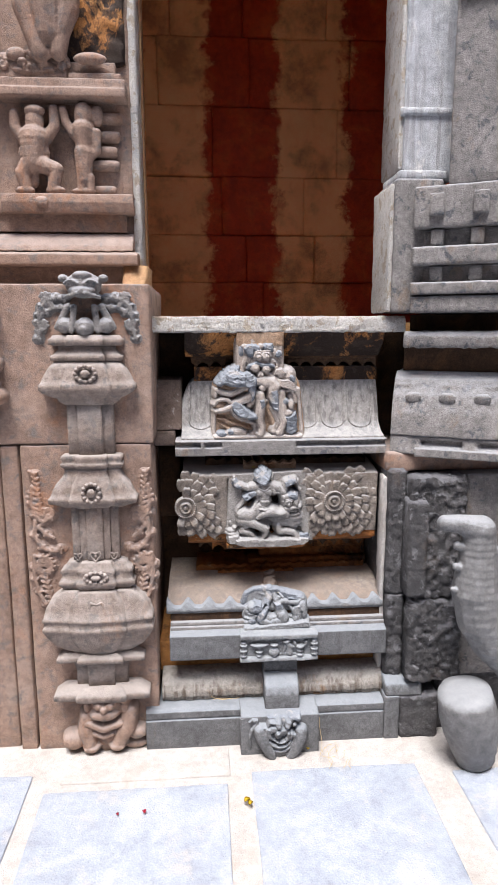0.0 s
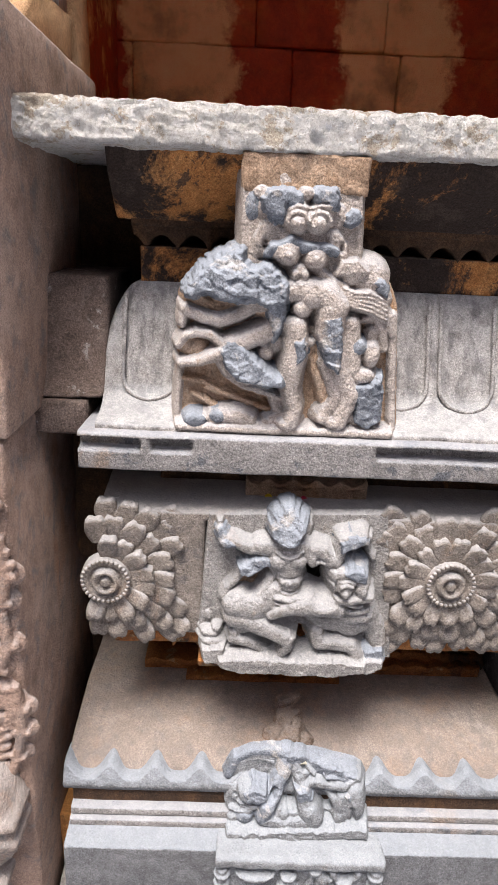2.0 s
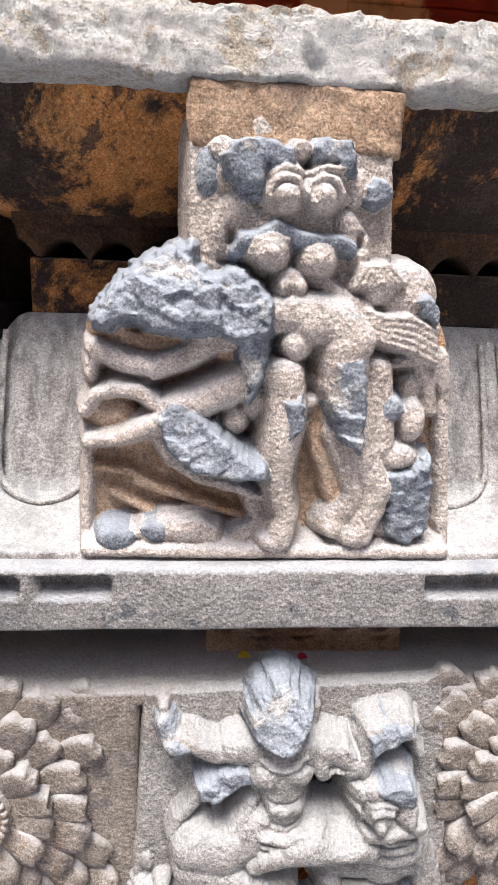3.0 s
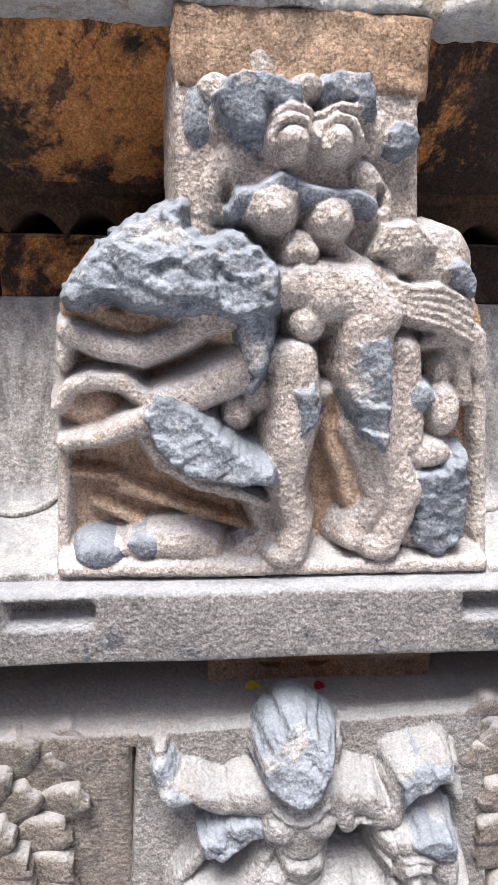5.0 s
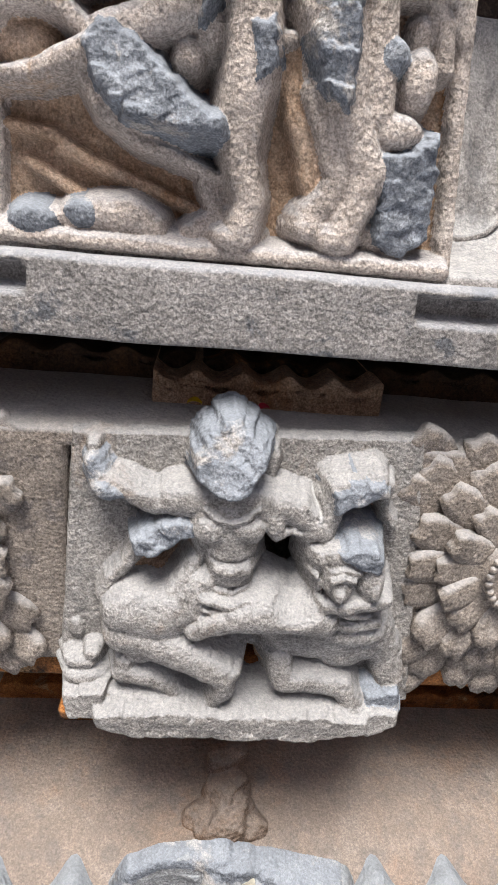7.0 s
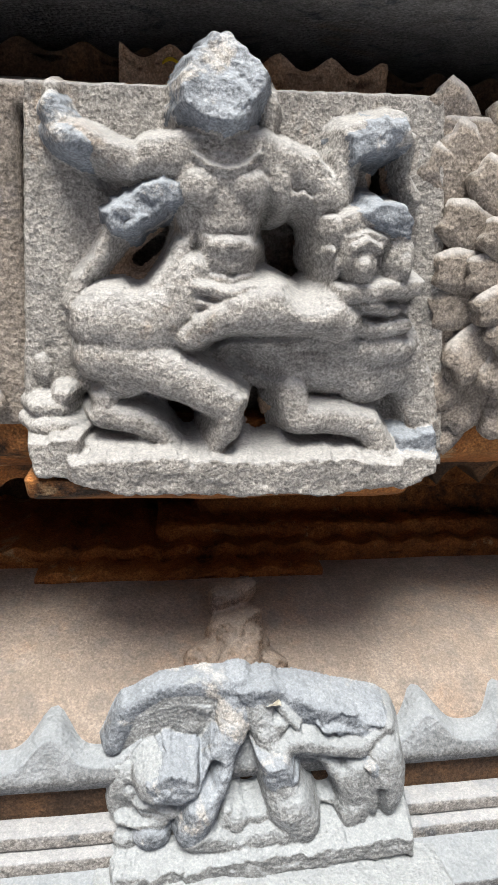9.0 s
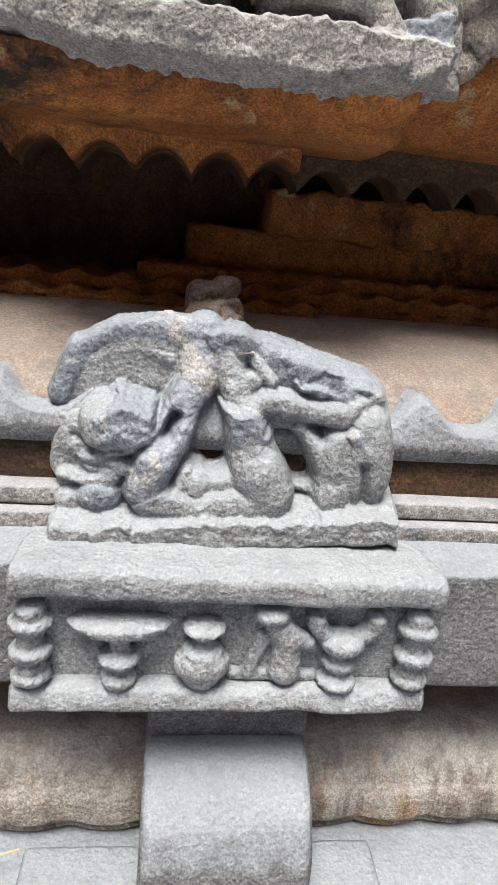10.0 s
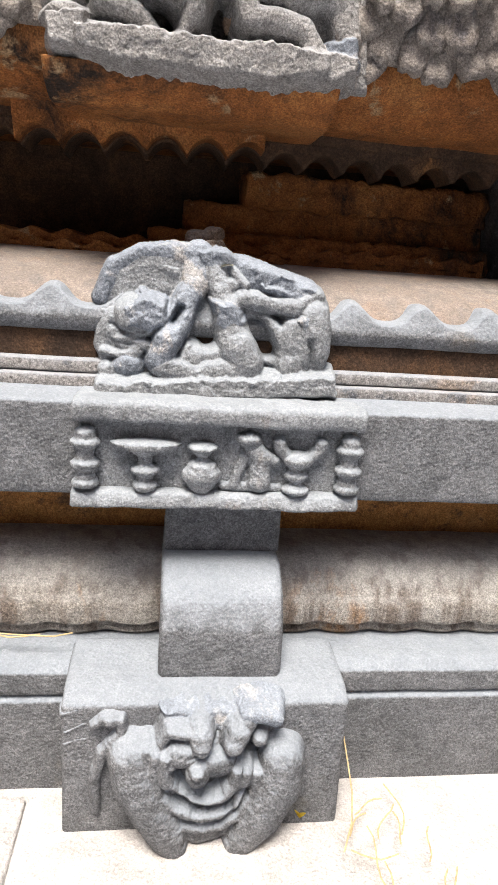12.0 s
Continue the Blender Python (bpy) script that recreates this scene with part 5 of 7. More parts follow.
def upper_carving():
    """Crouching and standing figures, broken, on the cornice's middle projection."""
    s = Relief(-12, 330, 1048, 1405, 2.058, seed=3)
    s.slab([(5.9, 1057.6), (14.1, 1222.8), (16.7, 1243.6), (48.3, 1287.7), (82.1, 1307.8), (257.3, 1296.6), (295.5, 1267.5), (307, 1240.8), (328.1, 1052.8)], 2, m=2, r=6.3)
    s.limb((15.7, 1150.1, 3.9, 12), (13.1, 1113.3, 4.3, 12), (10.9, 1066.4, 4.8, 12))
    s.slab([(93.1, 1399.3), (242.4, 1404.1), (249.8, 1284.4), (91.8, 1271.4)], 17, r=1.8)
    s.limb((299.2, 1229.8, 5.5, 18), (307.8, 1146.1, 5.4, 16), (316, 1066, 5.6, 16))
    s.dome(128.3, 1357.8, 17, 21.1, 30)
    s.dome(105.2, 1359.3, 10.3, 18.9, 22, m=1)
    s.dome(116.4, 1375.6, 10.2, 8.8, 26)
    s.slab([(118.2, 1367.5), (127.8, 1377.7), (149.8, 1379.8), (165.6, 1374.1), (167.6, 1364.7), (156.8, 1361.5), (147.7, 1358.8), (143.3, 1349.1), (130.8, 1347.6), (120.3, 1353.6)], 45, m=1, r=2, rough=3)
    s.slab([(124.7, 1350.5), (141.6, 1354), (145.2, 1341.6), (135.1, 1337.3), (124.8, 1341.1)], 34, m=1, r=2, rough=3)
    s.dome(161.1, 1353, 14.1, 21.5, 40)
    s.dome(161.3, 1340.7, 8.7, 8.7, 57)
    s.limb((149.5, 1342.6, 2, 50), (151.6, 1350.5, 2.3, 52), (159.8, 1354, 2.3, 53), (168.5, 1352.1, 2.3, 52), (173.8, 1343.8, 2, 50))
    s.limb((150.3, 1355.6, 2.3, 46), (159, 1360.7, 2.3, 48), (170.6, 1359.2, 2.3, 46))
    s.dome(160.8, 1340.5, 4.5, 4.2, 60)
    s.dome(192.1, 1353.8, 14.2, 22.3, 40)
    s.dome(187.5, 1341.9, 9.1, 8.8, 57)
    s.limb((177.7, 1343.9, 2, 50), (179.6, 1351.3, 2.3, 52), (187.1, 1354.7, 2.3, 53), (196, 1352.9, 2.3, 52), (201.6, 1344.5, 2, 50))
    s.limb((180.5, 1358.8, 2.3, 46), (189.2, 1362.1, 2.3, 48), (200.4, 1360.6, 2.3, 46))
    s.dome(186.8, 1341.8, 4.5, 4.2, 60)
    s.slab([(181.7, 1375.8), (186, 1381.8), (204.4, 1381.7), (208.6, 1372.1), (209.4, 1360.2), (200.4, 1360.6), (196, 1366.4), (182.8, 1367)], 46, m=1, r=2, rough=3)
    s.dome(171.7, 1375.9, 8, 6.3, 38)
    s.dome(213.3, 1352.8, 9.8, 14, 30)
    s.slab([(222.2, 1352.3), (230.9, 1357.5), (240.2, 1355.3), (241.2, 1347), (229.4, 1340.4), (223.6, 1342.8)], 33, m=1, r=2.1, rough=2)
    s.cut([(179.4, 1368.2), (181.2, 1340.7)], 2.5, 10)
    s.cut([(148, 1362.5), (149.5, 1342.6)], 2.1, 8)
    s.dome(166.5, 1324.8, 41.7, 18.1, 33)
    s.limb((128.3, 1335.8, 11.6, 34), (119, 1317.8, 11.1, 30), (113.2, 1297, 8.5, 24))
    s.limb((208.1, 1327.1, 9.8, 34), (220.6, 1315, 7.9, 30), (227, 1283.5, 5.6, 24))
    s.limb((127.7, 1303.2, 4.5, 38), (133.4, 1311, 5.4, 44), (144.6, 1313.2, 4.7, 46), (156.2, 1321.6, 4.7, 46), (171.5, 1313.6, 5.8, 47), (188.7, 1311.9, 5.5, 46), (202.9, 1312.5, 4.8, 44), (213.7, 1309.4, 3.9, 38), m=1)
    s.limb((137.6, 1302.5, 2.7, 44), (140.5, 1310.7, 2.7, 47), (151.1, 1314.9, 2.7, 48), (162, 1312.1, 2.7, 47))
    s.dome(152.5, 1303.6, 13, 12, 52)
    s.dome(187.1, 1300.6, 13.2, 11.9, 51)
    s.dome(152.2, 1303.2, 5.3, 4.6, 55)
    s.dome(186.5, 1299.6, 4.7, 4.4, 54)
    s.dome(168.2, 1284.4, 11.5, 9.8, 42)
    s.dome(162.5, 1280.7, 4.8, 5.5, 46)
    s.dome(174.6, 1280.9, 4.8, 5.5, 46)
    s.limb((189.8, 1287.5, 6.1, 30), (208.1, 1273.9, 6.5, 32), (228.7, 1265.6, 7.3, 32))
    s.cut([(123.2, 1319.6), (122.9, 1312.2)], 2.9, 16)
    s.cut([(220.8, 1318.2), (220.8, 1312.1)], 2.9, 16)
    s.cut([(116.9, 1297.5), (133.1, 1295.4), (151.4, 1289.5)], 2.2, 10)
    s.dome(260.6, 1278.3, 28.9, 25.9, 30)
    s.dome(266.6, 1251.9, 27.2, 18.9, 28)
    s.dome(237.2, 1282.7, 12.3, 13, 36)
    s.limb((228.1, 1264.6, 2.2, 38), (242.3, 1259.2, 2.2, 40), (261.1, 1260.5, 2.2, 40), (283.8, 1250.3, 2.2, 34))
    s.limb((228.4, 1260.1, 2.2, 38), (242.6, 1255.1, 2.2, 40), (261.6, 1255, 2.2, 40), (284.4, 1244.6, 2.3, 34))
    s.limb((228.7, 1255.6, 2.2, 38), (242.9, 1250.9, 2.2, 40), (262.1, 1249.4, 2.2, 40), (285, 1238.8, 2.3, 34))
    s.limb((229, 1251.1, 2.2, 38), (243.3, 1246.7, 2.2, 40), (262.6, 1243.7, 2.2, 40), (285.5, 1233, 2.3, 34))
    s.limb((229.3, 1246.5, 2.2, 38), (243.6, 1242.5, 2.2, 40), (263.1, 1238.1, 2.2, 40), (286.1, 1227.2, 2.3, 34))
    s.limb((231.8, 1282.5, 1.8, 37), (233.3, 1286, 1.8, 38), (237.7, 1286.8, 1.8, 38), (241.6, 1283.6, 1.8, 37))
    s.limb((227.2, 1282.4, 1.8, 37), (230.2, 1289.2, 1.8, 38), (238.8, 1290.7, 1.8, 38), (246, 1284.6, 1.8, 37))
    s.limb((222.5, 1282.4, 1.8, 37), (227.2, 1292.4, 1.8, 38), (239.9, 1294.7, 1.8, 38), (250.4, 1285.5, 1.8, 37))
    s.limb((217.8, 1282.3, 1.8, 37), (224.2, 1295.6, 1.8, 38), (241, 1298.6, 1.8, 38), (254.8, 1286.5, 1.8, 37))
    s.slab([(266.7, 1272.8), (274.7, 1278.1), (284.7, 1266.1), (285, 1255.6), (273.4, 1260.7)], 37, m=1, r=2.2, rough=2)
    s.limb((279.8, 1241.1, 10, 26), (293, 1226.3, 8.6, 24), (299.9, 1206.9, 5.6, 20))
    s.slab([(25.5, 1251.8), (41.9, 1276.6), (63.1, 1293.1), (95.3, 1307.2), (98.4, 1287.4), (112.8, 1283.5), (118.7, 1246.8), (94, 1243.9), (66.9, 1248), (52.1, 1256.7), (33.3, 1246.9)], 50, m=1, tilt=(0.12, -0.25), r=5.4, rough=5)
    s.slab([(57, 1280.8), (94.6, 1291.4), (116, 1279.2), (117.8, 1250.2), (84.3, 1253.1), (59.7, 1262.5)], 56, m=1, tilt=(0.1, -0.3), r=3.9, rough=6)
    s.slab([(108.4, 1281.5), (125.7, 1291.2), (140.7, 1281), (153.1, 1266.9), (152.2, 1249.9), (128.6, 1239.7), (115.1, 1246.2)], 58, m=1, tilt=(0.3, -0.2), r=3.4, rough=5)
    s.slab([(130.1, 1250.3), (150.5, 1255.5), (152.3, 1235.5), (148.7, 1213.2), (140.6, 1194.9), (137.2, 1213.1), (131.7, 1231.9)], 54, m=1, tilt=(0.2, 0), r=2.8, rough=4)
    s.limb((24, 1243.8, 5.8, 20), (64, 1235.4, 7.3, 24), (107.8, 1237.7, 8, 28), (133.2, 1229.1, 7.3, 32), m=2)
    s.limb((152.7, 1259, 12.5, 46), (178.5, 1261, 16.1, 48), (204, 1256.2, 18.2, 52), (218.7, 1241.2, 16.2, 53))
    s.dome(175.1, 1238.5, 12.1, 12.1, 46)
    s.dome(187.1, 1254.3, 17.5, 15.7, 50)
    s.limb((213.4, 1236, 17.6, 54), (213.6, 1209.6, 18.1, 50), (224.9, 1176.3, 14.9, 46), (234.4, 1149, 12.2, 43))
    s.slab([(203.6, 1227.3), (224.7, 1230.9), (228.1, 1195.8), (227.9, 1155.3), (212.2, 1170.3), (203.5, 1195.7)], 53, m=1, tilt=(0.15, 0.05), r=3.6, rough=4)
    s.limb((209.8, 1166.4, 9.2, 34), (222.2, 1143.4, 9.3, 36), (231.5, 1119.3, 9.5, 36), (223.7, 1105.1, 9.5, 36), (213.8, 1092, 10.4, 34))
    s.limb((236.1, 1150.7, 10, 42), (246.8, 1125.1, 12.5, 42), (244.9, 1106.3, 11.1, 40), (236.3, 1087.8, 11.9, 40))
    s.dome(216.7, 1088.6, 12, 8, 36)
    s.dome(232.6, 1082.9, 14.3, 8, 40)
    s.limb((190.8, 1191.6, 6.2, 24), (199.2, 1160.4, 8.6, 24), (212.7, 1128, 8.8, 24), (215, 1115.6, 8.1, 24), m=2)
    s.limb((196.5, 1187.1, 5.5, 20), (215.8, 1164.7, 6.3, 26))
    s.dome(190.3, 1193, 5.3, 5.3, 34)
    s.limb((197.5, 1211, 7.6, 28), (207, 1218.9, 7.5, 34))
    s.limb((167.9, 1212.7, 15, 48), (170.3, 1186.2, 15.9, 50), (166.2, 1154.3, 14.8, 48), (166.9, 1126.3, 11.4, 44), (174.5, 1101.6, 9.3, 42), (171.1, 1085.3, 10.9, 42))
    s.dome(165.5, 1079.2, 13.3, 7, 42)
    s.slab([(166.1, 1195.4), (180.2, 1199), (182.9, 1177.4), (172.5, 1166.4)], 52, m=1, r=2.9, rough=2)
    s.limb((24.6, 1230.1, 7, 34), (46.8, 1220.7, 7.8, 34), (68.3, 1217.5, 8.6, 36), (93.5, 1227.3, 9.2, 38), (113, 1239.9, 9.1, 42), (128.9, 1240, 7.8, 42))
    s.limb((20.2, 1220.8, 4.3, 28), (19.2, 1209.8, 3.6, 26))
    s.limb((14.1, 1180.1, 3.7, 26), (23.6, 1194.9, 4.7, 30), (38.6, 1200.3, 5, 32), (56.9, 1198.1, 5.4, 34), (71.8, 1187.1, 5.1, 34))
    s.dome(34, 1179.1, 20.6, 13.5, 20, m=2)
    s.limb((82.3, 1184.4, 10.8, 40), (104.1, 1192, 12.2, 42), (129.1, 1205, 12.9, 44), (143.3, 1215.8, 11.5, 44))
    s.limb((17.9, 1157.8, 4.8, 32), (41.4, 1161.3, 5.5, 36), (60.3, 1169.6, 8, 40), (75.1, 1175.5, 8.6, 42))
    s.slab([(69.7, 1179.4), (79.7, 1190), (93.6, 1188.3), (112.9, 1173.3), (132.7, 1155.6), (151.8, 1145.1), (155, 1136), (125.7, 1137.7), (98.6, 1141.6), (79.8, 1157.7)], 53, m=1, tilt=(0.1, -0.2), r=3.5, rough=4)
    s.dome(131.9, 1178.6, 10.1, 11.9, 34)
    s.dome(144.5, 1193.1, 8.1, 12.6, 36)
    s.dome(131.2, 1151.2, 11.8, 7.9, 18)
    s.limb((67.7, 1166.5, 3.3, 34), (81.4, 1145.4, 4.5, 34), (103.9, 1131, 5, 32), (130.8, 1123, 4.7, 30), (156.8, 1113.4, 3.2, 26))
    s.limb((52.3, 1121.9, 3.1, 14), (79.9, 1114, 3.6, 16), (111.7, 1103.3, 3.6, 16), (140.2, 1093.7, 3.3, 14), m=2)
    s.limb((21.5, 1134.4, 3.1, 14), (48.9, 1130.7, 3.5, 16), (68.1, 1118.3, 3.5, 16), m=2)
    s.limb((32.2, 1113.4, 3.5, 13), (71.4, 1092.3, 3.6, 14), m=2)
    s.dome(38.3, 1078.4, 15.2, 10.7, 36, m=1)
    s.limb((49.7, 1084.5, 3.9, 28), (65.1, 1077.6, 3.9, 28))
    s.limb((60.6, 1085.2, 7.8, 28), (80.4, 1086.6, 11.6, 32), (99.8, 1087.1, 13.2, 34), (113.5, 1081.2, 10.2, 30))
    s.dome(68.9, 1085.5, 11.5, 9.2, 34, m=1)
    s.limb((147.1, 1111.9, 6.4, 24), (155.3, 1091.7, 7.2, 26), (139.4, 1080, 8, 28))
    s.limb((159.4, 1107, 4.8, 22), (165.7, 1086.5, 5.7, 24))
    s.dome(127.6, 1072.9, 12, 7.2, 26)
    s.limb((241.9, 1219.3, 12, 36), (244.9, 1193.4, 12.2, 36), (249, 1159, 11.6, 36))
    s.limb((258.1, 1226.1, 3.8, 26), (275.3, 1228.1, 4.6, 26), (285.7, 1211.3, 5.5, 26), (289.5, 1188.3, 5.5, 26))
    s.dome(273.7, 1179.9, 10.9, 17.1, 34)
    s.dome(273.1, 1205.1, 7.1, 11.8, 22)
    s.dome(252.9, 1190, 11.4, 11.4, 38, m=1)
    s.dome(262.5, 1151.1, 17.2, 10.2, 36)
    s.dome(251.3, 1136.1, 11.1, 9.5, 32)
    s.slab([(254, 1135.2), (273.3, 1139.9), (288, 1151), (292.7, 1127), (294.7, 1089.7), (278.9, 1075.1), (260, 1082.5), (259.8, 1110.9)], 36, m=1, tilt=(0, 0.1), r=4, rough=5)
    s.limb((249.2, 1089.9, 7.4, 24), (267.2, 1080.2, 5.9, 22))
    s.limb((15.5, 1070, 5.3, 34), (119.3, 1069.3, 5.5, 36), (309.1, 1069, 5.8, 34))
    return s.body("carved_group_relief", (FIGURE, BROKEN, STAINED), "weathered granite relief of broken entwined figures on the cornice")


def rider_carving():
    s = Relief(20, 360, 672, 975, 2.036, seed=5)
    s.slab([(50.3, 739.7), (61.3, 936.3), (324.1, 946.7), (356.1, 693.7), (59.3, 698.6)], 5, r=2.3)
    s.slab([(97.4, 817.1), (121.4, 848.4), (158.5, 872.7), (152.2, 844.1), (133.8, 818)], 7, m=2, r=1.5)
    s.dome(206.9, 781.1, 23.8, 11.9, 8, m=2)
    s.dome(152, 924.2, 6.1, 13.5, 20)
    s.dome(207.1, 924.4, 6.3, 14.7, 20)
    s.dome(180.8, 925.3, 25.8, 12.6, 14)
    s.slab([(151.7, 936.3), (158.4, 949.6), (164.8, 952.9), (170.3, 961.7), (180.2, 961.3), (191.4, 950.6), (200.4, 942.3), (198.6, 931.6), (188.1, 916.1), (176.5, 910.9), (165.2, 914.7), (153.3, 922.8)], 46, m=1, tilt=(0.1, -0.45), r=1.9, rough=3)
    s.dome(177.5, 909.6, 16, 10, 36)
    s.limb((138.7, 896, 12.4, 36), (160.9, 899, 13.8, 40), (197.2, 899.9, 15.4, 42), (225.6, 893.1, 13.2, 38))
    s.dome(178.9, 885.6, 30.5, 23.2, 45)
    s.limb((181, 876.2, 24.1, 44), (181.9, 846.9, 17.9, 43), (182, 823, 20.3, 42))
    s.dome(165.7, 880.2, 13.1, 11.1, 47)
    s.dome(192.2, 881.4, 13.4, 11.4, 47)
    s.limb((160.7, 896.5, 1.6, 44), (168.8, 890.6, 1.6, 47), (179.6, 888.6, 1.6, 48), (190.8, 891.7, 1.7, 47), (198.9, 899.2, 1.7, 44))
    s.cut([(166.7, 855.7), (184, 853.6), (202.8, 857.1)], 1.8, 4)
    s.cut([(166.3, 834.6), (184.7, 830.8), (204.8, 835.8)], 1.9, 5)
    s.dome(183.3, 847, 14.3, 7.5, 46)
    s.dome(182.1, 847.8, 3.4, 2.7, 48)
    s.limb((163.6, 823.2, 3.1, 48), (182, 819.1, 3.4, 50), (202.2, 824.2, 3.2, 48))
    s.limb((165.2, 813.4, 2.8, 46), (182.4, 809.9, 2.8, 48), (200.1, 813.5, 2.8, 46))
    s.limb((147.9, 897.9, 9.9, 34), (124.9, 891.5, 9.2, 32), (102.5, 900.6, 9, 32), (86.2, 906.4, 8.5, 32))
    s.limb((85.3, 906.3, 8.2, 32), (79.3, 920, 6.9, 28), m=1)
    s.dome(90.4, 901.7, 12.5, 6.3, 36, turn=25, m=1)
    s.dome(78.1, 928.1, 4.4, 6.3, 20)
    s.slab([(109.1, 862), (120.1, 873.6), (140.7, 883.5), (155.2, 882.2), (153.3, 872.6), (138.7, 862.9), (123.3, 852.5), (113.5, 853.5)], 38, m=1, tilt=(0.1, -0.2), r=2.3, rough=4)
    s.limb((159.9, 875.6, 6.1, 32), (157.7, 855.7, 6.2, 34), (151.6, 835.3, 6.9, 36), (141.3, 818.1, 7.6, 38))
    s.limb((110.4, 852, 4.8, 24), (104.9, 836.5, 5.5, 24), (91.8, 822.3, 4.8, 24), (86.1, 808.3, 4.5, 26))
    s.limb((116.7, 846.9, 3.5, 18), (98.7, 821.8, 3.1, 18))
    s.dome(112.3, 799, 26.3, 24.3, 42)
    s.limb((103.9, 798.8, 18.5, 42), (131.1, 796.5, 23.1, 46), (151.6, 808.7, 18.9, 44), (163.4, 831.1, 11.7, 42))
    s.limb((104.9, 777.3, 17.8, 40), (129.1, 774.8, 20.1, 44))
    s.dome(118.1, 761.8, 14.8, 12, 36)
    s.limb((157.8, 791.3, 6.2, 48), (168.5, 799.2, 8.3, 52), (185.4, 807.4, 11.7, 54), (212.4, 812.5, 16, 57), (242.9, 812.1, 16.5, 55), (257.6, 803.8, 12.5, 50))
    s.dome(160.3, 790.3, 7.6, 5.2, 48)
    s.limb((134.4, 773.5, 18, 46), (160.6, 761.4, 14.9, 48), (182.1, 750.8, 12.3, 50), (190.7, 749, 8, 48))
    s.limb((186.9, 748.2, 10.2, 50), (184.8, 732.3, 8.9, 46), (175.1, 719.3, 7.5, 42))
    s.dome(171.5, 716.1, 9, 4.5, 42)
    s.limb((103.3, 738.6, 9.6, 34), (128.4, 733.4, 9.1, 34), (142, 726.6, 7.4, 34), (152.4, 714.6, 6.8, 34))
    s.dome(154.2, 713.3, 11.2, 5.2, 36)
    s.dome(105.2, 747.5, 9.3, 9.3, 32)
    s.dome(133.7, 720.6, 8.2, 5.2, 28)
    s.limb((176.9, 773, 9.9, 18), (215.7, 775.6, 22.2, 28), (260.5, 777.3, 25.7, 34), (297.4, 771.3, 19.3, 32))
    s.limb((182.1, 779.7, 4.5, 22), (214.9, 785.5, 5.3, 30), (247.9, 790.5, 4.6, 34))
    s.limb((229, 755.8, 10.8, 34), (235.1, 737.2, 10.9, 38), (266.6, 736.2, 10.4, 38), (283, 732, 10.5, 38), (295.9, 716.1, 9.1, 38))
    s.dome(294.4, 711.9, 14, 5.7, 40)
    s.dome(282.1, 763.3, 22.4, 17.6, 32)
    s.dome(219.1, 746.7, 6.4, 6.4, 16)
    s.limb((217.8, 745.6, 4, 12), (208.8, 728.3, 5.7, 10), m=2)
    s.limb((305.4, 786.2, 16.2, 28), (323, 753.1, 15.2, 24), (328.8, 732.7, 12.8, 26))
    s.dome(272.1, 835.9, 34.2, 31.2, 42)
    s.dome(246, 857.7, 12, 10.6, 48)
    s.dome(241.1, 843.9, 8.6, 10.7, 46)
    s.dome(259.9, 863.2, 10.6, 9.2, 50)
    s.slab([(259.8, 869.8), (269.8, 876), (285.7, 875.8), (293, 867.9), (292.3, 854.5), (273, 860.5)], 54, m=1, r=2.8, rough=3)
    s.dome(264.3, 840.2, 9.3, 11.4, 56)
    s.dome(263.2, 838.5, 4.9, 5.6, 60)
    s.limb((254.9, 839.8, 2.1, 54), (256.4, 849.3, 2.5, 56), (263.9, 853, 2.5, 57), (273.1, 849.2, 2.5, 55))
    s.limb((253.7, 843.5, 2.1, 50), (255.7, 854.5, 2.5, 52), (266.5, 858.2, 2.5, 53), (277.2, 853.9, 2.5, 52))
    s.dome(288.3, 844.9, 9.4, 16, 54)
    s.dome(289.7, 841.1, 4.3, 7.2, 57)
    s.dome(246, 835.8, 7.1, 8.6, 50)
    s.dome(244.2, 846.2, 3.5, 3.5, 54)
    s.limb((238, 826.2, 5.4, 46), (255.6, 821.8, 5.4, 52), (276.4, 825.3, 5.8, 54), (302.1, 828.3, 5.6, 50))
    s.dome(275.1, 814.9, 8.2, 4.4, 50)
    s.limb((263.6, 812.7, 3, 46), (291.9, 811.8, 3, 46))
    s.cut([(265.6, 813.2), (286.1, 806), (313.5, 814.3)], 2.4, 8)
    s.limb((263.9, 801.1, 4.9, 42), (282.4, 799.6, 5, 44), (300.1, 803.2, 5, 42))
    s.dome(287, 786.5, 24.2, 10.1, 40)
    s.dome(261.8, 788.1, 11.5, 8.4, 40)
    s.limb((243, 817.9, 4.4, 46), (253.9, 811.3, 4.4, 48))
    s.limb((227.4, 893.1, 12.5, 38), (240.3, 884, 9.9, 38), (249.7, 877.8, 8.6, 38))
    s.limb((252.6, 879.6, 7.9, 36), (254.6, 899.5, 8.5, 36), (257.4, 914, 9.1, 38), (283.4, 920.9, 9.3, 38))
    s.slab([(251.3, 913.3), (264.3, 924.1), (287.2, 924.8), (292.3, 914), (281.2, 903.8), (266.8, 904.9), (254.7, 897.5)], 41, m=1, tilt=(0, -0.2), r=2.5, rough=4)
    s.dome(289.5, 896.3, 15.5, 11.6, 10, m=2)
    s.limb((296.6, 915.9, 4.5, 26), (295.9, 895.9, 4.2, 22), (305, 882.4, 4.6, 22))
    s.limb((210.5, 890.4, 6.1, 42), (215, 876.1, 6.2, 44), (229.7, 870.2, 6.3, 42), (240.4, 875.7, 5.7, 40))
    s.dome(218.1, 871.3, 5.8, 6.9, 47)
    s.dome(235.2, 867.1, 5, 5.7, 42)
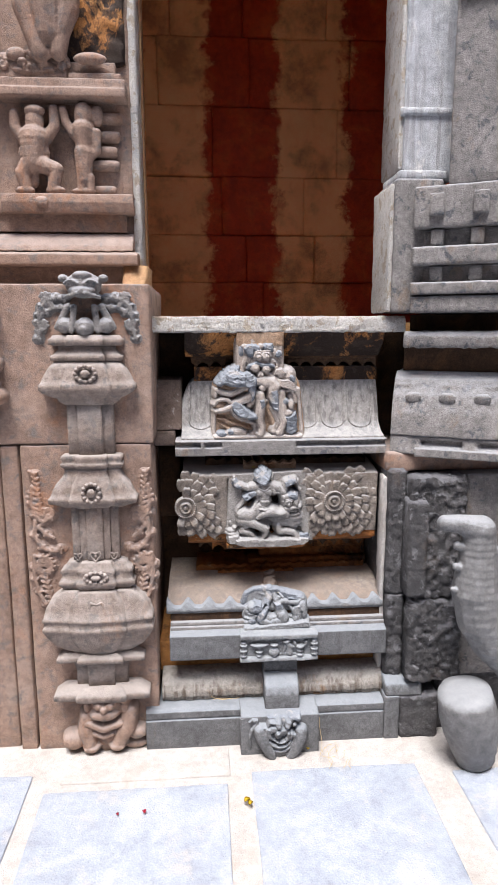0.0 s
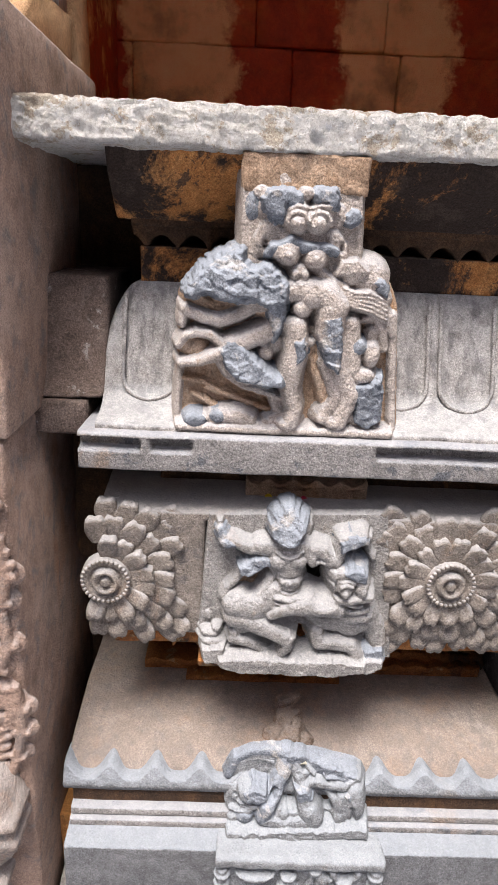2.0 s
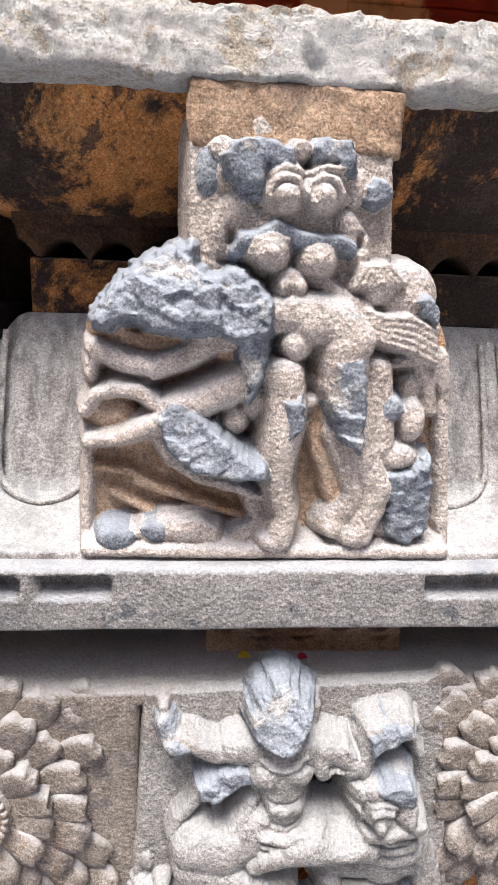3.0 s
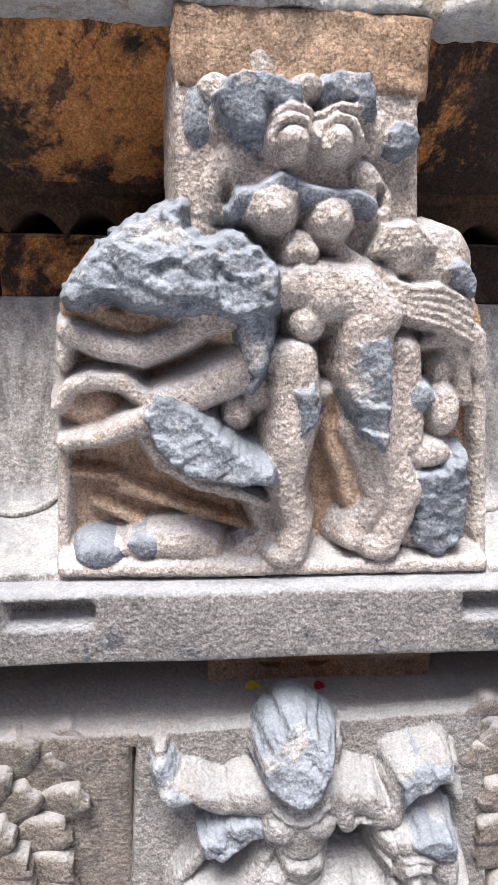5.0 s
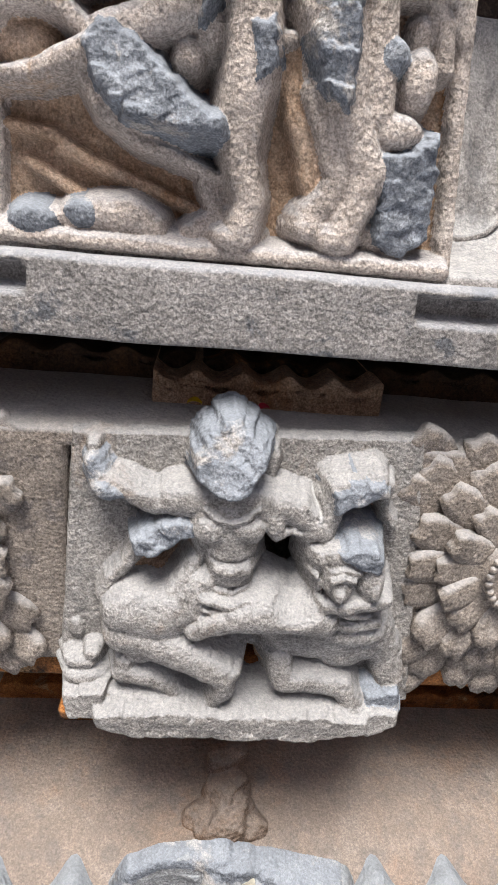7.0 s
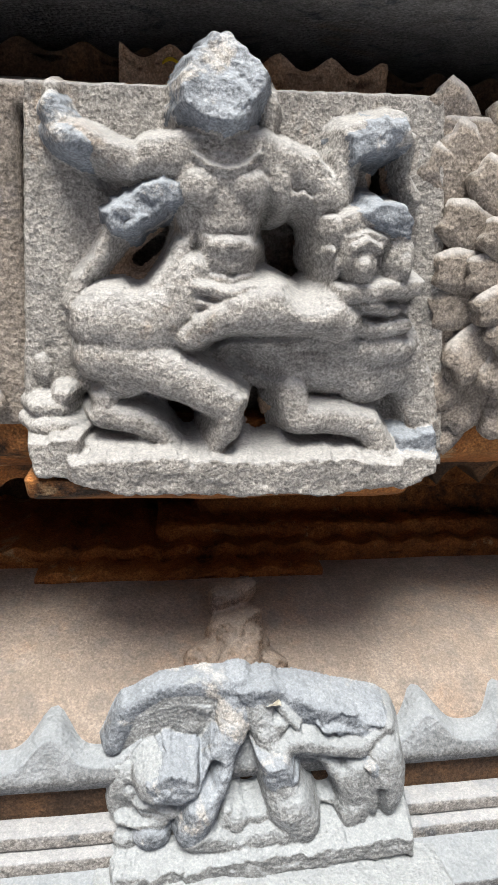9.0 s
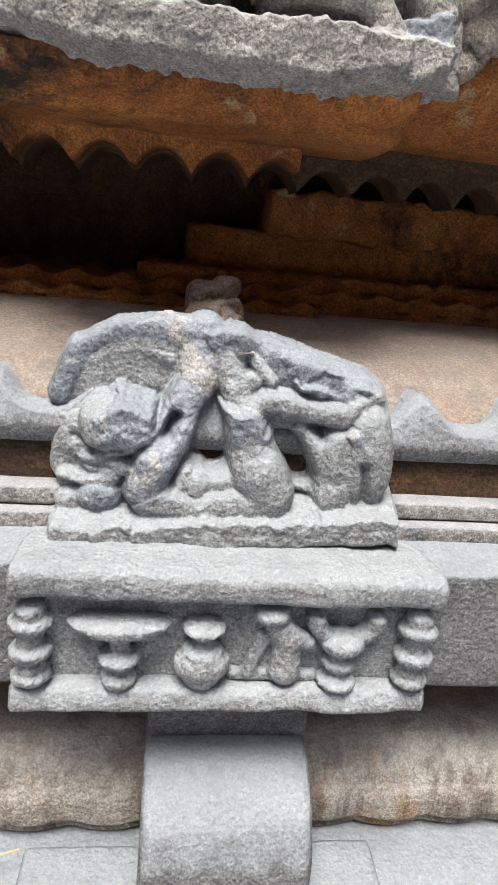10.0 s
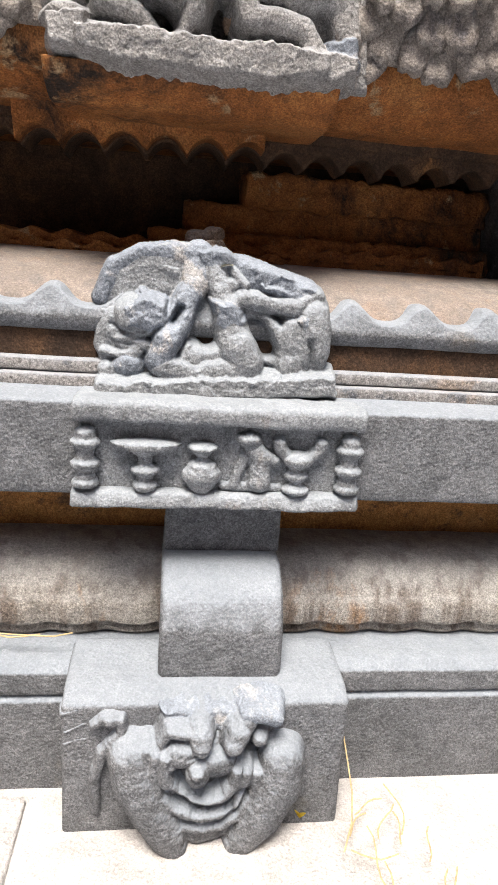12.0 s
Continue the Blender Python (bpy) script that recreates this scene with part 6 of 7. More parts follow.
    s.limb((232.5, 901.6, 2.8, 36), (239.7, 892.1, 2.8, 38))
    s.limb((227.4, 878.3, 2.1, 42), (238.6, 868.9, 2.1, 42))
    s.slab([(83.1, 712.1), (152.1, 715.6), (188.9, 712.6), (261.5, 714.3), (306.6, 710.7), (307.3, 696.5), (263.7, 686.5), (119.5, 688.2), (84.2, 697)], 48, tilt=(0, 0.05), r=1.7, rough=2)
    s.slab([(57.3, 721.2), (89.2, 725.9), (85.7, 696.2), (60, 699.1)], 38, r=1.8, rough=2)
    s.slab([(262.9, 707.8), (304.6, 712.5), (335.3, 712.9), (334.4, 699.3), (311.2, 689.5), (265.3, 688)], 42, r=2, rough=2)
    s.slab([(305.7, 723), (333.3, 730.3), (339.7, 709.8), (329.3, 700.4), (308.6, 703.8)], 34, m=1, r=2.5, rough=2)
    s.cut([(224.2, 857.9), (233.4, 829.3)], 13.7, 60)
    s.cut([(152.6, 737.9), (164.2, 723.6)], 7.8, 30)
    s.cut([(191.9, 777.5), (211.6, 767.9)], 9.4, 24)
    s.cut([(206.7, 743.8), (211.5, 723.2)], 8.8, 30)
    s.cut([(127.1, 836.9), (148.3, 855)], 7.8, 24)
    s.cut([(284.7, 900.6), (286.7, 888.6)], 7.6, 26)
    s.cut([(97.7, 892.6), (114, 877.2)], 4.7, 10)
    s.cut([(85.8, 744), (93, 744)], 3.6, 20)
    s.dome(68.3, 740.6, 12.8, 6.4, 24)
    s.dome(72, 728, 15.7, 7.1, 28)
    s.dome(63.5, 764.5, 7.2, 10.8, 10)
    s.dome(77.6, 749, 6.4, 5.7, 24)
    s.limb((78.9, 716.1, 5, 30), (130.1, 714.9, 3.7, 34))
    return s.body("carved_rider", (CARVED, BROKEN, STAINED), "weathered granite relief of a headless rider on a beast", 8)


def low_carving():
    s = Relief(80, 370, 390, 570, 2.002, seed=7)
    s.slab([(98.3, 390.2), (99.3, 443.7), (105.4, 486.6), (117.7, 517.2), (142.5, 531.9), (167.6, 538.7), (204.6, 537.2), (235.4, 530.5), (279.6, 517), (309.2, 505.6), (327.6, 486.8), (344.6, 450.4), (352.3, 402.3)], 8, r=3.5)
    s.limb((105.4, 483.8, 7.2, 13.4), (117.4, 513, 8.6, 9.8), (142.7, 527.2, 8.7, 8.2), (171.7, 530.8, 9.5, 9.5), (195.8, 527.7, 11.7, 13.6), m=1)
    s.limb((125.2, 506.9, 5.1, 8.6), (153.9, 518.3, 5.1, 8.5), (176.4, 511.1, 5.2, 10.3))
    s.dome(162.3, 494.9, 22.3, 16.7, 9.9)
    s.dome(143.8, 468.7, 22.7, 18.6, 43.5)
    s.slab([(130.7, 477), (147.4, 488.7), (164.8, 482.9), (169.6, 468.8), (155.4, 456.9), (134.4, 461.1)], 44.3, m=1, r=3.4, rough=4)
    s.dome(117.8, 455.3, 14.3, 21.4, 25.9)
    s.limb((109.3, 470.2, 5, 19.0), (107.1, 441.1, 5.7, 25.2), (114.9, 422.9, 5.1, 28))
    s.dome(135.3, 446.3, 14.2, 9.2, 34.7)
    s.dome(146.4, 443.4, 10.7, 5.7, 38)
    s.dome(134.9, 423, 14.2, 11.7, 42, m=1)
    s.dome(115.6, 417.1, 10.7, 10, 36)
    s.dome(139.5, 434.6, 7.8, 5.7, 38)
    s.limb((110.1, 435.6, 2.8, 32), (123.3, 433, 2.8, 36), (144.8, 437.2, 2.9, 38))
    s.cut([(116.8, 461.4), (131.4, 454.7), (149.7, 457.8)], 2.2, 6)
    s.cut([(120.6, 444.3), (140.9, 443.6)], 1.9, 5)
    s.limb((198.3, 528, 14.7, 14.3), (194.8, 499.8, 12.4, 25.3), (182.7, 471.8, 12.1, 37.9), (170.8, 448.4, 12.2, 50), (163.8, 430, 12, 50), m=1)
    s.limb((165.8, 426.3, 11.3, 50), (196.7, 418.7, 10.2, 48), (232.9, 424.4, 14, 50))
    s.dome(197.6, 433.6, 10.9, 10.9, 44)
    s.limb((185.4, 424.4, 4.4, 44), (191.6, 442.8, 4.4, 40))
    s.dome(215.9, 437.1, 11.1, 9.6, 42)
    s.limb((208.9, 523.6, 11.1, 16.3), (222.1, 494.9, 11, 28.7), (229, 468.5, 14.6, 42.5), (238.7, 445.7, 18.1, 53), (247, 430.5, 15.5, 52))
    s.slab([(213.8, 486), (231.7, 487.3), (244.3, 469.6), (231, 453.7), (218.8, 468)], 43.1, m=1, r=3.6, rough=2)
    s.slab([(195.3, 533.4), (222.7, 535.7), (234.4, 529.4), (224.4, 515.7), (209.5, 514.5)], 17.1, m=1, r=3, rough=4)
    s.limb((220.3, 524.1, 9.7, 12.8), (243.2, 515.4, 15.1, 17.8), (275.9, 503.6, 16, 23.7), (305.1, 496.8, 13.9, 26.9), m=1)
    s.slab([(245.1, 522), (275.7, 517.1), (308.2, 504.5), (316.3, 489.7), (294.1, 493.9), (262.4, 501.1)], 25.9, m=1, tilt=(0, -0.3), r=3.8, rough=6)
    s.limb((222, 481.2, 7.3, 35.0), (243.7, 491.4, 8.2, 31.4), (270.1, 487.3, 7.5, 33.9), (292.8, 486.1, 8.4, 35.0), (314.4, 497, 7, 28.4))
    s.limb((231.5, 516.5, 3.7, 19.8), (243.4, 503.4, 3.7, 25.3))
    s.dome(228.5, 502.3, 8.9, 7.4, 25.3)
    s.limb((245.7, 480.7, 6.1, 24.8), (265.1, 471.5, 7.6, 29.5), (278.9, 458.3, 9.2, 35.7), (291.7, 437.3, 10, 42), (297.1, 417.3, 9.4, 42))
    s.dome(291.6, 453.1, 13, 22.9, 42)
    s.dome(312.5, 455.5, 17.6, 36.8, 46)
    s.slab([(296.3, 476.4), (310.9, 481.1), (317, 466.2), (304.1, 461.5)], 41.5, m=1, r=3.1, rough=3)
    s.cut([(307.6, 455.7), (313.5, 409.6)], 2.9, 12)
    s.dome(288.3, 429.8, 9.3, 15.4, 44)
    s.dome(299.6, 418.2, 19.6, 7, 44)
    s.limb((302, 489.1, 7, 28.0), (318.6, 479, 6.3, 30.0))
    s.limb((266.6, 435.4, 4.7, 26), (285.3, 432.1, 4.8, 30))
    s.dome(275.2, 415.8, 11.9, 6.4, 30)
    s.dome(248.5, 418.1, 18.7, 5.2, 50)
    s.cut([(206.3, 480.8), (209.7, 449.7)], 5.4, 60)
    s.cut([(256.5, 464.6), (269.7, 445.2)], 6, 60)
    s.cut([(182, 479.2), (176, 467.2)], 3.7, 30)
    s.slab([(105.5, 408.5), (168.4, 413.4), (330.4, 424.4), (334.8, 406.4), (223.5, 397.9), (109.6, 393.1)], 56, r=1.7, rough=3)
    return s.body("carved_relief", (LOWSTONE, BROKEN, STAINED), "weathered grey relief of crouching forms on the pedestal", 8)


def lion_carving():
    s = Relief(60, 350, -20, 160, 1.862, seed=9)
    s.dome(217, 49.4, 53.4, 48, 18)
    s.dome(216.5, 5, 43.8, 21.9, 14)
    s.limb((166.2, 96.2, 4.5, 32), (163.7, 72.6, 4.5, 32), (168.7, 48.4, 4.6, 32), (180.7, 27.1, 4.7, 32), (198.2, 12.3, 4.7, 32), (218.6, 6.2, 4.8, 32), (238.7, 10.2, 4.8, 32), (255.3, 23.5, 4.8, 32), (265.8, 44.1, 4.8, 32), (268.7, 68.6, 4.8, 32))
    s.limb((174.6, 95.1, 4.5, 36), (172.6, 76.6, 4.5, 36), (176.7, 57.8, 4.6, 36), (186.6, 41.4, 4.6, 36), (200.9, 29.9, 4.7, 36), (217.6, 25.3, 4.7, 36), (233.9, 28.3, 4.7, 36), (247.5, 38.6, 4.8, 36), (256.2, 54.4, 4.7, 36), (258.7, 73.3, 4.7, 36))
    s.limb((182.9, 92.5, 4.5, 38), (181.4, 78.6, 4.5, 38), (184.7, 64.6, 4.5, 38), (192.5, 52.5, 4.6, 38), (203.7, 44, 4.6, 38), (216.8, 40.6, 4.7, 38), (229.6, 42.8, 4.7, 38), (240.2, 50.4, 4.7, 38), (247.1, 62.1, 4.7, 38), (249.2, 76.1, 4.7, 38))
    s.dome(213.5, 86.1, 36.2, 25.9, 26)
    s.dome(197.8, 91.6, 16.1, 12.1, 36)
    s.dome(230.2, 81.8, 18.5, 13.3, 36)
    s.dome(212.5, 74.6, 11.1, 11.1, 42)
    s.dome(212.1, 81, 6, 5, 46)
    s.cut([(186.7, 55.8), (198.7, 44.3), (214.9, 35.6), (241.6, 38.5), (257.9, 53.1)], 4.9, 16)
    s.dome(187, 82.1, 6.1, 5, 34)
    s.dome(251.9, 67, 7.3, 6.3, 34)
    s.limb((200.9, 113.5, 5, 32), (185.9, 115.2, 4.5, 30), (177.3, 98.4, 4, 28))
    s.limb((213.5, 114.5, 11.1, 30), (214.5, 110.6, 11.1, 36), (215.2, 103.3, 8.5, 40))
    s.cut([(201.6, 101.7), (227.5, 100.9)], 1.6, 3)
    s.cut([(203, 92.9), (229, 92.1)], 1.6, 3)
    s.limb((256.7, 120.8, 9.3, 28), (248.7, 112.7, 10.2, 36), (243.8, 103.6, 8.6, 40))
    s.cut([(238.1, 96.9), (259.4, 93.7)], 1.6, 3)
    s.limb((256.5, 126.4, 6.7, 26), (269, 129, 7.2, 28), (282.2, 125, 7.8, 28), m=1)
    s.dome(269.1, 103.7, 6.3, 5.2, 30)
    s.slab([(177.6, 127.9), (247.2, 127.7), (245.6, 112.2), (235.4, 106.2), (206.6, 106.9), (180.6, 111.9)], 14, m=1, r=4.1, rough=2)
    s.limb((153.2, 80.9, 21.8, 36), (156.8, 61.1, 21.9, 40), (171.1, 30.8, 20.3, 42), (187.3, 0.5, 17.6, 42), (192.9, -10.9, 13.6, 40))
    s.limb((293.1, 73.8, 22.3, 36), (289.3, 49, 23.4, 40), (275.4, 18.9, 21.4, 42), (261.4, -6.1, 15.1, 40), (254.1, -14.8, 11.9, 38))
    s.dome(218.7, 5.3, 32.1, 13.9, 30)
    s.limb((189.4, 9.1, 7.4, 26), (216.7, -7, 8.6, 28), (248.7, 2.7, 7.6, 26))
    s.limb((118.9, 14.3, 4.7, 12), (117.5, 49.4, 5.1, 14), (125.1, 81, 5.1, 14), (142.7, 102.4, 5.1, 14), (141, 116.6, 4.5, 14), (127.4, 118.1, 4.5, 14), (117.2, 110.5, 4, 12))
    s.limb((91, 99, 3, 5), (108.8, 107.9, 3, 5))
    s.limb((90.9, 86.5, 3, 5), (108.7, 92.3, 3.1, 5))
    s.limb((88.8, 117.5, 3, 5), (101.3, 122.1, 3, 5))
    s.limb((93.1, 66.5, 2.6, 4), (93.5, 7.1, 2.6, 4))
    s.limb((104.4, 72.5, 2.6, 4), (104.6, 6.5, 2.7, 4))
    s.dome(132.6, 116.6, 7, 6, 16)
    return s.body("carved_lion_mask", (DARKGREY, BROKEN, STAINED), "worn granite monster mask with forelegs on the base block", 10)


def foot_lion():
    s = Relief(-560, -200, -25, 250, 1.944, 1.4, seed=11)
    s.dome(-368.8, 90.3, 74.8, 74.8, 44)
    s.limb((-369.7, 63.1, 51.1, 46), (-376.7, 20.6, 42.8, 40))
    s.dome(-371.6, 170.9, 70.5, 48.6, 58)
    s.limb((-431.7, 197.8, 11.6, 66), (-396.5, 218.4, 12.4, 72), (-374.5, 208.1, 10, 72))
    s.limb((-363.7, 207.5, 10, 72), (-342.6, 215.8, 12.5, 72), (-306.7, 191.5, 11.7, 66))
    s.dome(-394.7, 180.6, 16.6, 16.6, 78)
    s.dome(-356.6, 178.6, 16.6, 16.6, 78)
    s.dome(-376, 169.6, 11.6, 13.3, 84)
    s.dome(-378.5, 143, 46.7, 20, 76)
    s.cut([(-427.5, 103.9), (-389.5, 92.2), (-346.1, 99.6)], 5.8, 7)
    s.dome(-434.1, 170.7, 13.3, 20, 60)
    s.dome(-311, 164.4, 13.5, 20.2, 60)
    s.limb((-432.2, 109.5, 11.7, 64), (-382.2, 86.9, 11.8, 68), (-327.2, 103.9, 11.8, 64))
    s.limb((-417.1, 68, 7.6, 56), (-383.6, 53.2, 7.6, 58), (-351.1, 64.3, 7.6, 56))
    s.limb((-436.9, 122.6, 26.8, 58), (-444, 75.1, 26.8, 64), (-429.8, 20, 20.2, 64))
    s.limb((-293.1, 137.3, 25.4, 56), (-305.3, 81.8, 28.8, 64), (-336.5, 21.4, 20.4, 64))
    s.dome(-426.1, 13.2, 23.6, 11.8, 68)
    s.dome(-337.8, 17.7, 23.7, 11.9, 68)
    s.dome(-488.1, 33.7, 37.1, 32, 56)
    s.dome(-271.9, 51.5, 32.6, 24, 44)
    s.dome(-279.4, 3, 39.9, 17.3, 30)
    return s.body("carved_lion", (BROWN, BROKEN, STAINED), "squatting brown stone lion under the engaged column", 6)


foot_lion()


upper_carving()
rider_carving()
low_carving()
lion_carving()


# ---- pedestal under the lower carving ----
ped = thing("carved_pedestal", "grey carved stone pedestal with small table, vases and posts in relief", "pedestal", (0.22, 1.94, 0.30))
part("core", block(0.094, 0.356, 1.926, 2.02, 0.303, 0.398, 0.004, 0.001, 0.008), LOWSTONE, ped)
part("top_slab", run_x([(1.909, 0.381), (2.0, 0.381), (2.0, 0.402), (1.916, 0.402), (1.909, 0.396)], 0.090, 0.358, 0.004, 0.0022, 0.005, grain=34), LOWSTONE, ped)
part("bottom_rail", run_x([(1.908, 0.301), (2.0, 0.301), (2.0, 0.316), (1.914, 0.316)], 0.089, 0.359, 0.004, 0.002, 0.005, grain=34), LOWSTONE, ped)


def turned_bits(name, x, rows, y=1.920, label=""):
    f = Masses()
    for z, rx, rz in rows:
        ball(f, (x, y, z), (rx, min(rx, 0.016), rz))
    carved(name, f, LOWSTONE, 0.0016, 1, label, "", 0.0015, 0.008, ped)


for x in (0.101, 0.347):
    turned_bits("side_post", x, [(0.322, 0.013, 0.006), (0.328, 0.010, 0.006), (0.334, 0.009, 0.006), (0.340, 0.014, 0.006), (0.347, 0.009, 0.006), (0.353, 0.009, 0.005), (0.360, 0.014, 0.006), (0.368, 0.010, 0.008)])
turned_bits("small_table", 0.155, [(0.3595, 0.014, 0.005), (0.358, 0.028, 0.0045), (0.361, 0.034, 0.004), (0.354, 0.012, 0.005), (0.347, 0.007, 0.008), (0.336, 0.014, 0.006), (0.328, 0.008, 0.008), (0.320, 0.012, 0.006)])
turned_bits("small_vase", 0.207, [(0.359, 0.015, 0.004), (0.355, 0.009, 0.005), (0.347, 0.006, 0.006), (0.340, 0.014, 0.008), (0.332, 0.019, 0.012), (0.324, 0.013, 0.010)])
turned_bits("small_stand", 0.297, [(0.350, 0.016, 0.008), (0.342, 0.008, 0.006), (0.334, 0.012, 0.005), (0.326, 0.007, 0.008), (0.320, 0.014, 0.005)])
f = Masses()
for k in range(13):
    a = math.pi * (1.0 + k / 12)
    ball(f, (0.299 + 0.020 * math.cos(a), 1.924, 0.366 + 0.016 * math.sin(a)), (0.007, 0.011, 0.006))
carved("crescent_bowl", f, LOWSTONE, 0.0016, 1, "", "", 0.0012, 0.008, ped)
f = Masses()
limb(f, (0.250, 1.924, 0.366), (0.262, 1.922, 0.350), 0.008, 0.010)
limb(f, (0.262, 1.924, 0.352), (0.262, 1.922, 0.326), 0.009, 0.011)
limb(f, (0.246, 1.926, 0.348), (0.238, 1.924, 0.322), 0.006, 0.005)
limb(f, (0.258, 1.922, 0.356), (0.276, 1.922, 0.346), 0.007, 0.006)
ball(f, (0.250, 1.922, 0.368), (0.013, 0.012, 0.007))
limb(f, (0.228, 1.926, 0.320), (0.282, 1.926, 0.319), 0.005, 0.005)
carved("small_crouching_form", f, LOWSTONE, 0.0016, 1, "", "", 0.0012, 0.008, ped)


def mortar_stump():
    """A lump of old mortar behind the lower carving."""
    f = Masses()
    for k, (x, z, r) in enumerate(((0.196, 0.495, 0.026), (0.212, 0.500, 0.028), (0.206, 0.520, 0.024), (0.196, 0.542, 0.013), (0.214, 0.548, 0.012), (0.230, 0.498, 0.020), (0.184, 0.503, 0.018))):
        chunk(f, (x, 2.055 + 0.9 * (z - 0.5), z + 0.004), (r, r, r * 1.3), 15 * k, 60 + k)
    return carved("mortar_stump", f, BUFF, 0.002, 1, "broken lump of old mortar on the eave", "mortar lump", 0.003, 0.008)


mortar_stump()


# ---- paving: separate slabs in a cement bed ----
pavement = thing("pavement", "blue-grey stone paving slabs with wide pale cement joints", "pavement", (0, 1.5, 0), kind="structure")
SLABS = ((-0.505, 0.045, 1.755, 1.895), (-0.545, 0.035, 0.95, 1.715), (0.115, 0.665, 1.02, 1.765), (0.78, 1.5, 0.95, 1.72), (-1.4, -0.60, 1.05, 1.80))
rng = random.Random(3)
for k, (a, b, c, d) in enumerate(SLABS):
    part("slab", block(a, b, c, d, -0.05, -0.006 + rng.uniform(-0.002, 0.002), 0.004, 0.0022, 0.03, 9), MORTAR if k == 0 else FLOOR, pavement)
y = 0.93
while y > -4.6:
    x, h = -3.9 + rng.uniform(0, 0.4), rng.uniform(0.55, 0.75)
    while x < 3.9:
        w = rng.uniform(0.55, 0.9)
        part("slab", block(x, x + w - 0.05, y - h + 0.05, y, -0.05, rng.uniform(-0.002, 0.001), 0.008, 0.002, 0.08, 9), FLOOR, pavement)
        x += w
    y -= h

# unseen walls added behind and beside the camera to cut off low sky light
for name, box in (("wall_skyblock_south", (-4.6, 4.6, -5.4, -5.0, 0.0, 6.2)), ("wall_skyblock_west", (-4.6, -4.2, -5.0, 3.4, 0.0, 6.0)), ("wall_skyblock_east", (4.2, 4.6, -5.0, 3.4, 0.0, 6.0))):
    tagged(part(name, block(*box, 0.02, 0.01, 0.3, 3), BROWN), "unseen plain brown wall added to block low sky light", "wall", kind="structure")
tagged(part("wall_far_west", block(-4.2, -1.25, 2.0, 2.9, 0.0, 4.2, 0.02, 0.01, 0.2, 3), BROWN), "plain brown stone temple wall", "wall", kind="structure")
tagged(part("wall_far_east", block(1.28, 4.2, 2.0, 2.9, 0.0, 4.2, 0.02, 0.01, 0.2, 3), GREY), "plain grey stone temple wall", "wall", kind="structure")


# ---- fallen petals, straw ----
def plain_mat(name, col, rough=0.6):
    m, nt, b = node_mat(name)
    v = place_vec(nt)
    nt.links.new(ramp(nt, noise_node(nt, 300, 3, 0.6, v), [(0.3, tuple(c * 0.6 for c in col)), (0.7, col)]), b.inputs["Base Color"])
    b.inputs["Roughness"].default_value = rough
    return m


YELLOW = plain_mat("yellow_petal", (0.85, 0.62, 0.02))
CRIMSON = plain_mat("crimson_petal", (0.55, 0.02, 0.06))
WHITE = plain_mat("white_petal", (0.75, 0.72, 0.62))
STRAW = plain_mat("dry_straw", (0.62, 0.47, 0.25), 0.8)


def fallen_petal(x, y, z, mat, size, seed, label, upright=0):
    rng = random.Random(seed)
    bm = bmesh.new()
    rows = []
    for i in range(6):
        u = i / 5
        w = size * 0.45 * math.sin(math.pi * (0.12 + 0.8 * u))
        lift = size * 0.22 * math.sin(math.pi * u) + 0.0008
        rows.append([bm.verts.new((-w, (u - 0.5) * size, lift + 0.15 * size)), bm.verts.new((0, (u - 0.5) * size, lift)), bm.verts.new((w, (u - 0.5) * size, lift + 0.12 * size))])
    for a, b in zip(rows, rows[1:]):
        for k in range(2):
            bm.faces.new((a[k], a[k + 1], b[k + 1], b[k]))
    bmesh.ops.solidify(bm, geom=bm.faces[:], thickness=0.0006)
    bm.transform(pose(x, y, z, upright, rng.uniform(-10, 10), rng.uniform(0, 360)))
    tagged(part("petal", bm, mat, label=label), category="petal", group="fallen petals")


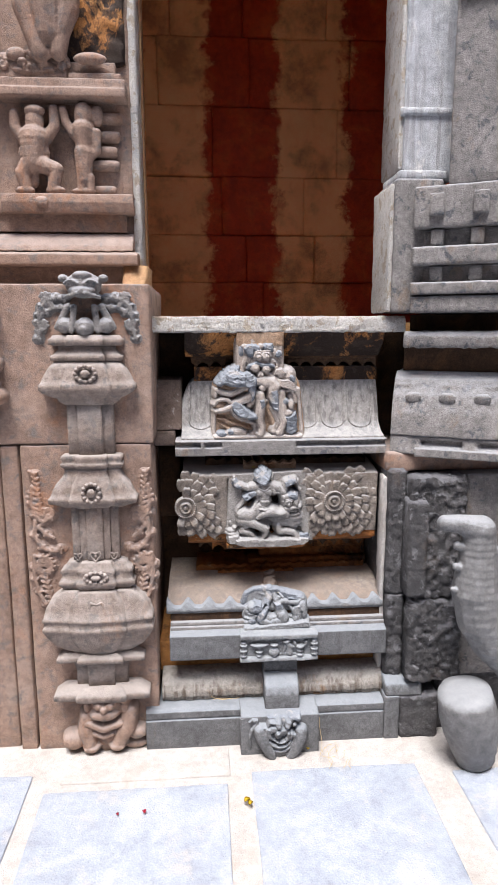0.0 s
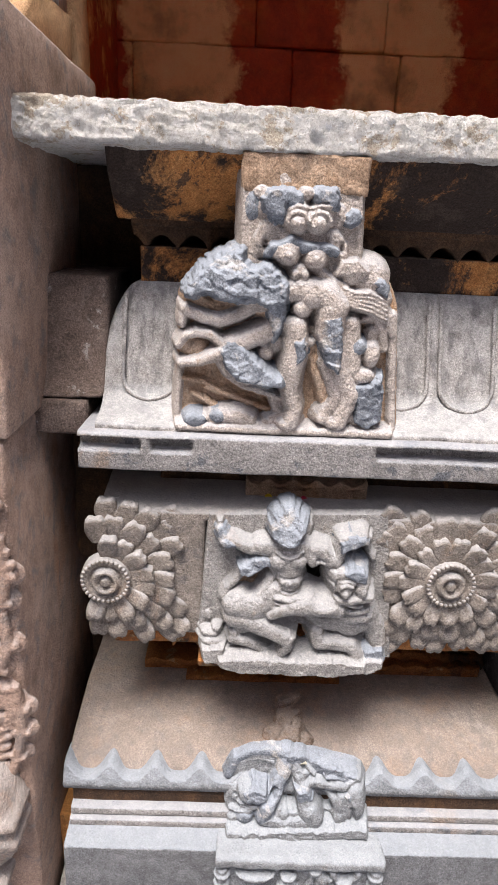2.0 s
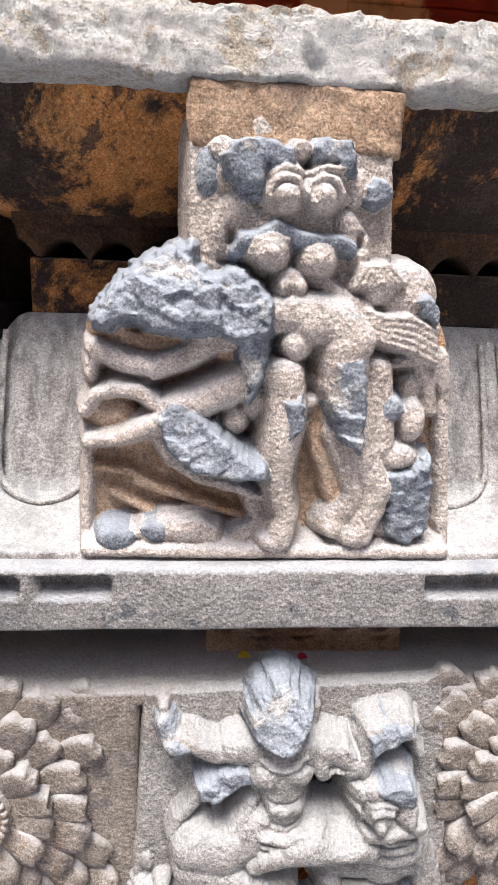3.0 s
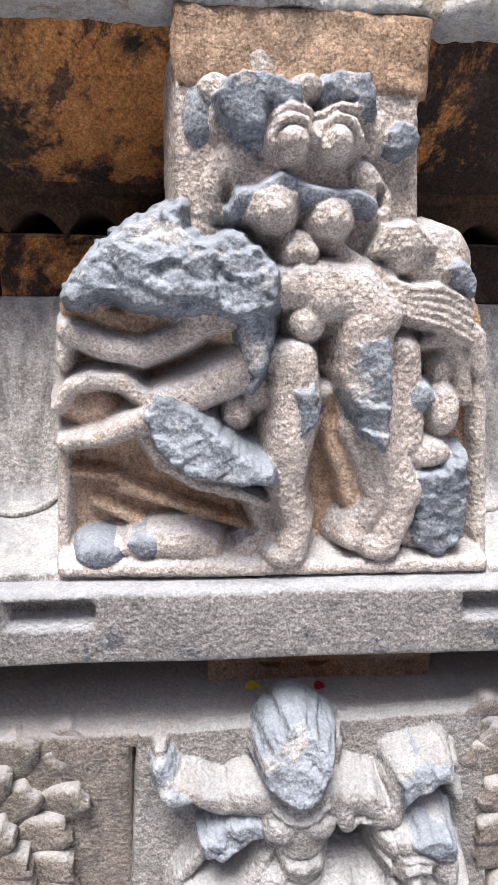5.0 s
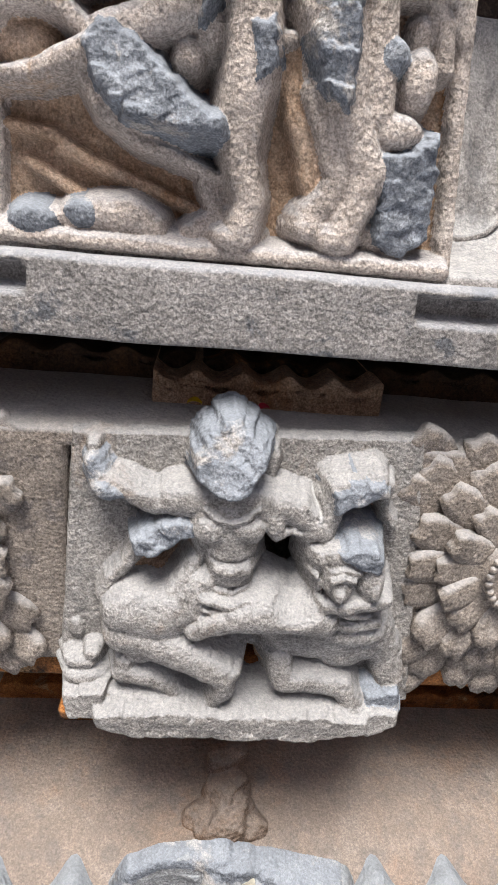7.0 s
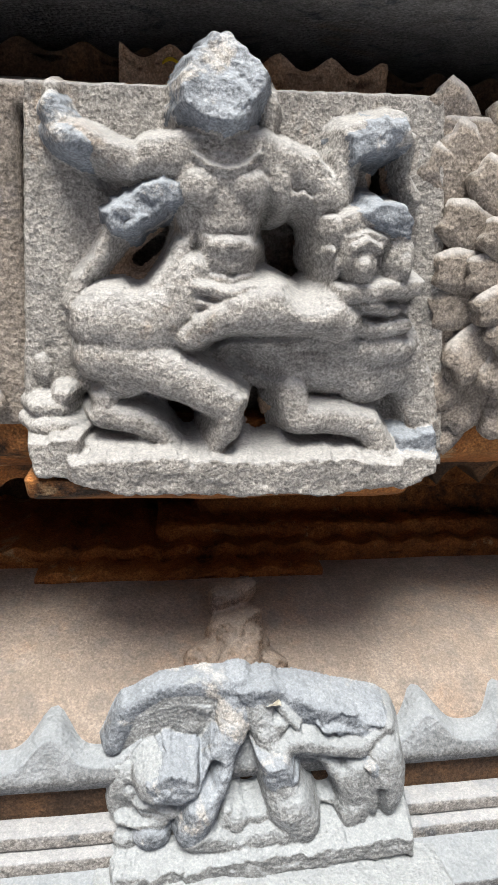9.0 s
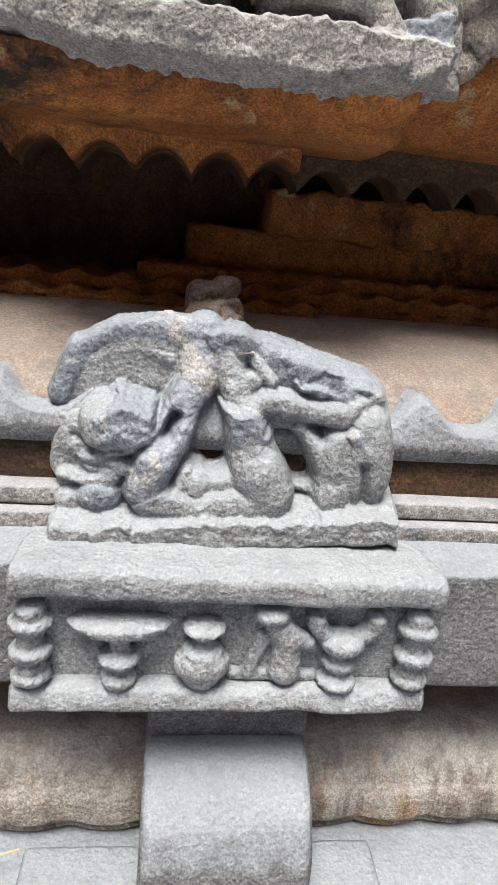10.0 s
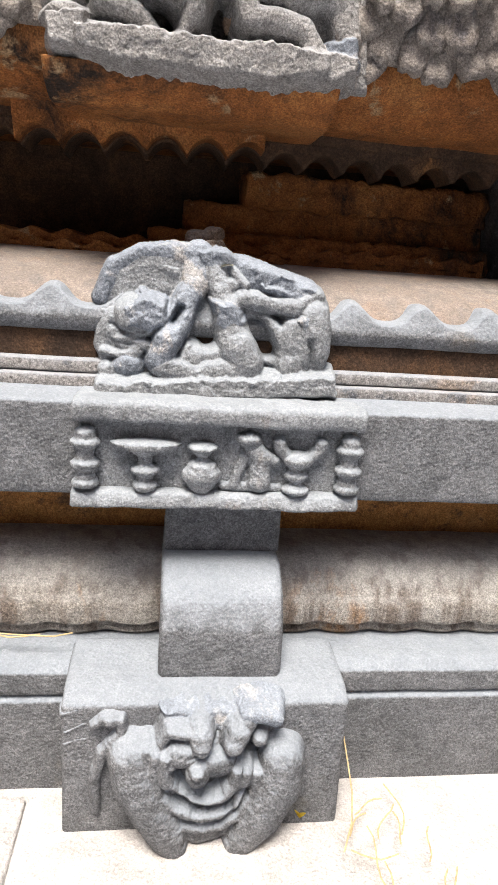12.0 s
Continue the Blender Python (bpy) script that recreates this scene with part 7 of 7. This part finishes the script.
fallen_petal(0.093, 1.625, 0.002, YELLOW, 0.022, 1, "small yellow flower petal on the paving")
fallen_petal(0.100, 1.615, 0.002, YELLOW, 0.018, 2, "small yellow flower petal on the paving")
fallen_petal(-0.221, 1.604, 0.002, CRIMSON, 0.014, 3, "small crimson flower petal on the paving")
fallen_petal(-0.300, 1.600, 0.002, CRIMSON, 0.010, 4, "small crimson flower petal on the paving")
fallen_petal(0.148, 2.054, 0.955, YELLOW, 0.011, 5, "small yellow petal on the frieze top")
fallen_petal(0.201, 2.052, 0.955, CRIMSON, 0.010, 6, "small crimson petal on the frieze top")
fallen_petal(0.078, 2.03, 0.484, CRIMSON, 0.011, 8, "small crimson petal on the eave")
fallen_petal(0.090, 2.035, 0.487, YELLOW, 0.013, 9, "small yellow petal on the eave")
fallen_petal(0.316, 1.846, 0.004, YELLOW, 0.013, 10, "small yellow petal by the base block", 60)
fallen_petal(0.382, 1.966, 0.172, WHITE, 0.010, 11, "pale dry leaf scrap on the moulding")
fallen_petal(0.226, 1.985, 0.517, WHITE, 0.014, 12, "small pale petal on the carving", 30)


def straw(x, y, z, length, turn, tilt, seed):
    rng = random.Random(seed)
    c = bpy.data.curves.new("straw", 'CURVE')
    c.dimensions, c.bevel_depth, c.bevel_resolution = '3D', 0.0008, 1
    s = c.splines.new('POLY')
    s.points.add(5)
    for k in range(6):
        u = k / 5 - 0.5
        s.points[k].co = (length * u, 0.12 * length * math.sin(u * 4 + seed), length * u * math.sin(tilt) + 0.0015 + 0.02 * length * rng.random(), 1)
    me_ob = new("straw_tmp", c)
    deps = bpy.context.evaluated_depsgraph_get()
    me = bpy.data.meshes.new_from_object(me_ob.evaluated_get(deps))
    bpy.data.objects.remove(me_ob)
    bpy.data.curves.remove(c)
    me.materials.clear()
    me.materials.append(STRAW)
    ob = new("straw", me)
    ob.matrix_world = pose(x, y, z, 0, 0, turn)
    tagged(ob, "thin dry straw stalk lying by the base", "straw", "dry straw")


for k in range(11):
    straw(0.36 + 0.09 * random.Random(k).random(), 1.86 - 0.10 * random.Random(k + 50).random(), 0.003, 0.03 + 0.04 * random.Random(k + 90).random(), 180 * random.Random(k + 7).random(), 0.0, k)
straw(0.360, 1.850, 0.045, 0.09, 70, 1.2, 31)
straw(0.04, 1.935, 0.150, 0.09, 12, 0.02, 41)
straw(0.02, 1.940, 0.150, 0.07, -10, 0.02, 42)
